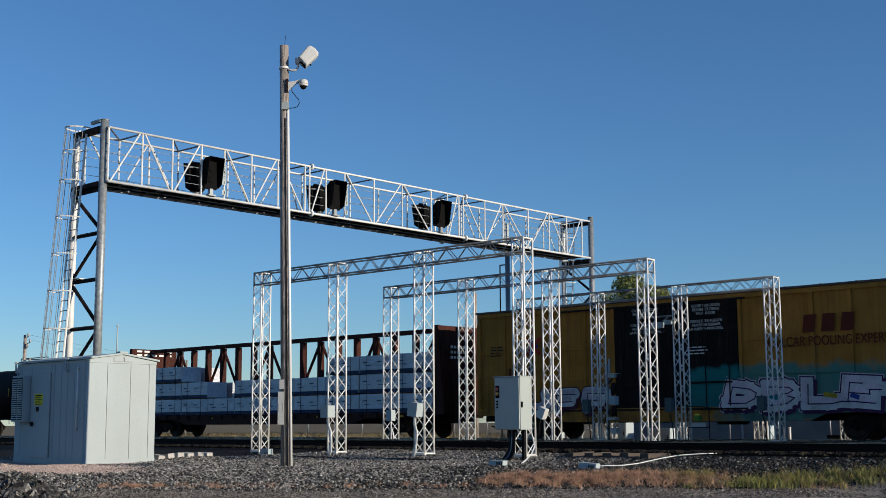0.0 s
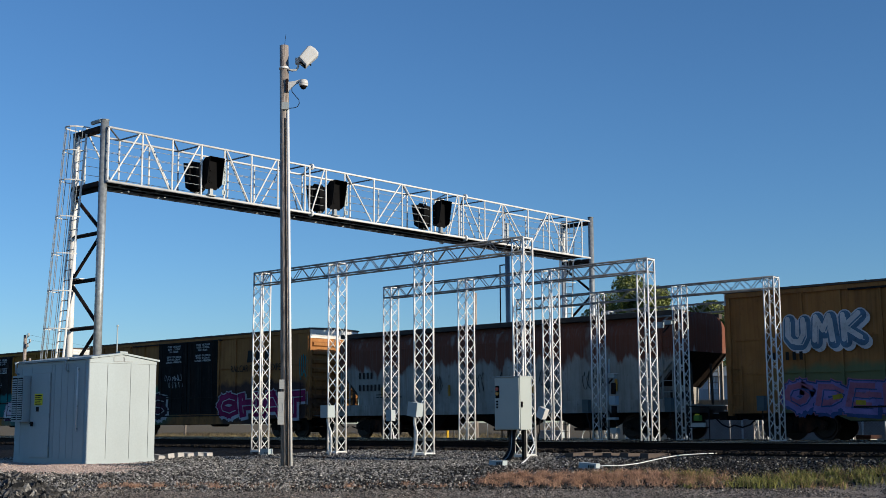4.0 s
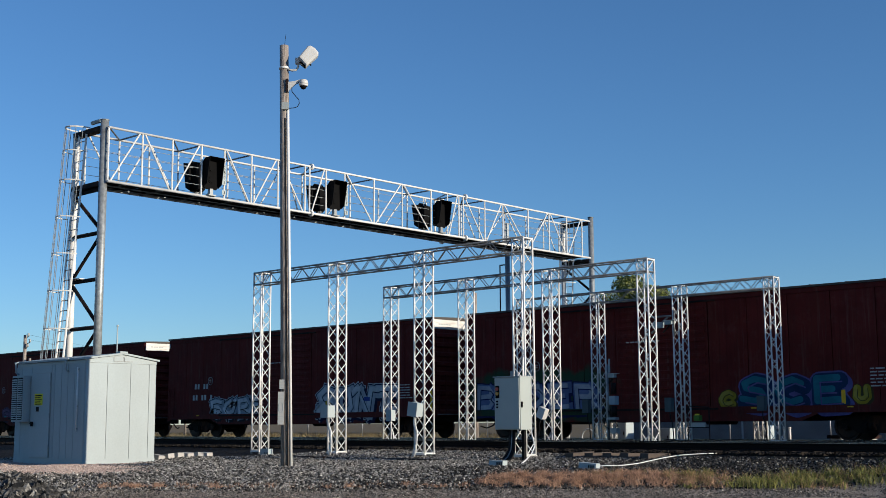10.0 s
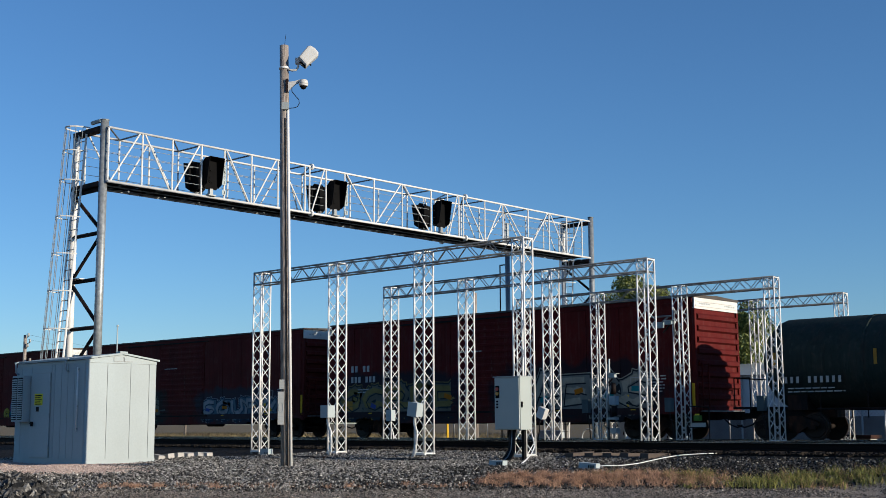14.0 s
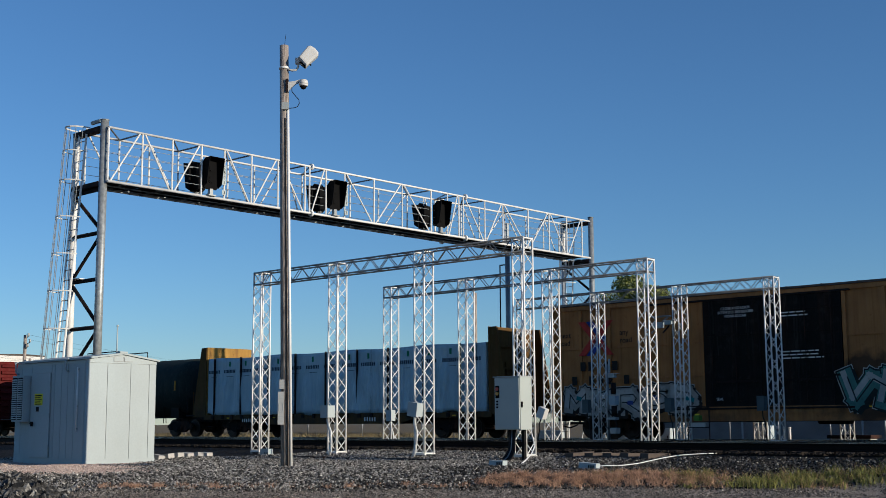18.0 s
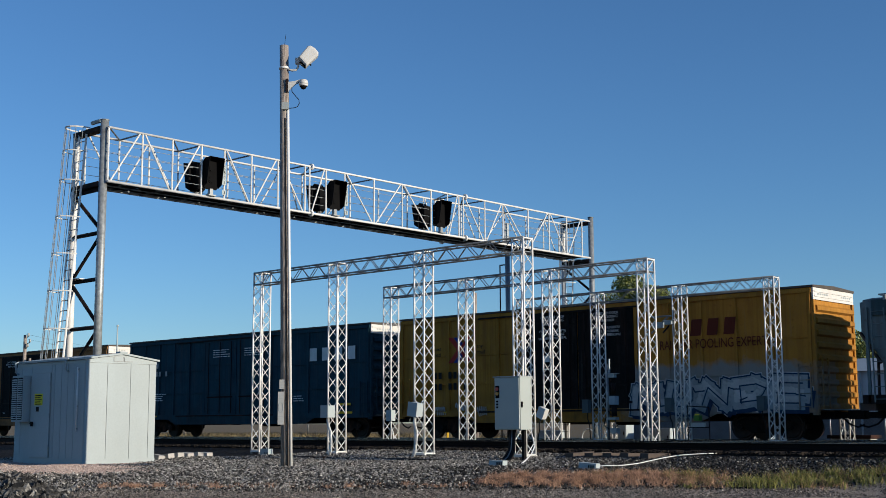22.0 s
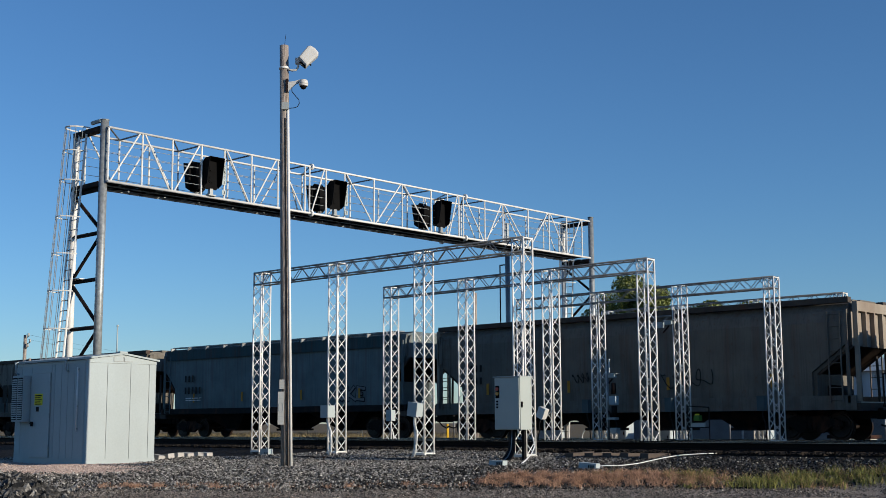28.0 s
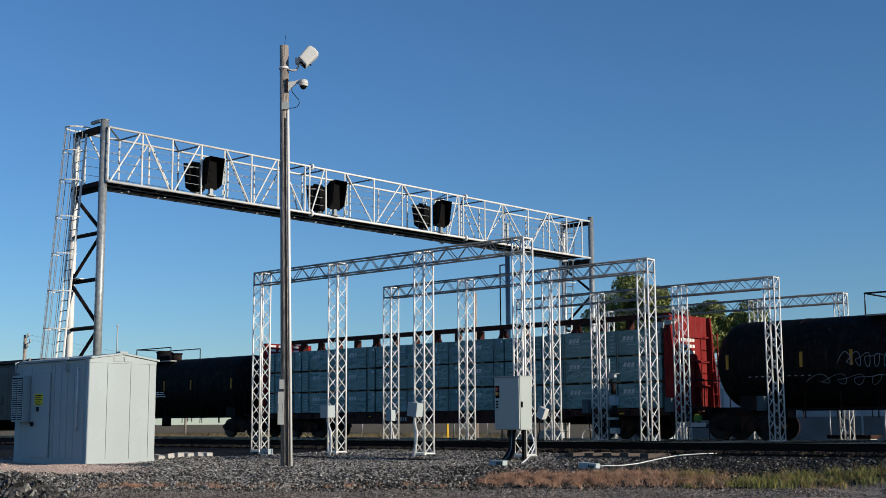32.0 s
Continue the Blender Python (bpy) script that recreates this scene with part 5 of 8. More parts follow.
        for y in (-0.7, 0.7):
            tubes("end_stanchion", HOPPER_END, c, ((x - 0.3 * e, y, 1.2), (x - 0.34 * e, y, 3.3 if style == "ribbed" else 2.75), 0.05))
        if tall_end:
            boxes("end_header", CREAM, c, (min(x - 0.02 * e, x - 0.185 * e), max(x - 0.02 * e, x - 0.185 * e), -1.35, 1.35, z1 - 0.42, z1 - 0.1))
        if tall_end:
            for y in (-1.3, -0.65, 0.0, 0.65, 1.3):
                boxes("end_stiffener", CREAM, c, (min(x - 0.17 * e, x - 0.03 * e), max(x - 0.17 * e, x - 0.03 * e), y - 0.05, y + 0.05, 1.25 if abs(y) > 1 else 3.0, z1 - 0.42))
            boxes("end_sheet", CREAM, c, (min(x - 0.19 * e, x - 0.172 * e), max(x - 0.19 * e, x - 0.172 * e), -1.48, 1.48, 3.02, z1 - 0.45))
        tubes("brake_reservoir", DARK_STEEL, c, ((x - 1.4 * e, -0.6, 1.55), (x - 1.4 * e, 0.6, 1.55), 0.26), n=14)
    boxes("center_sill", DARK_STEEL, c, (-half, half, -0.2, 0.2, 0.7, 1.05))
    for k in range(bays):
        x = (k - (bays - 1) / 2) * (2 * half - 6.0) / bays
        w = (2 * half - 6.4) / bays / 2
        bm = bmesh.new()
        lo = [bm.verts.new(p) for p in ((x - 0.45, -0.6, 0.42), (x + 0.45, -0.6, 0.42), (x + 0.45, 0.6, 0.42), (x - 0.45, 0.6, 0.42))]
        hi = [bm.verts.new(p) for p in ((x - w, -1.4, 1.3), (x + w, -1.4, 1.3), (x + w, 1.4, 1.3), (x - w, 1.4, 1.3))]
        for i in range(4):
            bm.faces.new((lo[i], lo[(i + 1) % 4], hi[(i + 1) % 4], hi[i]))
        bm.faces.new(lo[::-1]), bm.faces.new(hi)
        part("hopper_bay", bm, DARK_STEEL, c)
        boxes("outlet_gate", TRUCK_STEEL, c, (x - 0.5, x + 0.5, -0.75, 0.75, 0.32, 0.42))
    tag_side(c, paint, -1.544 if style == "smooth" else -1.4635)
    return c, half


def tank_car(name, label, start, end, paint):
    c, half = car(name, label, start, end, inset=1.75)
    R, zc, hl = 1.53, 2.57, half - 0.75
    bm = bmesh.new()
    prof = [(-hl, 0.0)] + [(-hl + 0.95 * (1 - math.cos(a)), R * math.sin(a)) for a in (math.radians(d) for d in (14, 28, 42, 56, 70, 82, 90))]
    prof += [(-hl / 2, R), (0, R)]
    prof = prof + [(-x, r) for x, r in prof[-2::-1]]
    n = 40
    rows = []
    for x, r in prof:
        rows.append([bm.verts.new((x, 0, zc))] if r == 0 else [bm.verts.new((x, r * math.cos(2 * math.pi * i / n), zc + r * math.sin(2 * math.pi * i / n))) for i in range(n)])
    for a, b in zip(rows, rows[1:]):
        for i in range(n):
            q = [a[i % len(a)], a[(i + 1) % len(a)], b[(i + 1) % len(b)], b[i % len(b)]]
            f = bm.faces.new(list(dict.fromkeys(q)))
            f.smooth = True
    part("tank", bm, paint, c)
    for x in (-hl * 0.55, -hl * 0.2, hl * 0.2, hl * 0.55):
        tubes("weld_band", paint, c, ((x - 0.05, 0, zc), (x + 0.05, 0, zc), R + 0.012), n=40)
    tubes("manway", DARK_STEEL, c, ((-0.35, 0, zc + R - 0.1), (-0.35, 0, zc + R + 0.42), 0.42), n=18)
    tubes("manway_lid", DARK_STEEL, c, ((-0.35, 0, zc + R + 0.42), (-0.35, 0, zc + R + 0.5), 0.47), n=18)
    tubes("valve", DARK_STEEL, c, ((0.75, 0, zc + R - 0.05), (0.75, 0, zc + R + 0.3), 0.3), n=14)
    tubes("valve_cap", DARK_STEEL, c, ((0.75, 0.0, zc + R + 0.3), (0.75, 0.0, zc + R + 0.38), 0.34), n=14)
    for s in (-1, 1):
        boxes("platform", GALV_DARK, c, (-1.6, 1.6, min(0.55 * s, 1.0 * s), max(0.55 * s, 1.0 * s), zc + R - 0.12, zc + R - 0.07))
        bm = bmesh.new()
        path_tube(bm, [(-1.6, 0.95 * s, zc + R - 0.1), (-1.6, 0.95 * s, zc + R + 0.62), (1.6, 0.95 * s, zc + R + 0.62), (1.6, 0.95 * s, zc + R - 0.1)], 0.03, 6)
        tube(bm, (-1.6, -0.95, zc + R + 0.62), (-1.6, 0.95, zc + R + 0.62), 0.03)
        part("platform_rail", bm, DARK_STEEL, c)
        ladder(c, 0.0, 1.50 * s, 0.9, zc + R - 0.3, DARK_STEEL)
        for x in (-hl + 0.9, -hl / 2, -1.9, 1.9, hl / 2, hl - 0.9):
            boxes("reflector", FADED_YELLOW, c, (x - 0.05, x + 0.05, min(1.50 * s, 1.545 * s), max(1.50 * s, 1.545 * s), 2.4, 2.9))
        tubes("side_pipe", DARK_STEEL, c, ((-hl + 2.2, 1.2 * s, 1.02), (hl - 2.2, 1.2 * s, 1.02), 0.035))
        for k in range(9):
            x = -hl + 2.3 + (2 * hl - 4.6) * k / 8
            tubes("pipe_hanger", DARK_STEEL, c, ((x, 1.2 * s, 0.72), (x, 1.15 * s, 1.6), 0.022))
    for e in (-1, 1):
        x = e * half
        boxes("stub_sill", DARK_STEEL, c, (min(x, x - 3.2 * e), max(x, x - 3.2 * e), -0.3, 0.3, 0.75, 1.12))
        boxes("end_platform", DARK_STEEL, c, (min(x, x - 0.7 * e), max(x, x - 0.7 * e), -1.45, 1.45, 1.05, 1.12))
        boxes("saddle", DARK_STEEL, c, (e * (half - 2.2) - 0.35, e * (half - 2.2) + 0.35, -1.1, 1.1, 1.0, 1.5))
        for y in (-1.42, 1.42):
            tubes("end_rail", DARK_STEEL, c, ((x - 0.05 * e, y, 1.1), (x - 0.05 * e, y, 2.1), 0.022), ((x - 0.65 * e, y, 1.1), (x - 0.65 * e, y, 2.1), 0.022), ((x - 0.05 * e, y, 2.1), (x - 0.65 * e, y, 2.1), 0.022))
        tubes("end_handrail", DARK_STEEL, c, ((x - 0.05 * e, -1.42, 2.1), (x - 0.05 * e, 1.42, 2.1), 0.022))
    tubes("bottom_outlet", DARK_STEEL, c, ((0, 0, 0.55), (0, 0, 1.1), 0.25), n=12)
    return c, half


def tarp_material():
    n = Nodes("white_tarpaulin", 0.4)
    fold = n.noise(0.9, 3.0, n.stretch((1.3, 1, 0.5)))
    c = n.mix(n.step(n.noise(0.5, 3.0), 0.3, 0.7), (0.27, 0.385, 0.45), (0.38, 0.49, 0.55))
    c = n.mix(n.math("MULTIPLY", n.step(n.noise(1.4, 4.0, n.stretch((1, 1, 0.3))), 0.5, 0.8), 0.25), c, (0.24, 0.33, 0.39))
    drape = n.noise(1.1, 4.0, n.stretch((2.4, 1, 0.28)))
    n.bump(n.math("ADD", n.math("MULTIPLY", fold, 1.6), n.math("MULTIPLY", drape, 1.4)), 1.0, 0.16)
    return n.colour(c)


def wrap_material(name, col, band, wrinkle=0.6):
    n = Nodes(name, 0.24)
    w = n.noise(2.2, 5.0, n.stretch((1, 1, 1.4)))
    c = n.mix(n.step(n.noise(0.8, 4.0), 0.35, 0.7), dim(col, 0.8), col)
    c = n.mix(n.math("MULTIPLY", n.step(n.noise(5.0, 5.0, n.stretch((1, 1, 2.0))), 0.60, 0.70), 0.5), c, band)
    c = n.mix(n.math("MULTIPLY", n.random(), 0.25), c, dim(col, 0.7))
    ridges = n.math("ABSOLUTE", n.math("SUBTRACT", n.noise(2.6, 3.0), 0.5))
    n.bump(n.math("ADD", w, n.math("MULTIPLY", ridges, -2.0)), wrinkle, 0.12)
    return n.colour(c)


WHITE_WRAP = wrap_material("white_lumber_wrap", (0.55, 0.58, 0.62), (0.30, 0.34, 0.42))
GREEN_WRAP = wrap_material("grey_green_lumber_wrap", (0.145, 0.25, 0.245), (0.24, 0.36, 0.35))
TARP = tarp_material()
DARK_BLUE_BAND = mat("dark_blue_band", (0.03, 0.045, 0.09), 0.5, 0.0, 0.2)
GREEN_MARK = mat("pale_green_print", (0.25, 0.36, 0.34), 0.6, 0.0, 0.1)
PALE_PRINT = mat("pale_printed_logo", (0.48, 0.52, 0.52), 0.6, 0.0, 0.1)
TARP_PRINT = mat("dark_print", (0.05, 0.07, 0.10), 0.6, 0.0, 0.2)
GREEN_PRINT = mat("green_print", (0.03, 0.18, 0.10), 0.6, 0.0, 0.2)
LUMBER_END = mat("sawn_lumber", (0.52, 0.38, 0.20), 0.8, 0.0, 0.2)


def bulkhead(c, s, half, z1, paint, deep=0.40):
    x = s * half
    boxes("bulkhead", paint, c, (min(x, x - 0.12 * s), max(x, x - 0.12 * s), -1.45, 1.45, 1.05, z1))
    for y in (-1.40, 1.40):
        bm = bmesh.new()
        prism(bm, [(x, 1.0), (x + deep * s, 1.0), (x + 0.72 * deep * s, 2.6), (x + 0.32 * deep * s, z1), (x, z1)], "y", y - 0.04, y + 0.04)
        part("bulkhead_stiffener", bm, paint, c)
    for y in (-0.5, 0.5):
        bm = bmesh.new()
        prism(bm, [(x, 1.0), (x + 0.22 * s, 1.0), (x + 0.05 * s, z1 - 1.4), (x, z1 - 1.4)], "y", y - 0.04, y + 0.04)
        part("bulkhead_stiffener", bm, paint, c)
    for k in range(5 if deep < 0.5 else 0):
        for r in range(3):
            boxes("stencil_block", STENCIL, c, (min(x + 0.002 * s, x + 0.006 * s), max(x + 0.002 * s, x + 0.006 * s), -0.5 + 0.2 * k, -0.36 + 0.2 * k, z1 - 0.95 - 0.22 * r, z1 - 0.83 - 0.22 * r))
        for r in range(2):
            boxes("stencil_block", STENCIL, c, (min(x - 0.122 * s, x - 0.126 * s), max(x - 0.122 * s, x - 0.126 * s), -1.15 + 0.48 * k, -0.82 + 0.48 * k, z1 - 0.17 - 0.2 * r, z1 - 0.07 - 0.2 * r))
    for z in (1.9, 2.8, 3.7):
        boxes("bulkhead_beam", paint, c, (min(x, x + 0.1 * s), max(x, x + 0.1 * s), -1.42, 1.42, z, z + 0.08))
    for y in (-1.2, 1.2):
        ladder(c, x + deep * s, y, 1.2, 2.2 if deep > 0.5 else 3.8, paint, along="y")


def centerbeam(name, label, start, end, paint, z1=4.79, posts=18, sill_paint=None, ends=4.63, beam=True, deep=0.40, lit_inner_paint=None):
    c, half = car(name, label, start, end, inset=2.4)
    sp = sill_paint or paint
    boxes("deck", sp, c, (-half, half, -1.42, 1.42, 0.98, 1.08))
    for s in (-1, 1):
        bm = bmesh.new()
        y = 1.42 * s
        prism(bm, [(-half, 0.86), (-half + 4.2, 0.86), (-half + 5.2, 0.62), (half - 5.2, 0.62), (half - 4.2, 0.86), (half, 0.86), (half, 1.10), (-half, 1.10)], "y", min(y, y + 0.04 * s), max(y, y + 0.04 * s))
        part("side_sill", bm, sp, c)
        for k in range(24):
            x = -half + 0.8 + (2 * half - 1.6) * k / 23
            boxes("stake_pocket", DARK_STEEL, c, (x - 0.08, x + 0.08, min(y + 0.04 * s, y + 0.1 * s), max(y + 0.04 * s, y + 0.1 * s), 0.90, 1.08))
        for x in (-half + 2, -4, 4, half - 2):
            boxes("reflector", YELLOW, c, (x - 0.1, x + 0.1, min(y + 0.041 * s, y + 0.047 * s), max(y + 0.041 * s, y + 0.047 * s), 0.92, 0.97))
        bulkhead(c, s, half, ends, paint, deep)
        # added plate: sunlight on the inner face, painted as a brighter yellow
        if lit_inner_paint:
            boxes("bulkhead_lining", lit_inner_paint, c, (min(s * (half - 0.124), s * (half - 0.15)), max(s * (half - 0.124), s * (half - 0.15)), -1.40, 1.40, 1.10, ends + 0.02), label="added yellow inner plate, its sunlit look put into the colour")
    boxes("center_sill", DARK_STEEL, c, (-half, half, -0.25, 0.25, 0.62, 0.98))
    if beam:
        boxes("top_chord", sp, c, (-half, half, -0.18, 0.18, z1 - 0.20, z1 - 0.02))
        for k in range(1, posts):
            x = -half + 2 * half * k / posts
            boxes("center_post", sp, c, (x - 0.10, x + 0.10, -0.14, 0.14, 1.08, z1 - 0.22))
            if k < posts - 1 and k % 3 != 0:
                xb = -half + 2 * half * (k + 1) / posts
                tubes("diagonal_brace", sp, c, ((x, 0, 2.4), (xb, 0, z1 - 0.2), 0.07) if k % 3 == 1 else ((x, 0, z1 - 0.2), (xb, 0, 2.4), 0.07))
    return c, half


def drape(bm, x0, x1, ya, yb, z0, z1, s):
    """A covered stack whose outer side hangs in folds below the printed strip, with an uneven hem and top."""
    nx, nz = int((x1 - x0) / 0.11), 18
    yo, yi = (yb, ya) if s > 0 else (ya, yb)
    grid = []
    for i in range(nx + 1):
        x = x0 + (x1 - x0) * i / nx
        col = []
        for k in range(nz + 1):
            v = k / nz
            hang = 1 - v
            e = 0.5 * (1 + math.tanh((hang - 0.40) * 10)) * min(1, min(i, nx - i) / 4 + 0.2)
            f = 0.050 * math.sin(2.9 * x + 1.6 * math.sin(0.8 * x) + 1.2 * hang) + 0.034 * math.sin(7.3 * x + 2.4 * hang) + 0.032 * math.sin(4.1 * x - 5.0 * hang) + 0.010 * math.sin(15 * x + 3 * hang)
            hem = 0.05 * math.sin(1.9 * x) + 0.035 * math.sin(5.3 * x) if k == 0 else 0.0
            top = 0.03 * math.sin(1.3 * x) * (1 if k == nz else 0)
            col.append(bm.verts.new((x, yo + s * (f * e + 0.03 * e), z0 + (z1 - z0) * v - 0.06 * e * (k == 0) + hem + top)))
        col.append(bm.verts.new((x, yi, z1 + 0.03 * math.sin(1.3 * x))))
        col.append(bm.verts.new((x, yi, z0)))
        grid.append(col)
    m = len(grid[0])
    for a, b in zip(grid, grid[1:]):
        for k in range(m):
            bm.faces.new((a[k], b[k], b[(k + 1) % m], a[(k + 1) % m])).smooth = k < nz
    bm.faces.new(grid[0]), bm.faces.new(grid[-1][::-1])


def load(name, label, half, start, stacks, tiers, h, wrap, mark, gap=0.05, z0=1.085, absent=()):
    """Wrapped bundles of lumber strapped on a car, both sides of the centre beam."""
    l = thing(name, label, "lumber load", "lumber loads")
    rng = random.Random(int(start))
    span = 2 * half - 0.5
    for s in (-1, 1):
        for k in range(stacks):
            x0, x1 = -half + 0.25 + span * k / stacks + gap / 2, -half + 0.25 + span * (k + 1) / stacks - gap / 2
            high = [t for t in range(tiers) if (k, t) not in absent]
            for t in high:
                z = z0 + t * h
                bm = bmesh.new()
                ya, yb = (0.18, 1.40 + rng.uniform(-0.02, 0.03)) if s > 0 else (-1.40 - rng.uniform(-0.02, 0.03), -0.18)
                if wrap is TARP:
                    drape(bm, x0, x1, ya, yb, z + 0.05, z + h, s)
                else:
                    box(bm, x0, x1, ya, yb, z + 0.05, z + h + rng.uniform(-0.03, 0.0), 0.03)
                b = part("wrapped_pack", bm, wrap, l)
                if t:
                    for i in range(3):
                        boxes("dunnage", LUMBER_END, b, (x0 + 0.4 + i * (x1 - x0 - 0.9) / 2, x0 + 0.5 + i * (x1 - x0 - 0.9) / 2, ya + 0.05, yb - 0.05, z + 0.0, z + 0.049))
                yf = (yb if s > 0 else ya)
                mark(b, x0, x1, yf, s, z, h)
            for x in (x0 + 0.5, x1 - 0.5):
                yo = 1.44 * s
                tubes("strap", BLACK_RUBBER, l, ((x, yo, z0), (x, yo, z0 + len(high) * h), 0.01), n=4)
    MOVING.append((l, start + half, 2 * half, []))
    return l


def mark_white(b, x0, x1, y, s, z, h):
    boxes("dark_band", DARK_BLUE_BAND, b, (x0 - 0.001, x1 + 0.001, min(y, y + 0.006 * s), max(y, y + 0.006 * s), z + 0.04, z + 0.20))
    n = max(2, int((x1 - x0) / 0.75))
    for i in range(n):
        x = x0 + 0.2 + i * (x1 - x0 - 0.4) / n
        boxes("print_bar", TARP_PRINT, b, (x, x + 0.28, min(y, y + 0.006 * s), max(y, y + 0.006 * s), z + h * 0.62, z + h * 0.67), (x + 0.1, x + 0.5, min(y, y + 0.006 * s), max(y, y + 0.006 * s), z + h * 0.45, z + h * 0.48))


def mark_green(b, x0, x1, y, s, z, h):
    def at(x2, x3, z2, z3):
        return (x2, x3, min(y, y + 0.005 * s), max(y, y + 0.005 * s), z2, z3)
    x, zz = x0 + 0.75, z + h * 0.60
    bm = bmesh.new()
    for k in range(3):
        prism(bm, [(x + k * 0.17, zz), (x + k * 0.17 + 0.12, zz), (x + k * 0.17 + 0.17, zz + 0.16), (x + k * 0.17 + 0.05, zz + 0.16)], "y", min(y, y + 0.005 * s), max(y, y + 0.005 * s))
    part("logo_mark", bm, PALE_PRINT, b, "slanted pale logo mark")
    boxes("print_bar", GREEN_MARK, b, at(x - 0.06, x + 0.5, zz - 0.055, zz - 0.03), at(x + 0.56, x + 1.0, zz + 0.02, zz + 0.09))
    boxes("print_bar", GREEN_MARK, b, at(x + 0.15, x + 1.1, zz - 0.17, zz - 0.145))
    boxes("tag", STENCIL, b, at(x1 - 0.14, x1 - 0.06, z + h * 0.80, z + h * 0.90))
    boxes("label_column", GREEN_MARK, b, *[at(x0 + 0.2, x0 + 0.36, z + 0.18 + 0.14 * k, z + 0.22 + 0.14 * k) for k in range(5)])
    boxes("band", BLACK_RUBBER, b, *[at(v, v + 0.012, z + 0.06, z + h - 0.04) for v in (x0 + 0.55, x1 - 0.45)])


def mark_tarp(b, x0, x1, y, s, z, h):
    n = max(1, round((x1 - x0) / 1.13))
    for i in range(n):
        x = x0 + 0.06 + i * (x1 - x0) / n
        for k in range(8):
            boxes("print_bar", TARP_PRINT, b, (x + k * 0.115, x + k * 0.115 + 0.075, min(y, y + 0.012 * s), max(y, y + 0.012 * s), z + h - 0.74, z + h - 0.58))
        boxes("leaf_mark", GREEN_PRINT, b, (x + 0.40, x + 0.52, min(y, y + 0.012 * s), max(y, y + 0.012 * s), z + h - 0.42, z + h - 0.18))
        boxes("print_line", TARP_PRINT, b, (x + 0.2, x + 0.75, min(y, y + 0.012 * s), max(y, y + 0.012 * s), z + h - 0.92, z + h - 0.90))
    for i in range(3):
        x = x0 + 0.6 + i * 2.1
        boxes("strap", BLACK_RUBBER, b, (x, x + 0.022, min(y + 0.012 * s, y + 0.115 * s), max(y + 0.012 * s, y + 0.115 * s), z + 0.02, z + h + 0.01))


TEAL_SPRAY = mat("teal_spray_paint", (0.05, 0.24, 0.24), 0.6, 0.0, 0.2)
# --- paints
W, GREYP, BLK = (0.55, 0.55, 0.56), (0.30, 0.31, 0.33), (0.012, 0.012, 0.016)
TEAL, PURPLE = (0.03, 0.20, 0.20), (0.14, 0.05, 0.14)
PAINT_B = car_paint("yellow_car_paint_teal_graffiti", (0.40, 0.185, 0.035), 0.35, 0.5, ((1.85, 8.9, 0.88, 2.05, W, (0.58, 0.50, 0.56), (0.06, 0.025, 0.07), TEAL, "DBLE!", "wild"), (-8.4, -2.75, 0.88, 2.0, W, (0.46, 0.40, 0.44), (0.08, 0.025, 0.04), None, "BUFF", "bubble")))
PAINT_C = car_paint("tan_yellow_car_paint_dark_graffiti", (0.36, 0.165, 0.055), 0.4, 0.6, ((-8.85, -1.7, 0.84, 2.3, (0.02, 0.012, 0.02), (0.05, 0.012, 0.03), (0.36, 0.37, 0.37), (0.025, 0.15, 0.09), "SROS", "block"), (2.6, 9.2, 0.86, 2.25, (0.20, 0.012, 0.075), (0.24, 0.02, 0.10), (0.42, 0.40, 0.44), (0.012, 0.015, 0.03), "CHAT", "block")))
PAINT_E = car_paint("brown_yellow_car_paint_white_graffiti", (0.32, 0.15, 0.05), 0.4, 0.6, ((-7.3, -4.4, 2.9, 4.2, (0.10, 0.17, 0.26), W, W, None, "UMK", "bubble"), (3.45, 6.9, 3.0, 4.25, (0.10, 0.17, 0.26), W, W, None, "OMR", "bubble"), (-7.4, -3.0, 0.85, 2.0, (0.20, 0.16, 0.36), (0.30, 0.12, 0.18), (0.05, 0.08, 0.2), (0.10, 0.15, 0.08), "ODEN", "wild"), (2.7, 7.6, 0.85, 2.15, (0.28, 0.24, 0.32), (0.25, 0.12, 0.10), (0.05, 0.06, 0.15), (0.10, 0.16, 0.10), "KOSE", "wild")))
RED = (0.105, 0.017, 0.015)
PAINT_F = car_paint("dark_red_car_paint_grey_graffiti", RED, 0.12, 0.5, ((-5.85, -2.2, 0.85, 1.7, (0.09, 0.05, 0.10), (0.12, 0.07, 0.13), (0.03, 0.02, 0.04), None, "SOVE", "wild"), (-1.5, 3.3, 0.84, 2.0, (0.018, 0.016, 0.02), (0.03, 0.03, 0.035), (0.40, 0.38, 0.42), (0.03, 0.025, 0.035), "BNAL", "block")))
PAINT_G = car_paint("dark_red_car_paint_white_graffiti", RED, 0.12, 0.4, ((-5.8, -1.5, 0.85, 2.0, (0.24, 0.27, 0.32), (0.50, 0.51, 0.53), (0.02, 0.02, 0.025), None, "SORE", "wild"), (2.25, 7.3, 0.80, 2.42, (0.36, 0.37, 0.40), (0.50, 0.50, 0.52), (0.012, 0.012, 0.04), None, "SUNT", "wild")))
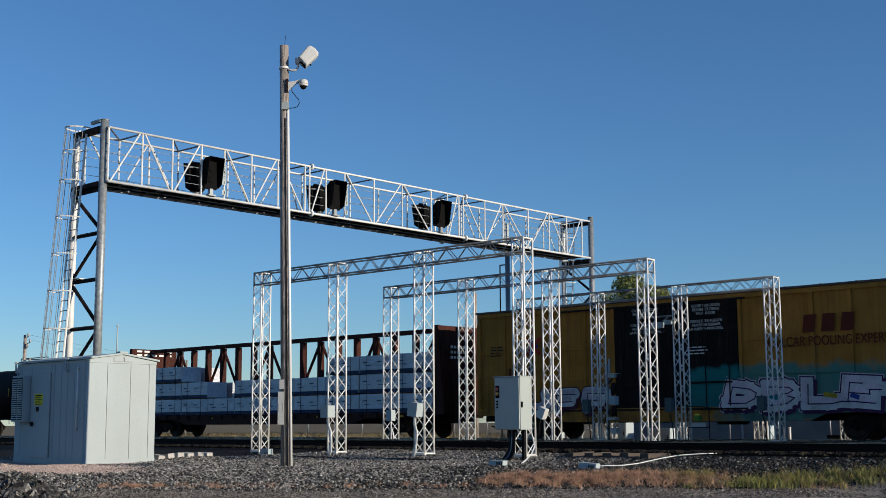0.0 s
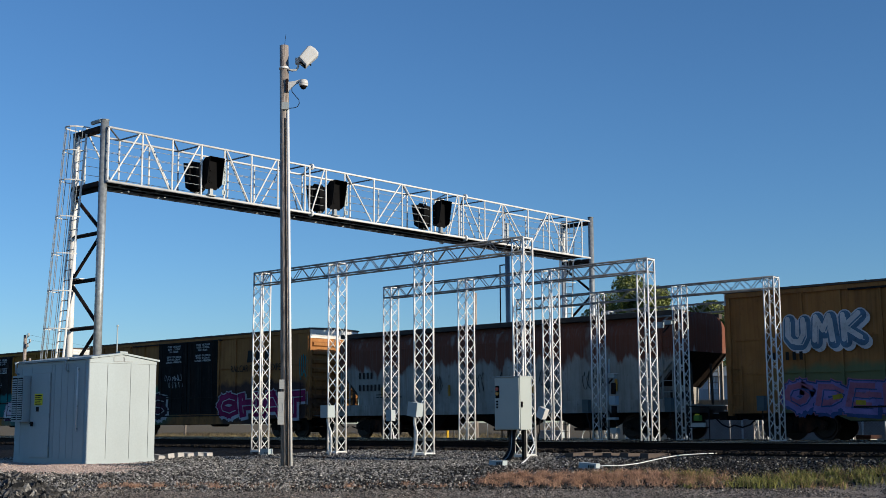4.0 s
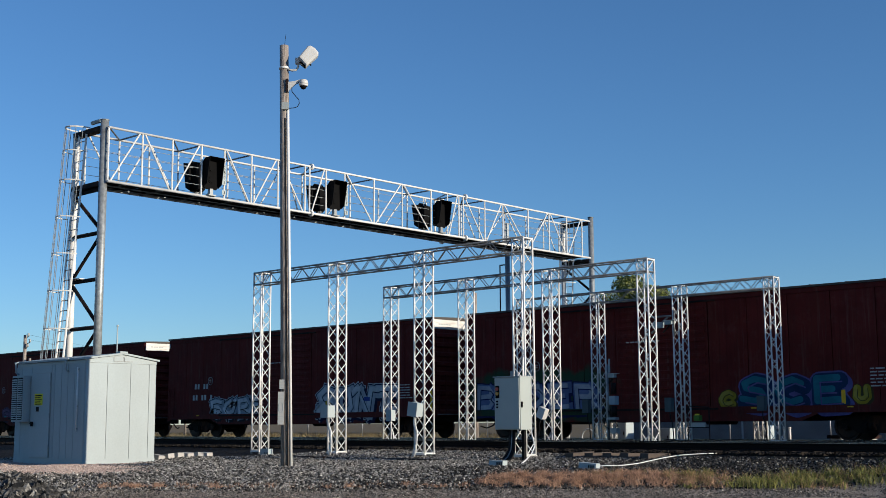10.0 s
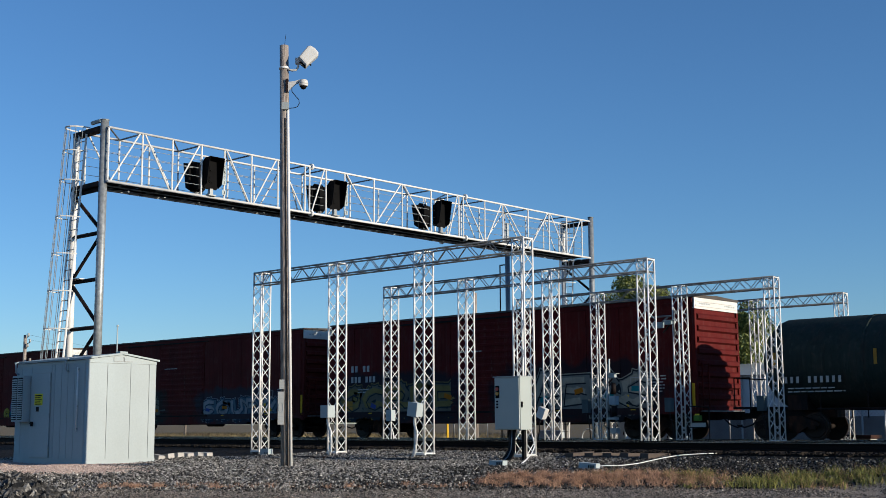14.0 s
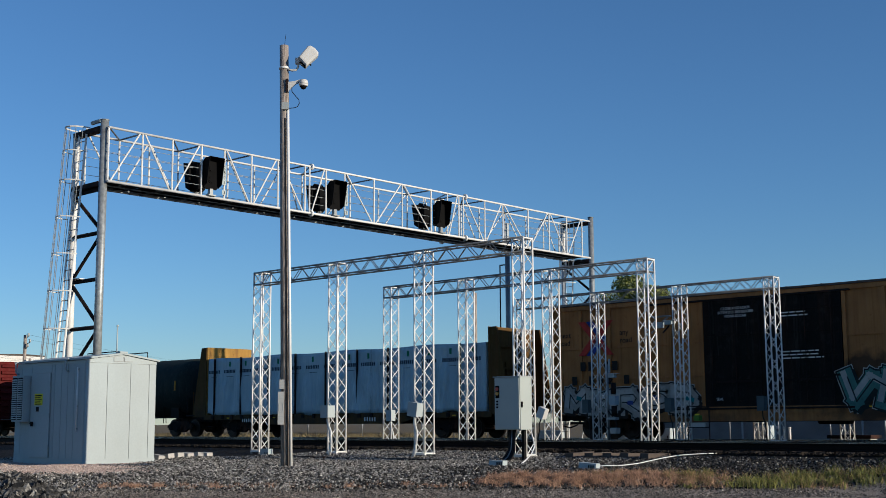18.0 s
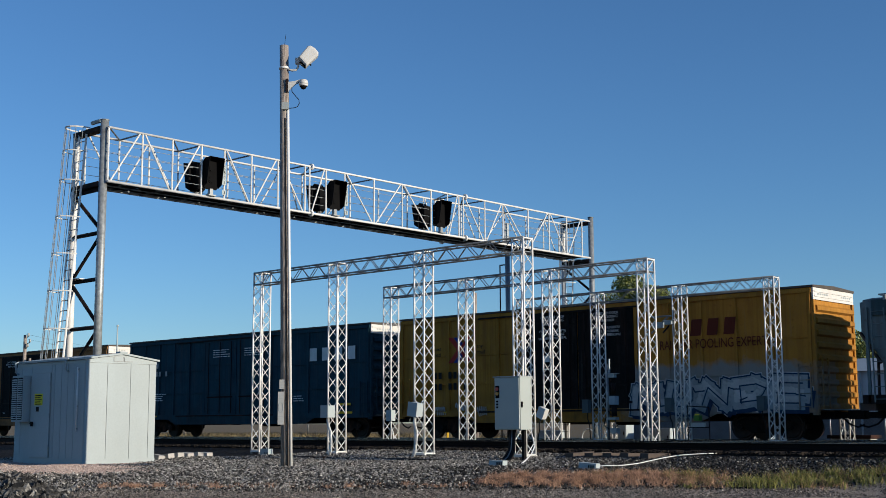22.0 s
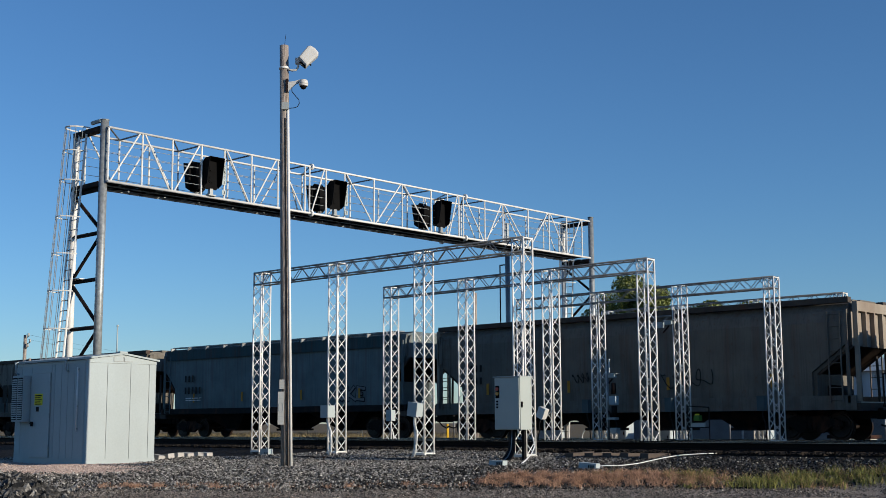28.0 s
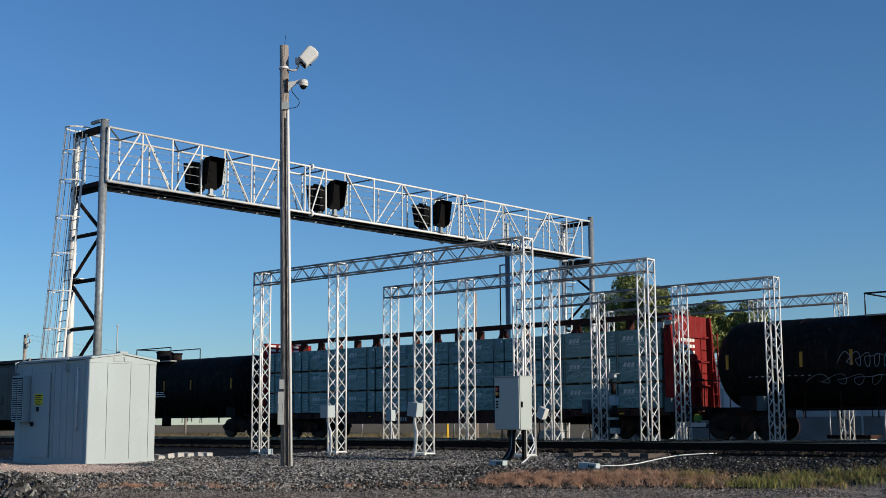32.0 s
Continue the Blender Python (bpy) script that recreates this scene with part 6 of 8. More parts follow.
PAINT_H = car_paint("dark_red_car_paint_blue_graffiti", RED, 0.12, 0.4, ((-9.0, -2.85, 0.85, 2.2, (0.12, 0.15, 0.29), (0.34, 0.36, 0.42), (0.015, 0.02, 0.07), (0.012, 0.065, 0.035), "BODER", "block"), (2.9, 6.85, 0.84, 2.25, (0.012, 0.035, 0.09), (0.03, 0.15, 0.20), (0.10, 0.09, 0.24), None, "SCE", "bubble"), (2.15, 2.8, 1.0, 1.75, (0.26, 0.20, 0.02), (0.30, 0.25, 0.05), (0.05, 0.04, 0.02), None, "C", "bubble"), (6.95, 7.55, 1.1, 1.8, (0.26, 0.20, 0.02), (0.30, 0.25, 0.05), (0.05, 0.04, 0.02), None, "U", "bubble")))
PAINT_I = car_paint("dark_red_car_paint_pale_graffiti", RED, 0.12, 0.5, ((-7.25, -1.8, 0.85, 2.1, (0.17, 0.16, 0.12), (0.12, 0.12, 0.10), (0.03, 0.035, 0.03), (0.03, 0.035, 0.03), "DANC", "wild"), (1.7, 7.4, 0.85, 2.0, (0.09, 0.14, 0.18), (0.26, 0.27, 0.28), (0.03, 0.04, 0.06), (0.035, 0.04, 0.05), "SOURA", "wild")))
PAINT_J = car_paint("dark_red_car_paint_wild_graffiti", (0.10, 0.0125, 0.012), 0.12, 0.5, ((-8.7, -1.7, 0.88, 2.4, (0.12, 0.115, 0.09), (0.20, 0.16, 0.06), (0.02, 0.03, 0.04), (0.012, 0.022, 0.03), "OCROB", "wild"), (0.7, 7.7, 0.82, 2.5, (0.19, 0.19, 0.175), (0.34, 0.32, 0.26), (0.018, 0.02, 0.025), (0.010, 0.016, 0.022), "DAEKS", "wild")))
PAINT_N = car_paint("tan_car_paint_teal_graffiti", (0.37, 0.175, 0.065), 0.35, 0.6, ((-8.7, -2.9, 0.85, 2.0, (0.33, 0.32, 0.29), (0.42, 0.42, 0.40), (0.025, 0.022, 0.02), None, "MKROB", "wild"), (2.3, 7.2, 0.88, 2.3, (0.07, 0.18, 0.165), (0.36, 0.38, 0.36), (0.02, 0.03, 0.03), (0.02, 0.02, 0.02), "VASE", "wild")))
PAINT_O = car_paint("dark_blue_car_paint", (0.022, 0.062, 0.085), 0.15, 0.5)
PAINT_P = car_paint("golden_yellow_car_paint_white_graffiti", (0.40, 0.19, 0.032), 0.35, 0.5, ((2.4, 9.2, 0.88, 2.2, (0.30, 0.34, 0.36), (0.44, 0.46, 0.47), (0.02, 0.045, 0.09), (0.20, 0.24, 0.26), "MUNDE", "wild"),))
PAINT_D = car_paint("rust_streaked_grey_hopper_paint", (0.36, 0.35, 0.32), 0.5, 0.4, (), (2.88, 3.08))
PAINT_Q = car_paint("grey_hopper_paint_purple_graffiti", (0.17, 0.21, 0.215), 0.45, 0.5, ((-5.75, 6.6, 1.42, 4.0, (0.135, 0.125, 0.195), (0.155, 0.155, 0.21), (0.012, 0.015, 0.03), None, "CULT", "huge"),))
PAINT_R = car_paint("grimy_beige_hopper_paint", (0.185, 0.17, 0.145), 1.0, 0.95, (), None, (0.022, 0.016, 0.012))
ROOF_TEAL = car_paint("dark_teal_roof_paint", (0.055, 0.09, 0.098), 0.4, 0.3)
PAINT_RIB = car_paint("pale_rib_paint", (0.26, 0.26, 0.24), 0.8, 0.7)
CREAM = mat("weathered_cream_paint", (0.29, 0.255, 0.21), 0.75, 0.0, 0.2, 1.5, 20.0, 0.1, RUST, 0.4)
PAINT_S = car_paint("pale_grey_hopper_paint", (0.15, 0.185, 0.19), 0.35, 0.5, ((4.6, 6.4, 1.6, 2.3, (0.22, 0.23, 0.23), (0.2, 0.2, 0.2), BLK, None, "OKE", "thin"),))
PAINT_T = car_paint("dull_grey_hopper_paint", (0.155, 0.146, 0.128), 0.4, 0.5)
PAINT_TANK = car_paint("black_tank_paint", (0.006, 0.0065, 0.007), 0.12, 0.3)
PAINT_TANK_G = car_paint("dark_green_tank_paint", (0.028, 0.040, 0.036), 0.15, 0.4)
PAINT_CB = car_paint("brown_red_centerbeam_paint", (0.05, 0.018, 0.014), 0.3, 0.5)
PAINT_CBR = car_paint("red_centerbeam_paint", (0.20, 0.018, 0.018), 0.2, 0.3)
PAINT_END = car_paint("sunlit_yellow_bulkhead_paint", (0.34, 0.195, 0.05), 0.7, 0.9)
PAINT_FLAT = car_paint("dirty_yellow_flatcar_paint", (0.10, 0.058, 0.018), 0.6, 0.9)
DOOR_BLACK = car_paint("blue_black_door_paint", (0.009, 0.0105, 0.011), 0.12, 0.4)
DOOR_B = car_paint("blue_black_door_paint_graffiti", (0.009, 0.0105, 0.011), 0.12, 0.4, ((0.9, 2.4, 0.95, 2.0, W, (0.4, 0.3, 0.4), PURPLE, TEAL, "S", "block"),))


def cross_logo(c, x, z, size):
    """Two facing chevrons in red with a blue one nested between them."""
    a, t, h = size / 2, size * 0.2, size * 0.4
    for k, (u, d, col) in enumerate(((x - a, 1, RED_INK), (x - a + t * 1.15, 1, BLUE_INK), (x + a, -1, RED_INK))):
        bm = bmesh.new()
        prism(bm, [(u, z + h), (u + d * t, z + h), (u + d * (t + 0.36 * size), z), (u + d * t, z - h), (u, z - h), (u + d * 0.36 * size, z)], "y", -1.588 - 0.004 * k, -1.582 - 0.004 * k)
        part("logo_mark", bm, col, c, "red and blue chevron logo mark")


def pooling(c, x, z, size, colour, words="RAILCAR POOLING EXPERTS"):
    for k in range(3):
        bm = bmesh.new()
        u = x + 1.28 + 0.66 * k
        prism(bm, [(u, z + 0.32), (u + 0.42, z + 0.32), (u + 0.5, z + 0.9), (u + 0.08, z + 0.9)], "y", -1.587, -1.580)
        part("logo_mark", bm, colour, c, "plain slanted logo block")
    lettering(words, size, Matrix.Translation((x, -1.583, z - 0.12)) @ pose(0, 0, 0, 90, 0, 0), colour, c, width=4.4)


def consist():
    tank_car("tank_car", "black tank car with yellow reflectors", -79.0, -59.3, PAINT_TANK)
    c, h = centerbeam("lumber_car", "brown centerbeam flatcar carrying white-wrapped lumber", -57.94, -35.2, PAINT_CB, 4.75, ends=4.75)
    load("lumber_load", "white-wrapped lumber bundles in two tiers on a flatcar", h, -57.94, 10, 3, 0.85, WHITE_WRAP, mark_white, absent=[(k, 2) for k in (2, 3, 4, 5, 6)] + [(3, 1)])
    c, h = boxcar("boxcar", "yellow boxcar with dark doors and teal graffiti", -32.75, -14.15, PAINT_B, DOOR_B)
    pooling(c, 3.6, 3.2, 0.46, MAROON_INK)
    cross_logo(c, -6.4, 3.58, 0.85)
    blocks(c, -7.65, 2.45, 6, 0.34, -1.580, MAROON_INK, skip=(2,))
    door_words(c, -1.2), door_words(c, 1.3), fine_print(c, 0.5, 3.2, 1.0, 3, -1.59, seed=4)
    fine_print(c, -8.6, 3.6, 0.7, 4, -1.58, INK, seed=5)
    c, h = boxcar("boxcar", "tan yellow boxcar with dark doors and maroon graffiti", -12.25, 6.6, PAINT_C, DOOR_BLACK)
    cross_logo(c, -6.85, 3.65, 1.1)
    lettering("any\nroad", 0.27, Matrix.Translation((-5.9, -1.583, 3.72)) @ pose(0, 0, 0, 90, 0, 0), INK, c)
    pooling(c, 3.6, 3.3, 0.46, INK)
    blocks(c, -8.8, 1.92, 8, 0.36, -1.590, STENCIL, skip=(1, 5))
    blocks(c, -8.9, 2.45, 9, 0.36, -1.580, INK, skip=(2, 5))
    door_words(c, -1.2), door_words(c, 1.3)
    scribble(c, -1.9, 2.5, 1.5, 0.8, 19, FADED)
    scribble(c, 8.75, 2.6, 0.6, 1.3, 18, TEAL_SPRAY)
    c, h = hopper("covered_hopper", "grey covered hopper streaked with heavy rust", 8.45, 26.7, PAINT_D, bays=3)
    blocks(c, -7.6, 2.55, 4, 0.34, -1.56, INK), blocks(c, -7.6, 2.02, 6, 0.34, -1.56, INK)
    fine_print(c, -6.5, 1.85, 1.6, 2, -1.56, INK, seed=8)
    for k, (x, w) in enumerate(((-3.3, 0.7), (-1.25, 1.0), (0.5, 1.2), (2.6, 0.95), (4.6, 1.1))):
        scribble(c, x, 1.82, w, 0.85, 20 + k, None, 0.012)
    c, h = boxcar("boxcar", "brown-yellow boxcar with white bubble graffiti", 28.33, 47.25, PAINT_E, DOOR_BLACK)
    door_words(c, -1.2), door_words(c, 1.3)
    lettering("EXPERTS", 0.46, Matrix.Translation((7.05, -1.583, 3.12)) @ pose(0, 0, 0, 90, 0, 0), INK, c, width=2.0)
    blocks(c, -8.0, 2.6, 6, 0.34, -1.580, INK, skip=(2,))
    reds = (("dark red boxcar with grey and black graffiti", 49.2, 67.85, PAINT_F), ("dark red boxcar with white graffiti letters", 70.1, 89.0, PAINT_G), ("dark red boxcar with blue and green graffiti", 90.95, 109.85, PAINT_H),
            ("dark red boxcar with pale blue graffiti", 111.75, 130.45, PAINT_I), ("dark red boxcar with yellow and white graffiti", 132.4, 151.33, PAINT_J))
    for k, (lab, a, b, p) in enumerate(reds):
        c, h = boxcar("boxcar", lab, a, b, p, p, "smooth", (-2.1, 1.8))
        if k in (0, 3, 4):
            blocks(c, -8.1, 2.86, 6, 0.34, -1.556, None, 0.74, skip=(2, 5), wide=0.46), blocks(c, -8.1, 2.40, 7, 0.32, -1.556, None, 0.72, skip=(3,), wide=0.46)
            fine_print(c, -8.0, 2.1, 1.3, 2, -1.556, FADED, seed=30 + k)
            boxes("reflector", FADED_YELLOW, c, (-8.6, -8.0, -1.562, -1.556, 1.40, 1.62), (-8.6, -8.0, -1.562, -1.556, 1.2, 1.36))
            boxes("stencil_box", FADED, c, (6.78, 7.24, -1.562, -1.556, 1.86, 1.885), (6.78, 7.24, -1.562, -1.556, 2.225, 2.25), (6.78, 6.805, -1.562, -1.556, 1.86, 2.25), (7.215, 7.24, -1.562, -1.556, 1.86, 2.25), (7.0, 7.02, -1.562, -1.556, 1.9, 2.2))
        else:
            blocks(c, -7.15, 2.38, 5, 0.32, -1.556, None, 0.76, skip=(2,), wide=0.46), blocks(c, -7.3, 1.82, 7, 0.32, -1.556, None, 0.76, skip=(2, 5), wide=0.46)
        fine_print(c, -1.6, 3.5, 1.6, 1, -1.60, FADED, seed=40 + k)
        fine_print(c, 7.55, 2.25, 0.75, 6, -1.556, FADED, seed=50 + k)
        bm = bmesh.new()
        path_tube(bm, [(-5.85 + 0.18 * math.cos(a), -1.557, 2.80 + 0.19 * math.sin(a)) for a in (2 * math.pi * i / 16 for i in range(17))], 0.012, 4)
        part("round_mark", bm, FADED, c)
        boxes("round_mark_text", FADED, c, (-5.95, -5.75, -1.562, -1.557, 2.83, 2.86), (-5.93, -5.77, -1.562, -1.557, 2.74, 2.77))
        boxes("yellow_stripe", YELLOW, c, (6.56, 6.70, -1.562, -1.556, 1.17, 1.62)), boxes("yellow_stripe", YELLOW, c, (h - 0.14, h - 0.02, -1.56, -1.52, 1.05, 1.98))
    tank_car("tank_car", "dark green tank car with a top platform", 152.73, 171.7, PAINT_TANK_G)
    t = MOVING[-1][0]
    blocks(t, -7.5, 1.85, 10, 0.26, -1.52, FADED, 0.8, skip=(3,), wide=0.36)
    fine_print(t, -7.4, 1.68, 2.0, 2, -1.50, GREY_PAINT, seed=29)
    boxes("placard", SIGN_YELLOW, t, (1.9, 2.7, -1.52, -1.49, 1.7, 2.1))
    c, h = centerbeam("lumber_car", "yellow bulkhead flatcar carrying tarpaulin-wrapped lumber", 172.5, 191.58, PAINT_FLAT, 4.63, sill_paint=PAINT_FLAT, ends=4.5, beam=False, deep=0.95, lit_inner_paint=PAINT_END)
    load("lumber_load", "lumber wrapped in white printed tarpaulin with black straps", h, 172.5, 3, 1, 2.82, TARP, mark_tarp, gap=0.004)
    blocks(c, -6.4, 0.72, 8, 0.2, -1.468, STENCIL), blocks(c, 2.2, 0.72, 5, 0.22, -1.468, STENCIL)
    c, h = boxcar("boxcar", "tan boxcar with black doors and teal graffiti", 194.74, 213.35, PAINT_N, DOOR_BLACK)
    cross_logo(c, -7.17, 3.75, 1.6)
    lettering("next\nload", 0.29, Matrix.Translation((-8.85, -1.583, 3.82)) @ pose(0, 0, 0, 90, 0, 0), INK, c)
    lettering("any\nroad", 0.29, Matrix.Translation((-6.1, -1.583, 3.82)) @ pose(0, 0, 0, 90, 0, 0), INK, c)
    blocks(c, -7.9, 2.5, 5, 0.42, -1.580, INK, 0.86, skip=(2,), wide=0.56), blocks(c, -8.3, 1.98, 7, 0.40, -1.580, INK, 0.98, skip=(1, 5), wide=0.56)
    boxes("logo_plate", INK, c, (5.65, 8.1, -1.590, -1.582, 3.75, 4.35))
    for k in range(3):
        boxes("logo_mark", STENCIL, c, (5.9 + 0.72 * k, 6.42 + 0.72 * k, -1.594, -1.591, 3.86, 4.24))
    lettering("Railcar Pooling\nExperts", 0.46, Matrix.Translation((6.8, -1.583, 3.22)) @ pose(0, 0, 0, 90, 0, 0), INK, c, align="CENTER", width=3.2)
    door_words(c, -1.3, 4.45, words=("CLOSE AND LOCK", "BOTH DOORS BEFORE", "MOVING CAR")), door_words(c, 0.3, 1.35, words=("SEAL",)), door_words(c, -2.0, 1.35, words=("SEAL",))
    fine_print(c, 0.4, 4.2, 1.2, 2, -1.59, seed=60), fine_print(c, 0.4, 2.9, 1.5, 3, -1.59, seed=61)
    c, h = boxcar("boxcar", "dark blue boxcar with white lettering", 215.6, 234.4, PAINT_O, PAINT_O)
    blocks(c, -7.75, 3.54, 4, 0.34, -1.580, FADED, 0.9, skip=(2,), wide=0.5), blocks(c, -7.75, 3.12, 7, 0.32, -1.580, FADED, 0.9, skip=(2, 5), wide=0.5)
    blocks(c, 5.42, 3.43, 4, 0.74, -1.580, STENCIL, gap=1.16, wide=0.66)
    fine_print(c, -7.4, 2.2, 1.5, 4, -1.58, seed=62), fine_print(c, -1.9, 4.3, 1.5, 4, -1.59, seed=63), fine_print(c, 0.6, 4.3, 1.5, 4, -1.59, seed=64), fine_print(c, 4.3, 1.9, 0.8, 3, -1.58, seed=65)
    boxes("reflector", YELLOW, c, (7.3, 8.3, -1.585, -1.576, 1.08, 1.18), (7.5, 8.2, -1.585, -1.576, 1.45, 1.55), (-8.4, -7.6, -1.585, -1.576, 1.4, 1.5))
    c, h = boxcar("boxcar", "golden yellow boxcar with dark doors and white graffiti", 236.3, 255.25, PAINT_P, DOOR_BLACK)
    cross_logo(c, -6.0, 3.62, 1.3)
    lettering("next\nload", 0.24, Matrix.Translation((-7.5, -1.583, 3.62)) @ pose(0, 0, 0, 90, 0, 0), INK, c)
    lettering("any\nroad", 0.24, Matrix.Translation((-5.1, -1.583, 3.66)) @ pose(0, 0, 0, 90, 0, 0), INK, c)
    blocks(c, -7.5, 2.42, 5, 0.34, -1.580, INK, 0.82, skip=(2,), wide=0.5), blocks(c, -7.5, 1.96, 7, 0.34, -1.580, INK, 0.82, skip=(2, 5), wide=0.5)
    for k in range(4):
        scribble(c, -7.4 + 1.15 * k, 0.85 + 0.2 * (k % 2), 0.5, 0.45, 80 + k, FADED, 0.022)
    pooling(c, 3.6, 3.3, 0.46, MAROON_INK)
    door_words(c, -1.2), door_words(c, 1.3)
    boxes("stencil_box", STENCIL, c, (-1.7, -1.35, -1.595, -1.588, 2.95, 3.2), (-1.75, -1.3, -1.595, -1.588, 2.65, 2.7))
    c, h = hopper("covered_hopper", "grey covered hopper with large purple graffiti", 256.7, 273.97, PAINT_Q, "fascia", bays=4)
    blocks(c, -7.08, 2.92, 2, 0.38, -1.475, INK, 0.76, wide=0.5), blocks(c, -7.08, 2.33, 5, 0.40, -1.475, INK, 0.72, wide=0.5)
    shield(c, 4.25, 2.88, True, -1.47)
    c, h = hopper("covered_hopper", "grimy beige ribbed covered hopper", 274.7, 292.2, PAINT_R, "ribbed", bays=4, ribs=PAINT_RIB)
    for k, x in enumerate((-7.1, -6.42, -5.65, -4.0)):
        boxes("number_panel", INK, c, (x, x + 0.48, -1.57, -1.556, 2.0, 3.1 if k < 2 else 2.55))
    shield(c, 1.64, 2.7, False, -1.552, 0.75)
    c, h = hopper("covered_hopper", "pale grey covered hopper with black lettering", 293.05, 311.3, PAINT_S, "fascia", bays=3, cut=1.0)
    blocks(c, -6.9, 2.75, 3, 0.42, -1.56, INK), blocks(c, -6.9, 2.15, 5, 0.42, -1.56, INK)
    fine_print(c, -6.8, 1.95, 1.4, 2, -1.56, STENCIL, seed=70)
    c, h = hopper("covered_hopper", "dull grey covered hopper with scribbled graffiti", 312.8, 331.3, PAINT_T, bays=4, tall_end=True)
    blocks(c, -7.4, 2.65, 4, 0.34, -1.56, INK), blocks(c, -7.4, 2.15, 4, 0.34, -1.56, INK)
    scribble(c, -2.0, 2.1, 0.9, 0.4, 31), scribble(c, 1.9, 1.8, 2.0, 0.7, 32)
    tank_car("tank_car", "black tank car with white stencilled numbers", 332.0, 350.45, PAINT_TANK)
    t = MOVING[-1][0]
    blocks(t, -7.2, 2.05, 8, 0.28, -1.50, FADED, 0.8, skip=(1,), wide=0.5), fine_print(t, -6.3, 2.05, 1.8, 2, -1.48, seed=71)
    boxes("placard", SIGN_YELLOW, t, (-1.3, -0.68, -1.55, -1.52, 2.38, 2.66)), fine_print(t, 1.2, 2.3, 0.95, 3, -1.53, seed=72)
    c, h = centerbeam("lumber_car", "red centerbeam flatcar carrying grey-green wrapped lumber", 351.25, 373.9, PAINT_CBR, 4.68, sill_paint=PAINT_CB, ends=4.5)
    load("lumber_load", "grey-green wrapped lumber bundles in three tiers", h, 351.25, 9, 3, 0.975, GREEN_WRAP, mark_green)
    blocks(c, -2.5, 0.72, 6, 0.2, -1.468)
    tank_car("tank_car", "black tank car with stencilled numbers and graffiti", 374.7, 390.7, PAINT_TANK)
    t = MOVING[-1][0]
    blocks(t, -5.6, 2.08, 10, 0.30, -1.46, gap=0.8, skip=(4,)), scribble(t, -2.2, 2.3, 1.6, 0.55, 33, GREY_PAINT, 0.008), scribble(t, -3.2, 1.75, 2.9, 0.4, 34, GREY_PAINT, 0.006)


def scribble(c, x, z, w, h, seed, material=None, r=0.016):
    """Cursive spray-paint loops."""
    rng = random.Random(seed)
    bm = bmesh.new()
    pts, n = [], 90
    a, b, p = rng.uniform(4.0, 6.0), rng.uniform(7.0, 11.0), rng.uniform(0, 6)
    for k in range(n):
        t = k / (n - 1)
        pts.append((x + w * t + 0.10 * w * math.sin(2 * math.pi * a * t + p), -1.562, z + h * (0.5 + 0.32 * math.sin(2 * math.pi * a * t) + 0.16 * math.sin(2 * math.pi * b * t + p))))
    path_tube(bm, pts, r, 4)
    part("scribble", bm, material or INK, c, "spray-painted scribble")


def shield(c, x, z, bands=True, y=-1.562, k=1.0):
    def at(*pts):
        return [(x + k * u, z + k * w) for u, w in pts]
    bm = bmesh.new()
    prism(bm, at((-0.4, 0.95), (0, 0.99), (0.4, 0.95), (0.4, 0.3), (0.24, 0.08), (0, 0), (-0.24, 0.08), (-0.4, 0.3)), "y", y - 0.010, y)
    part("logo_plate", bm, STENCIL if not bands else FADED, c, "shield-shaped logo plate")
    bm = bmesh.new()
    prism(bm, at((-0.37, 0.93), (0, 0.965), (0.37, 0.93), (0.37, 0.56), (-0.37, 0.56)), "y", y - 0.014, y - 0.0105)
    part("logo_mark", bm, BLUE_INK if bands else INK, c)
    if bands:
        for i in range(4):
            lo = z + (0.2 if i in (0, 3) else 0.1)
            boxes("logo_band", RED_INK, c, (x - 0.34 + 0.19 * i, x - 0.25 + 0.19 * i, y - 0.014, y - 0.0105, lo, z + 0.54))


consist()

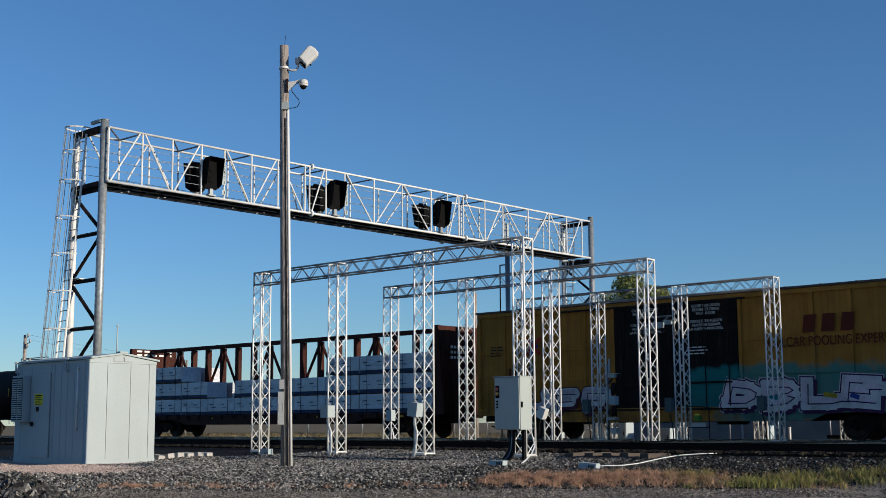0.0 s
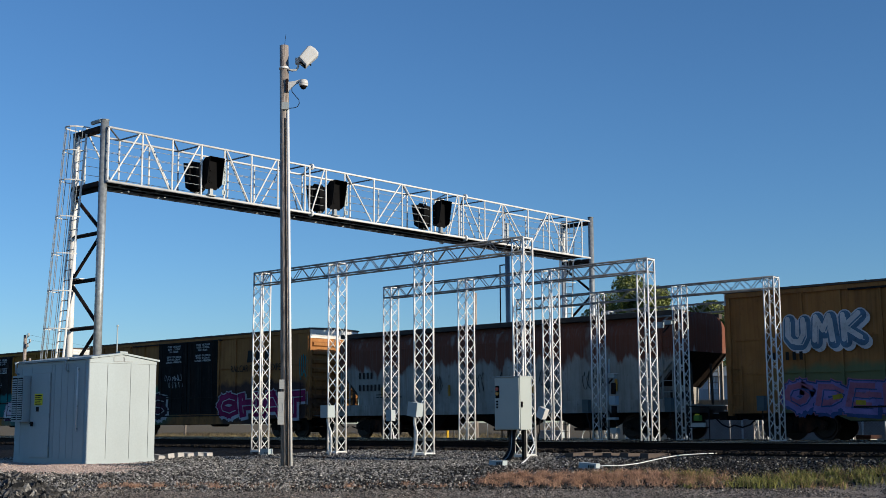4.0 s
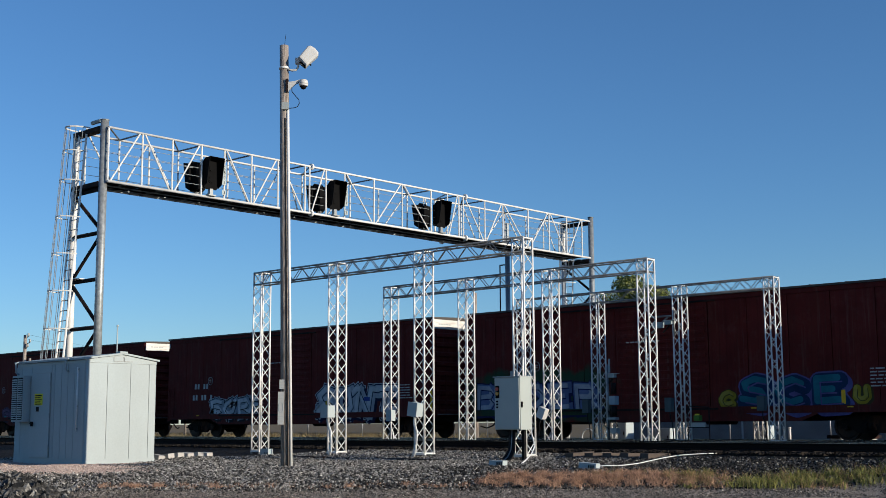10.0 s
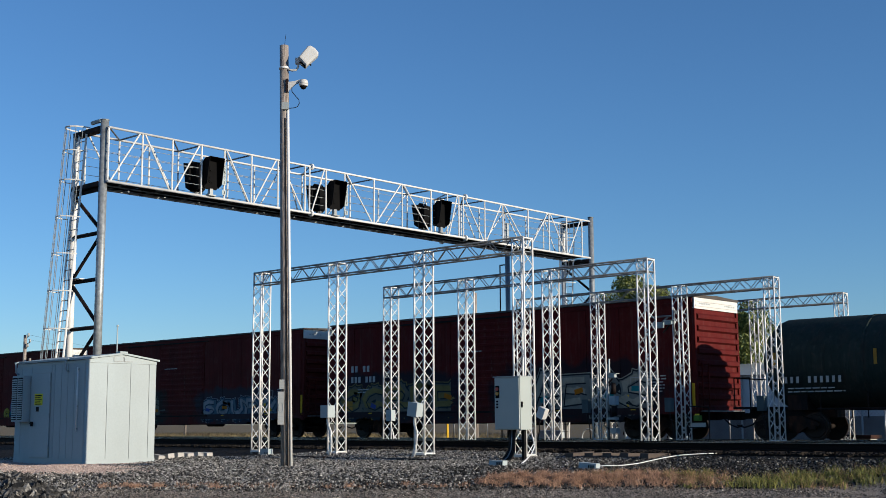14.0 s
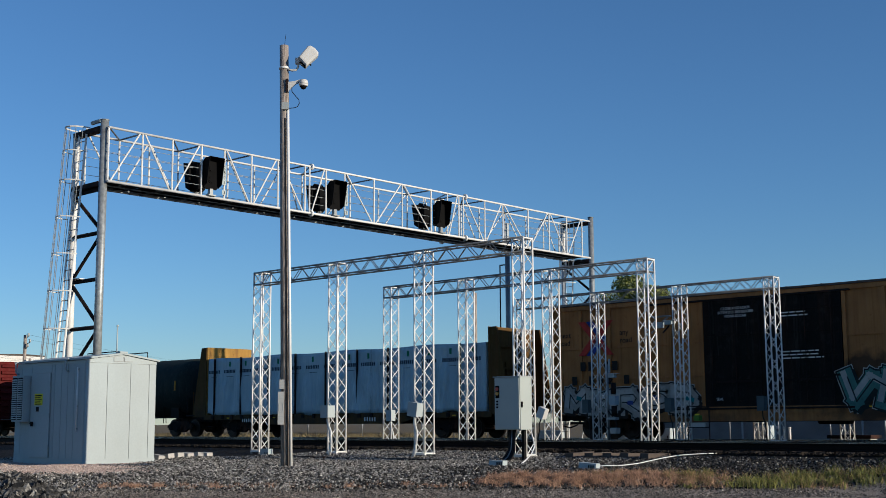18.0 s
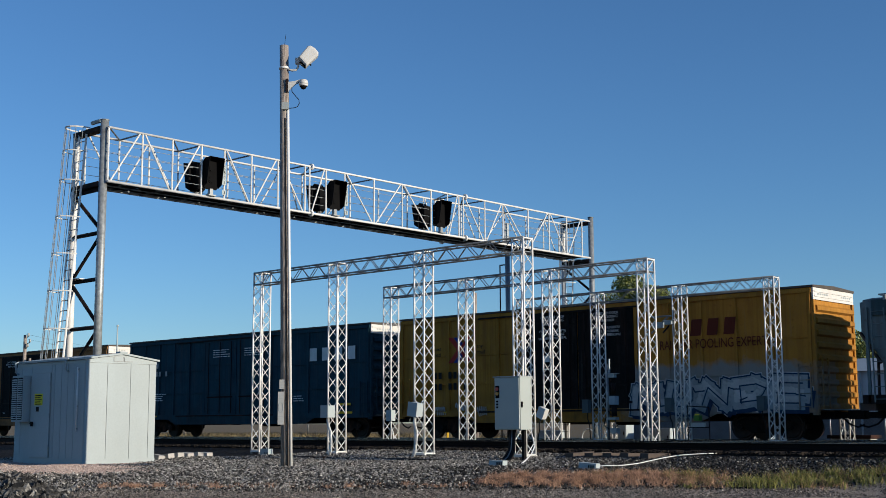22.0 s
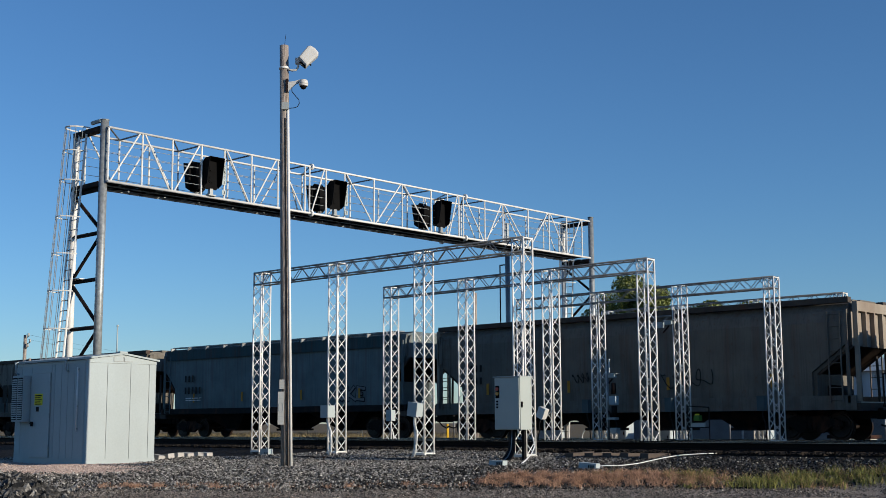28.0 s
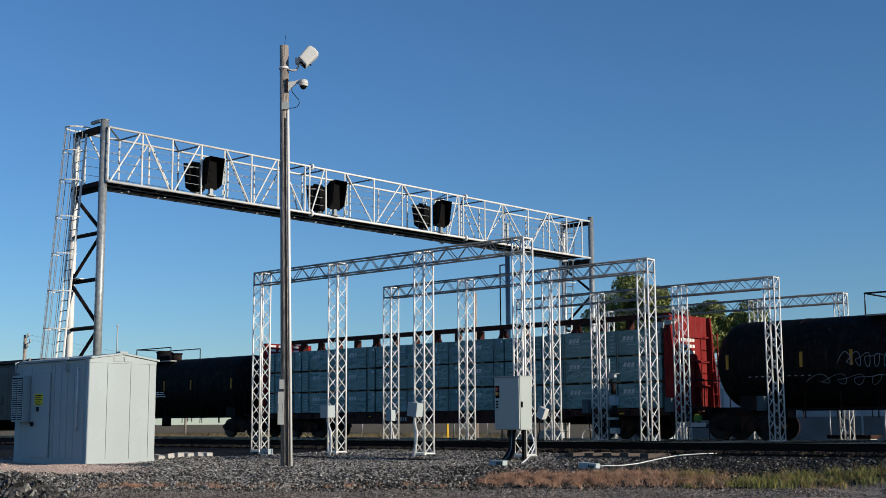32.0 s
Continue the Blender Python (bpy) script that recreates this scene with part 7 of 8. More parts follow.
# ------------------------------------------------------------------ small trackside things
def control_cabinet():
    c = thing("control_cabinet", "grey steel control cabinet with indicator lights on a post", "cabinet", m=pose(0, 0, 0))
    x0, x1, y0, y1, z0, z1 = -19.42, -18.62, 22.98, 23.42, 0.47, 1.73
    boxes("body", CABINET_PAINT, c, (x0, x1, y0, y1, z0, z1), bevel=0.012)
    boxes("door", CABINET_PAINT, c, (x0 + 0.02, x1 - 0.02, y0 - 0.03, y0 - 0.002, z0 + 0.02, z1 - 0.02), bevel=0.008)
    boxes("rain_lid", GREY_PAINT, c, (x0 - 0.02, x1 + 0.02, y0 - 0.05, y1 + 0.02, z1 + 0.002, z1 + 0.025))
    for k, (m, nm) in enumerate(((RED_LENS, "red_lamp"), (AMBER_LENS, "amber_lamp"))):
        tubes(nm, m, c, ((x0 + 0.11, y0 - 0.06, z1 - 0.28 - 0.11 * k), (x0 + 0.11, y0 - 0.028, z1 - 0.28 - 0.11 * k), 0.045), n=12)
    boxes("lamp_plate", BLACK_PAINT, c, (x0 + 0.05, x0 + 0.17, y0 - 0.036, y0 - 0.031, z1 - 0.5, z1 - 0.2))
    for k in range(3):
        tubes("push_button", BLACK_PAINT, c, ((x0 + 0.11, y0 - 0.06, z1 - 0.58 - 0.07 * k), (x0 + 0.11, y0 - 0.028, z1 - 0.58 - 0.07 * k), 0.022), n=10)
    boxes("latch", DARK_STEEL, c, (x1 - 0.001, x1 + 0.03, y0 + 0.02, y0 + 0.06, 1.0, 1.14))
    for x in (x0 + 0.2, x1 - 0.2):
        boxes("stand_leg", DARK_STEEL, c, (x - 0.04, x + 0.04, y1 - 0.12, y1 - 0.04, -0.35, z0))
    for k in range(6):
        bm = bmesh.new()
        x, e = -19.08 + 0.03 * k, 0.02 * (k - 3)
        path_tube(bm, [(x, 23.15, z0), (x, 23.13, 0.2), (x + e * 0.4, 23.10, -0.02), (x + e - 0.03, 23.02, -0.18), (x + e * 1.8 - 0.1, 22.9, -0.30), (x + e * 2.4 - 0.2, 22.78, -0.42)], 0.02, 8)
        part("cable", bm, GALV_DARK if k == 2 else BLACK_RUBBER, c)


def junction_box(x, y, z, w, h, d, material, label, tilt=0.0, pipes=2, drop=True):
    b = thing("junction_box", label, "junction box", "junction boxes on the masts", pose(x, y, z, 0, tilt, 0))
    boxes("body", material, b, (-w / 2, w / 2, -d / 2, d / 2, -h / 2, h / 2), bevel=0.015)
    boxes("lid", material, b, (-w / 2 - 0.008, w / 2 + 0.008, -d / 2 - 0.014, -d / 2 - 0.002, -h / 2 - 0.006, h / 2 + 0.006))
    if drop:
        g = -z - 0.22
        for k in range(pipes):
            bm = bmesh.new()
            o = (k - (pipes - 1) / 2) * 0.06
            path_tube(bm, [(o, 0, -h / 2), (o + 0.01, 0, -h / 2 - 0.2), (o + 0.07, 0.03, -h / 2 - 0.38), (o + 0.09, 0.04, g * 0.7), (o + 0.09, 0.03, g * 0.9), (o + 0.05, 0.0, g - 0.05)], 0.019, 8)
            part("conduit", bm, CONDUIT if material is WHITE_PAINT else BLACK_RUBBER, b)
    return b


def trackside():
    L = PITCH_L
    x1, x2, x3 = PORTALS[0][0], PORTALS[1][0], PORTALS[2][0]
    junction_box(x1 + L + 0.01, 23.45, 0.98, 0.29, 0.34, 0.27, WHITE_PAINT, "white junction box with conduits on a lattice mast")
    junction_box(x1 + 2 * L + 0.02, 23.45, 1.0, 0.32, 0.36, 0.24, WHITE_PAINT, "tilted white junction box with conduits on a lattice mast", 8)
    junction_box(x2 + 0.33, 29.1, 0.9, 0.22, 0.36, 0.2, WHITE_PAINT, "small white junction box on a lattice mast", 0, 1)
    junction_box(x2 + 2 * L - 0.1, 29.08, 0.92, 0.24, 0.32, 0.2, CAMERA_WHITE, "small white box tilted on a lattice mast", 24, 1)
    for k in (1, 2, 3):
        junction_box(x3 + k * L - 0.32, 35.75, 1.2, 0.24, 0.46, 0.2, DULL_BOX, "dull blue-grey equipment box on a lattice mast", 0, 1)
    for k in (1, 2):
        b = thing("inspection_camera", "pale inspection camera on a bracket beside the track", "camera", "inspection cameras", pose(x3 + k * L + (0.66 if k == 1 else -0.38), 35.8, 2.22 if k == 1 else 3.95))
        boxes("housing", WHITE_PAINT, b, (-0.05, 0.24, -0.07, 0.07, -0.04, 0.09), bevel=0.02)
        boxes("visor", CAMERA_WHITE, b, (-0.06, 0.34, -0.10, 0.10, 0.092, 0.108))
        tubes("bracket", DARK_STEEL, b, ((-0.2, 0.1, -0.3), (0.1, 0, -0.08), 0.03))
        tubes("standpipe", GALV_DARK, b, ((-0.12, 0.05, -2.3), (-0.12, 0.05, 0.45), 0.035) if k == 1 else ((0.24, 0.1, -0.45), (0.24, 0.1, 0.45), 0.03), n=8)
        if k == 1:
            boxes("lower_box", BLUE_STEEL, b, (0.0, 0.27, -0.1, 0.12, -0.98, -0.68), bevel=0.01)
            tubes("sensor_tube", DARK_STEEL, b, ((0.14, 0, -0.62), (0.14, 0, -0.22), 0.09), ((0.15, 0, -1.38), (0.15, 0, -1.02), 0.10), n=12)
            boxes("sensor_box", GREY_PAINT, b, (-0.08, 0.26, -0.1, 0.12, -1.5, -1.42), (0.02, 0.3, -0.12, 0.12, -1.98, -1.78), bevel=0.01)
            boxes("antenna_bar", WHITE_PAINT, b, (-0.04, 0.0, -0.03, 0.03, 0.14, 0.62))
            bm = bmesh.new()
            path_tube(bm, [(-0.1, 0, -1.2), (0.2, -0.05, -1.5), (0.3, -0.05, -1.7), (0.05, 0, -1.9), (-0.3, 0, -1.7), (-0.2, 0, -1.4)], 0.02, 6)
            part("cable_loop", bm, BLACK_RUBBER, b)
        else:
            boxes("lamp_box", WHITE_PAINT, b, (-0.5, -0.15, -0.1, 0.1, -0.14, 0.06), bevel=0.01)
            tubes("lamp_arm", GALV_DARK, b, ((-0.6, 0, -0.3), (0.1, 0, 0.25), 0.03), ((-0.6, 0, 0.25), (0.2, 0, 0.25), 0.03))
    g = thing("sensor_stand", "small steel frame with a green and yellow device", "equipment", m=pose(x3 + 2 * L + 0.75, 35.7, 0))
    tubes("frame", DARK_STEEL, g, ((-0.35, 0, -0.15), (-0.35, 0, 1.15), 0.02), ((0.45, 0, -0.15), (0.45, 0, 1.1), 0.02), ((-0.35, 0, 1.15), (0.45, 0, 1.1), 0.02), ((-0.35, 0, 0.45), (0.45, 0, 0.45), 0.02))
    boxes("device", mat("green_device", (0.10, 0.20, 0.04), 0.5), g, (-0.08, 0.14, -0.1, 0.1, 0.66, 0.84), bevel=0.03)
    boxes("device_cap", SIGN_YELLOW, g, (-0.05, 0.05, -0.06, 0.06, 0.842, 0.89))
    boxes("bracket", GREY_PAINT, g, (-0.2, 0.3, -0.05, 0.05, 0.46, 0.60))
    # ground clutter
    for x, y, w, h, tilt, lab in ((-17.25, 20.5, 0.34, 0.13, 0, "white concrete marker block in the ballast"), (-15.5, 21.4, 0.40, 0.14, 4, "white marker block with bars of lettering"), (-28.0, 22.9, 0.3, 0.2, 0, "small white box at a mast foot")):
        z = float(ground_height(np.array(x), np.array(y)))
        b = thing("marker_block", lab, "marker block", m=pose(x, y, z, 0, tilt, 12))
        boxes("block", WHITE_PAINT, b, (-w / 2, w / 2, -0.11, 0.11, -0.08, h), bevel=0.012)
        boxes("text_bar", INK, b, *[(w * 0.05 + 0.05 * k, w * 0.05 + 0.03 + 0.05 * k, -0.114, -0.111, 0.03, 0.10) for k in range(3)])
        tubes("post", GREY_PAINT, b, ((w / 2 - 0.05, 0, -0.2), (w / 2 - 0.05, 0, 0.02), 0.025))
    bm = bmesh.new()
    pts = [(-15.42, 21.5), (-15.3, 21.75), (-15.08, 22.0), (-15.08, 22.6), (-15.22, 23.3), (-15.24, 23.92), (-15.1, 24.4), (-14.8, 24.75), (-14.55, 25.0)]
    path_tube(bm, [(x, y, float(ground_height(np.array(x), np.array(y))) + 0.06) for x, y in pts], 0.011, 8)
    tagged(new("ground_conduit", data_of(bm, "ground_conduit", CONDUIT)), "white plastic conduit lying on the ballast", "conduit")
    bm = bmesh.new()
    path_tube(bm, [(-18.98, 23.62, 0.55), (-18.80, 23.58, 0.46), (-18.68, 23.5, 0.30), (-18.46, 23.3, 0.08), (-18.08, 22.7, -0.08), (-17.75, 22.1, -0.19), (-17.48, 21.6, -0.26), (-17.22, 21.2, -0.33)], 0.017, 8)
    tagged(new("ground_conduit", data_of(bm, "ground_conduit", CONDUIT)), "white conduit bending from a mast into the ballast", "conduit")
    for k in range(5):
        ob = tagged(new("spare_tie", data_of_box((-0.12, 0.12, -0.42, 0.42, 0.0, 0.16), PALE_WOOD)), "weathered wooden tie end standing out of the ballast", "railway tie", "spare ties")
        ob.matrix_basis = pose(-17.85 + 0.55 * k + random.uniform(-0.05, 0.05), 24.25, -0.235, random.uniform(-2, 2), random.uniform(-3, 3), random.uniform(-5, 5))
    d = thing("cable_duct", "dark pipe lying along the ballast shoulder", "pipe", m=pose(0, 22.6, -0.30))
    for k in range(4):
        x = -27.2 + 2.05 * k
        tubes("pipe_length", BLACK_RUBBER, d, ((x, 0.02 * (k % 2), 0.02), (x + 2.02, 0.0, 0.02), 0.042), n=10)
        tubes("coupling", DARK_STEEL, d, ((x + 1.96, 0, 0.02), (x + 2.08, 0, 0.02), 0.05), n=10)
    for k in range(6):
        x = -28.35 - 0.19 * k
        y = 19.45 + 0.46 * k
        z = float(ground_height(np.array(x), np.array(y)))
        ob = tagged(new("concrete_block", data_of_box((-0.17, 0.17, -0.1, 0.1, -0.04, 0.15), CONCRETE)), "pale concrete block lying on the ballast", "concrete block", "concrete blocks")
        ob.matrix_basis = pose(x, y, z, random.uniform(-6, 6), random.uniform(-8, 8), random.uniform(-25, 25))


def data_of_box(d, m):
    bm = bmesh.new()
    box(bm, *d, bevel=0.012)
    return data_of(bm, "block", m)


control_cabinet()
trackside()

# ------------------------------------------------------------------ beyond the tracks
def far_pole():
    p = thing("signal_mast", "dark slender steel mast behind the bridge", "mast", m=pose(-35.4, 42.9, -0.4))
    tubes("pole", GALV_DARK, p, ((0, 0, -0.3), (0, 0, 9.3), 0.11), n=12)
    tubes("side_pipe", DARK_STEEL, p, ((-0.45, 0, 0), (-0.45, 0, 8.2), 0.03), ((-0.45, 0, 8.2), (0, 0, 8.2), 0.03))
    boxes("lamp", GREY_PAINT, p, (-0.10, 0.06, -0.08, 0.08, 9.2, 10.12), bevel=0.02)


def utility_pole(x, y, h, arms, label, r=0.14):
    z = float(ground_height(np.array(x), np.array(y)))
    p = thing("utility_pole", label, "utility pole", "utility poles", pose(x, y, z))
    bm = bmesh.new()
    tube(bm, (0, 0, -0.4), (0, 0, h), r, 12, r * 0.75)
    part("pole", bm, POLE_WOOD, p)
    for a in range(arms):
        boxes("crossarm", POLE_WOOD, p, (-0.9, 0.9, -0.06, 0.06, h - 0.35 - 0.5 * a, h - 0.23 - 0.5 * a))
        for k in (-0.8, -0.3, 0.3, 0.8):
            tubes("insulator", GREY_PAINT, p, ((k, 0, h - 0.23 - 0.5 * a), (k, 0, h - 0.08 - 0.5 * a), 0.035), n=8)
    return p


def pole_fittings(p, h):
    for x, z in ((0.35, -0.1), (0.55, -0.45), (0.3, -0.7)):
        tubes("insulator", GREY_PAINT, p, ((x, 0, h + z), (x, 0, h + z + 0.18), 0.06), n=8)
        tubes("bracket", DARK_STEEL, p, ((0.05, 0, h + z - 0.1), (x, 0, h + z), 0.02))
    tubes("side_post", POLE_WOOD, p, ((0.42, 0.1, -0.4), (0.42, 0.1, h - 1.35), 0.07), n=8)
    tubes("transformer_can", GREY_PAINT, p, ((0.68, 0.05, h - 2.3), (0.68, 0.05, h - 1.62), 0.17), n=14)
    tubes("can_lid", GREY_PAINT, p, ((0.68, 0.05, h - 1.62), (0.68, 0.05, h - 1.55), 0.15), n=14)


def tree(x, y, h, spread_r, seed, label, leaves=5200):
    z = float(ground_height(np.array(x), np.array(y)))
    t = thing("tree", label, "tree", "trees beyond the tracks", pose(x, y, z))
    rng = np.random.default_rng(seed)
    bm = bmesh.new()
    tube(bm, (0, 0, -0.3), (0.1, 0.05, h * 0.35), 0.28, 10, 0.2)
    tips = []
    for k in range(9):
        a = 2 * math.pi * k / 9 + rng.uniform(-0.3, 0.3)
        r = spread_r * rng.uniform(0.35, 0.75)
        zz = h * rng.uniform(0.5, 0.85)
        p = Vector((0.1, 0.05, h * rng.uniform(0.2, 0.35)))
        q = Vector((r * math.cos(a), r * math.sin(a), zz))
        tube(bm, p, p.lerp(q, 0.55) + Vector((0, 0, 0.3)), 0.13, 7, 0.07)
        tube(bm, p.lerp(q, 0.55) + Vector((0, 0, 0.3)), q, 0.07, 6, 0.02)
        tips.append(q)
    part("trunk", bm, BARK, t)
    cen = [np.array(q) + rng.normal(0, 0.5, 3) for q in tips for _ in range(4)] + [np.array((0, 0, h * 0.88)) + rng.normal(0, 0.6, 3) for _ in range(6)]
    cen = np.array(cen)
    k = leaves
    which = rng.integers(0, len(cen), k)
    d = rng.normal(size=(k, 3))
    d /= np.linalg.norm(d, axis=1)[:, None]
    pos = cen[which] + d * (rng.uniform(0.35, 1.0, k) ** 0.5)[:, None] * rng.uniform(0.6, 1.1, len(cen))[which][:, None]
    pos[:, 2] = np.minimum(pos[:, 2], h)
    s = rng.uniform(0.06, 0.13, k)
    u = rng.normal(size=(k, 3))
    u /= np.linalg.norm(u, axis=1)[:, None]
    w = np.cross(u, rng.normal(size=(k, 3)))
    w /= np.linalg.norm(w, axis=1)[:, None]
    v = np.stack([pos - u * s[:, None], pos + w * s[:, None] * 0.5, pos + u * s[:, None], pos - w * s[:, None] * 0.5], 1)
    me = bpy.data.meshes.new("crown")
    me.from_pydata(v.reshape(-1, 3).tolist(), [], [(4 * i, 4 * i + 1, 4 * i + 2, 4 * i + 3) for i in range(k)])
    me.materials.append(LEAF)
    part("crown", me, None, t)


def far_building():
    b = thing("low_building", "long low white metal building with a shallow roof", "building", m=pose(0, 0, 0))
    BASE = mat("dark_foot_band", (0.19, 0.185, 0.175), 0.85, 0.0, 0.35, 0.8, 12.0, 0.2, GRIME, 0.5)
    WALL = mat("white_metal_siding", (0.56, 0.56, 0.55), 0.55, 0.0, 0.1, 0.6, 12.0, 0.05)
    x0, x1, y0, y1, z0, z1 = -41.0, -8.0, 60.0, 70.0, -0.5, 3.1
    boxes("wall", WALL, b, (x0, x1, y0, y1, z0, z1))
    # added band that dims the wall foot in place of low clutter before it
    boxes("base_wall", BASE, b, (x0, x1, y0 - 0.1, y0 - 0.062, z0, 0.85), label="dark band added along the foot of the wall")
    bm = bmesh.new()
    prism(bm, [(y0 - 0.3, z1), (y1 + 0.3, z1), ((y0 + y1) / 2, z1 + 0.9)], "x", x0 - 0.3, x1 + 0.3)
    part("roof", bm, GREY_PAINT, b)
    for k in range(40):
        x = x0 + 0.4 + 0.82 * k
        boxes("siding_rib", WALL, b, (x, x + 0.06, y0 - 0.04, y0 - 0.002, z0 + 0.1, z1 - 0.05))
    for x in (-37, -30, -22, -14):
        boxes("roller_door", GREY_PAINT, b, (x, x + 2.6, y0 - 0.06, y0 - 0.042, z0 + 0.05, 2.4))
    tubes("downpipe", GREY_PAINT, b, ((-33.2, y0 - 0.12, z0), (-33.2, y0 - 0.12, z1), 0.06), ((-26.5, y0 - 0.12, z0), (-26.5, y0 - 0.12, z1), 0.06))


def fence():
    f = thing("chain_link_fence", "grey chain-link fence with steel posts beyond the tracks", "fence", m=pose(0, 0, 0))
    y, z0, z1 = 52.0, -0.4, 1.3
    for k in range(22):
        x = -62 + 2.5 * k
        tubes("post", GALV_DARK, f, ((x, y, z0 - 0.2), (x, y, z1), 0.035), n=8)
    for z in (z0 + 0.1, z1 - 0.03):
        tubes("rail", GALV_DARK, f, ((-62, y, z), (-9.5, y, z), 0.022))
    bm = bmesh.new()
    s = 0.16
    n = int(52.5 / s)
    for k in range(n):
        x = -62 + k * s
        for sg in (1, -1):
            xa, xb = (x, x + (z1 - z0)) if sg > 0 else (x + (z1 - z0), x)
            if max(xa, xb) < -9.5:
                a, b = Vector((xa, y, z0)), Vector((xb, y, z1))
                vs = [bm.verts.new(p) for p in (a + Vector((-0.006, 0, 0)), a + Vector((0.006, 0, 0)), b + Vector((0.006, 0, 0)), b + Vector((-0.006, 0, 0)))]
                bm.faces.new(vs)
    part("mesh", bm, GALV_DARK, f, "chain-link wire mesh")


def wires():
    """Two slack service wires from the utility pole to another beyond the train."""
    w = thing("overhead_wires", "thin dark overhead wires slung from the utility pole", "wires")
    for k, (za, zb) in enumerate(((5.8, 6.75), (5.5, 6.3))):
        a, b = Vector((-64.9 + 0.2 * k, 35.4, za)), Vector((-100.5, 72.0, zb))
        pts = [a.lerp(b, i / 10) - Vector((0, 0, 0.12 * (1 - (i / 5 - 1) ** 2))) for i in range(11)]
        bm = bmesh.new()
        path_tube(bm, pts, 0.006, 4)
        part("wire", bm, BLACK_RUBBER, w)


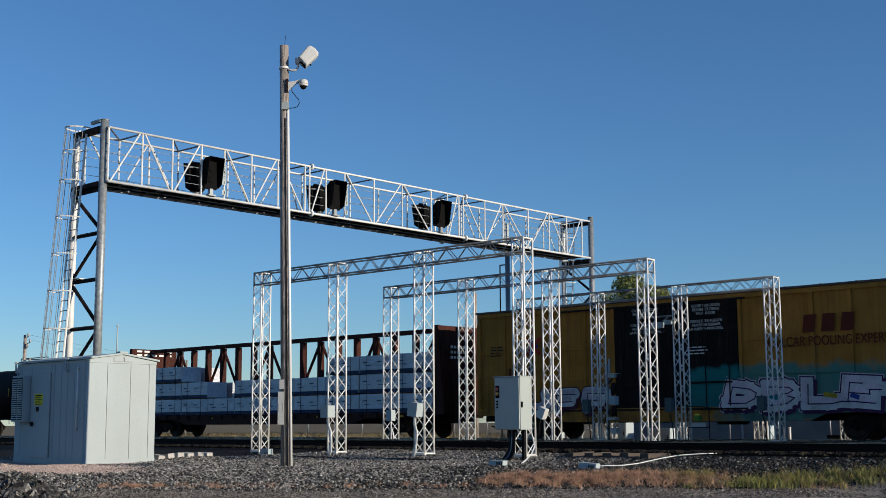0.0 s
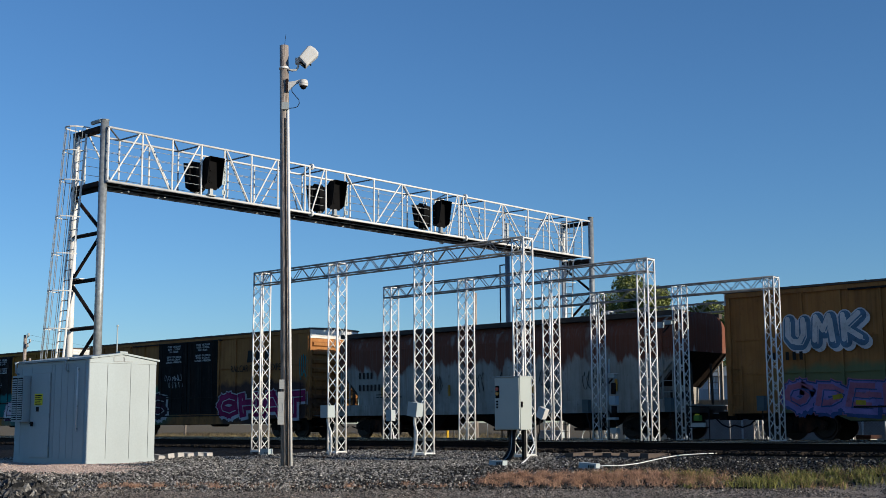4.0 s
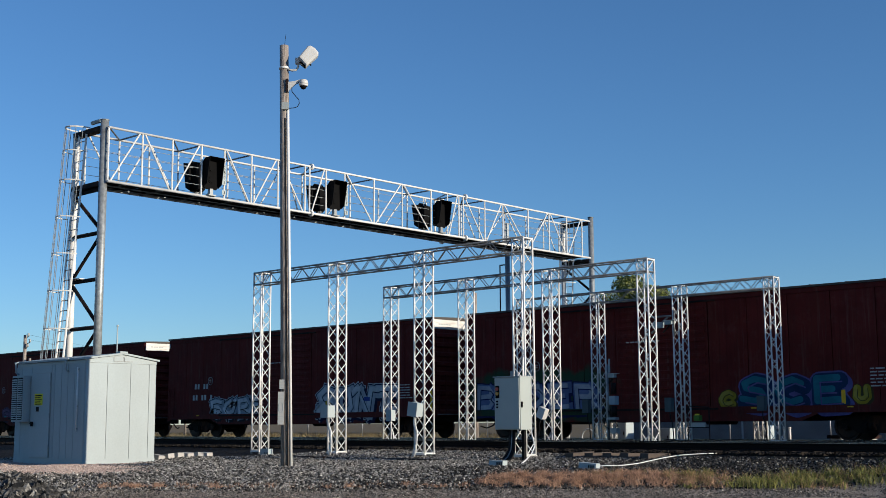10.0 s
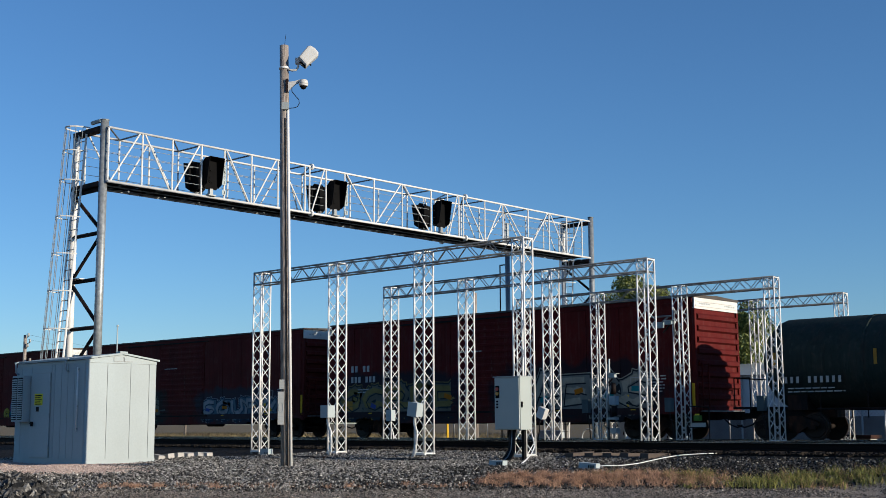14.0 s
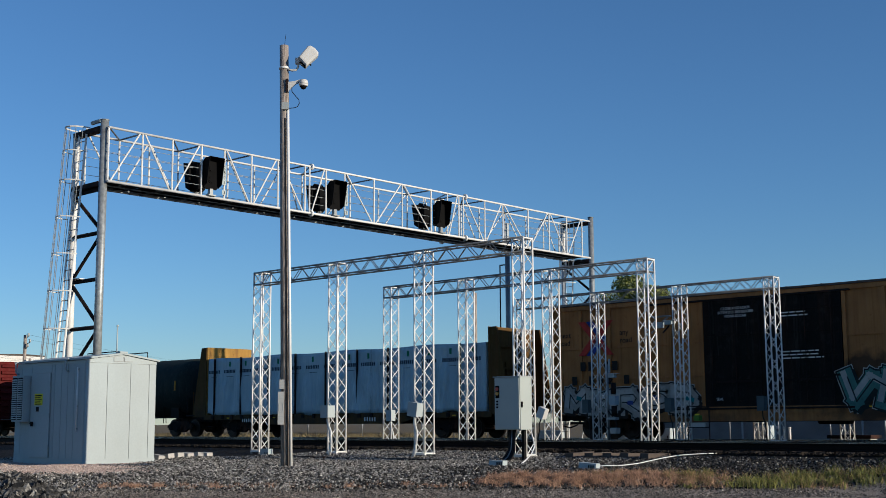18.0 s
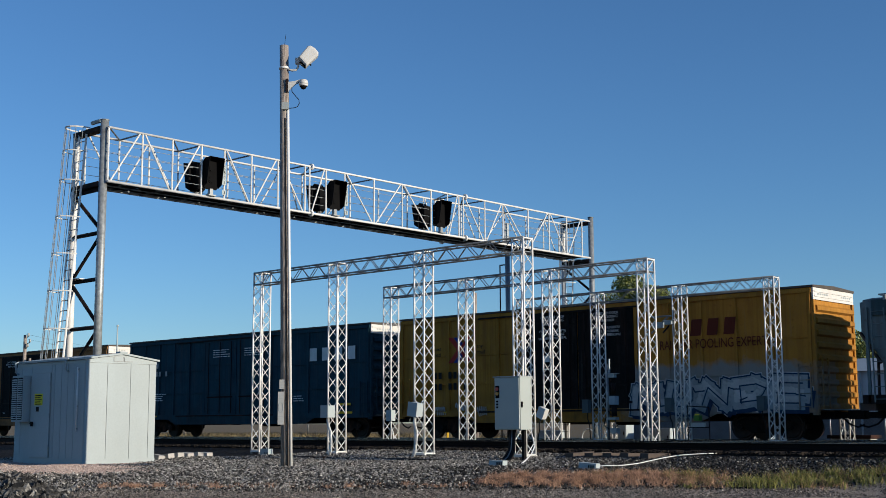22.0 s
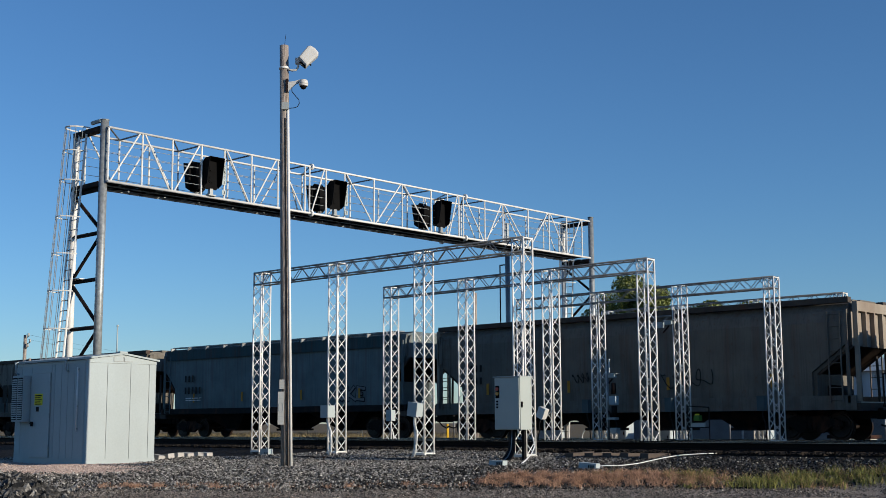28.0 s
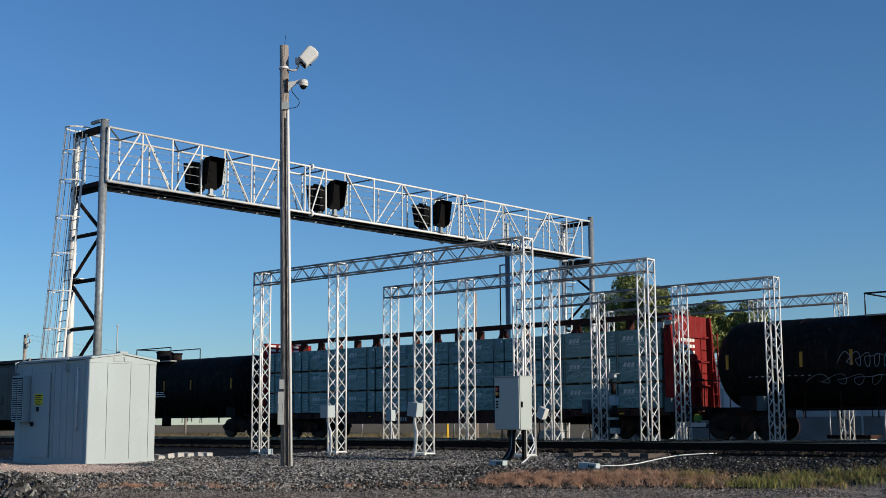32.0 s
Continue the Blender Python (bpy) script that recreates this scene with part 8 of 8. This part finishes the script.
def far_clutter():
    """Pale cabinets and a low skid that show beneath the cars."""
    for x, y, w, h, lab in ((-31.4, 46.0, 0.7, 1.1, "pale utility cabinet beyond the tracks"), (-29.6, 46.4, 1.1, 0.8, "low white utility cabinet beyond the tracks"), (-24.6, 46.2, 0.6, 0.9, "pale utility cabinet beyond the tracks"), (-36.2, 47.2, 1.4, 0.7, "low white utility cabinet beyond the tracks")):
        z = float(ground_height(np.array(x), np.array(y)))
        c = thing("utility_cabinet", lab, "cabinet", "utility cabinets", pose(x, y, z))
        boxes("body", WHITE_PAINT, c, (-w / 2, w / 2, -0.3, 0.3, 0.05, h), bevel=0.02)
        boxes("plinth", CONCRETE, c, (-w / 2 - 0.05, w / 2 + 0.05, -0.35, 0.35, -0.1, 0.05))
        boxes("door", WHITE_PAINT, c, (-w / 2 + 0.04, w / 2 - 0.04, -0.32, -0.302, 0.1, h - 0.06))
        boxes("door_handle", DARK_STEEL, c, (w / 2 - 0.14, w / 2 - 0.1, -0.345, -0.32, h * 0.45, h * 0.6))
    for x in (-30.95, -27.45, -22.8):
        z = float(ground_height(np.array(x), np.array(44.6)))
        p = thing("vent_pipe_stand", "pair of white vent pipes on a small stand beyond the tracks", "vent pipes", "vent pipe stands", pose(x, 44.6, z))
        boxes("base", CONCRETE, p, (-0.25, 0.25, -0.15, 0.15, -0.1, 0.12), bevel=0.01)
        for k in (-0.11, 0.11):
            tubes("pipe", CONDUIT, p, ((k, 0, 0.1), (k, 0, 0.78), 0.05), n=10)
            tubes("pipe_cap", CONDUIT, p, ((k, 0, 0.78), (k, 0, 0.84), 0.065), n=10)
    x = -32.3
    z = float(ground_height(np.array(x), np.array(44.6)))
    p = thing("conduit_hoop", "white conduit bent into a hoop beside a small box", "conduit", m=pose(x, 44.6, z))
    bm = bmesh.new()
    path_tube(bm, [(0.34 * math.cos(a), 0, 0.42 + 0.36 * math.sin(a)) for a in (math.pi * (0.25 + 1.5 * i / 16) for i in range(17))], 0.025, 8)
    part("hoop", bm, CONDUIT, p)
    boxes("box", WHITE_PAINT, p, (0.25, 0.5, -0.1, 0.1, 0.12, 0.5), bevel=0.01)
    boxes("post", DARK_STEEL, p, (0.33, 0.41, -0.03, 0.03, -0.1, 0.118))
    z = float(ground_height(np.array(-19.9), np.array(44.2)))
    k = thing("equipment_skid", "dark flat steel skid standing on pale blocks", "equipment", m=pose(-19.9, 44.2, z))
    boxes("deck", DARK_STEEL, k, (-0.85, 0.85, -0.5, 0.5, 0.42, 0.55), bevel=0.015)
    for x in (-0.6, 0.1, 0.6):
        boxes("support_block", CONCRETE, k, (x - 0.14, x + 0.14, -0.3, 0.3, -0.05, 0.42))


far_pole()
far_clutter()
wires()
utility_pole(-100.5, 72.0, 7.35, 0, "far wooden utility pole seen over the train", 0.11)
pole_fittings(utility_pole(-65.0, 35.4, 5.9, 0, "weathered utility pole with small fittings", 0.125), 5.9)
utility_pole(-39.3, 45.1, 7.4, 0, "pale wooden utility pole beyond the tracks", 0.11)
tree(-41.7, 63.0, 9.9, 4.3, 3, "green leafy tree beyond the tracks", 52000)
tree(-38.6, 66.0, 8.3, 4.6, 4, "dark green tree beside the low building", 48000)
tree(-33.8, 73.5, 7.0, 3.2, 6, "dark green tree behind the low building", 20000)
far_building()
fence()
yp = thing("marker_post", "yellow marker post in the dry grass", "post", m=pose(-44.3, 48.5, -0.4))
tubes("post", YELLOW, yp, ((0, 0, -0.2), (0, 0, 1.0), 0.06), n=10)
tubes("cap", GREY_PAINT, yp, ((0, 0, 1.0), (0, 0, 1.04), 0.065), n=10)
build_stones()
build_weeds()


# ------------------------------------------------------------------ what moves
def motions():
    y, top = TRACKS[2]
    for ob, at, length, sets in MOVING:
        walk(ob, [(t, pose(at - SPEED * t, y, top)) for t in (0, 8, 16, 24, 32)])
        # wheels roll while the car is anywhere near the view, one row each thirtieth of a second
        t0 = max(0, int(((at - length / 2) - (-12)) / SPEED * FPS))
        t1 = min(32 * FPS, int(((at + length / 2) - (-75)) / SPEED * FPS))
        for w in sets:
            x = w.location.x
            rows = [(0, 0.0)] if t0 > 0 else []
            rows += [(f / FPS, (f - t0) / FPS * SPEED / WHEEL_R) for f in range(t0, t1 + 1)]
            if t1 < 32 * FPS:
                rows.append((32, (t1 - t0) / FPS * SPEED / WHEEL_R))
            walk(w, [(t, Matrix.Translation((x, 0, WHEEL_R)) @ Matrix.Rotation(-a, 4, "Y")) for t, a in rows])


motions()
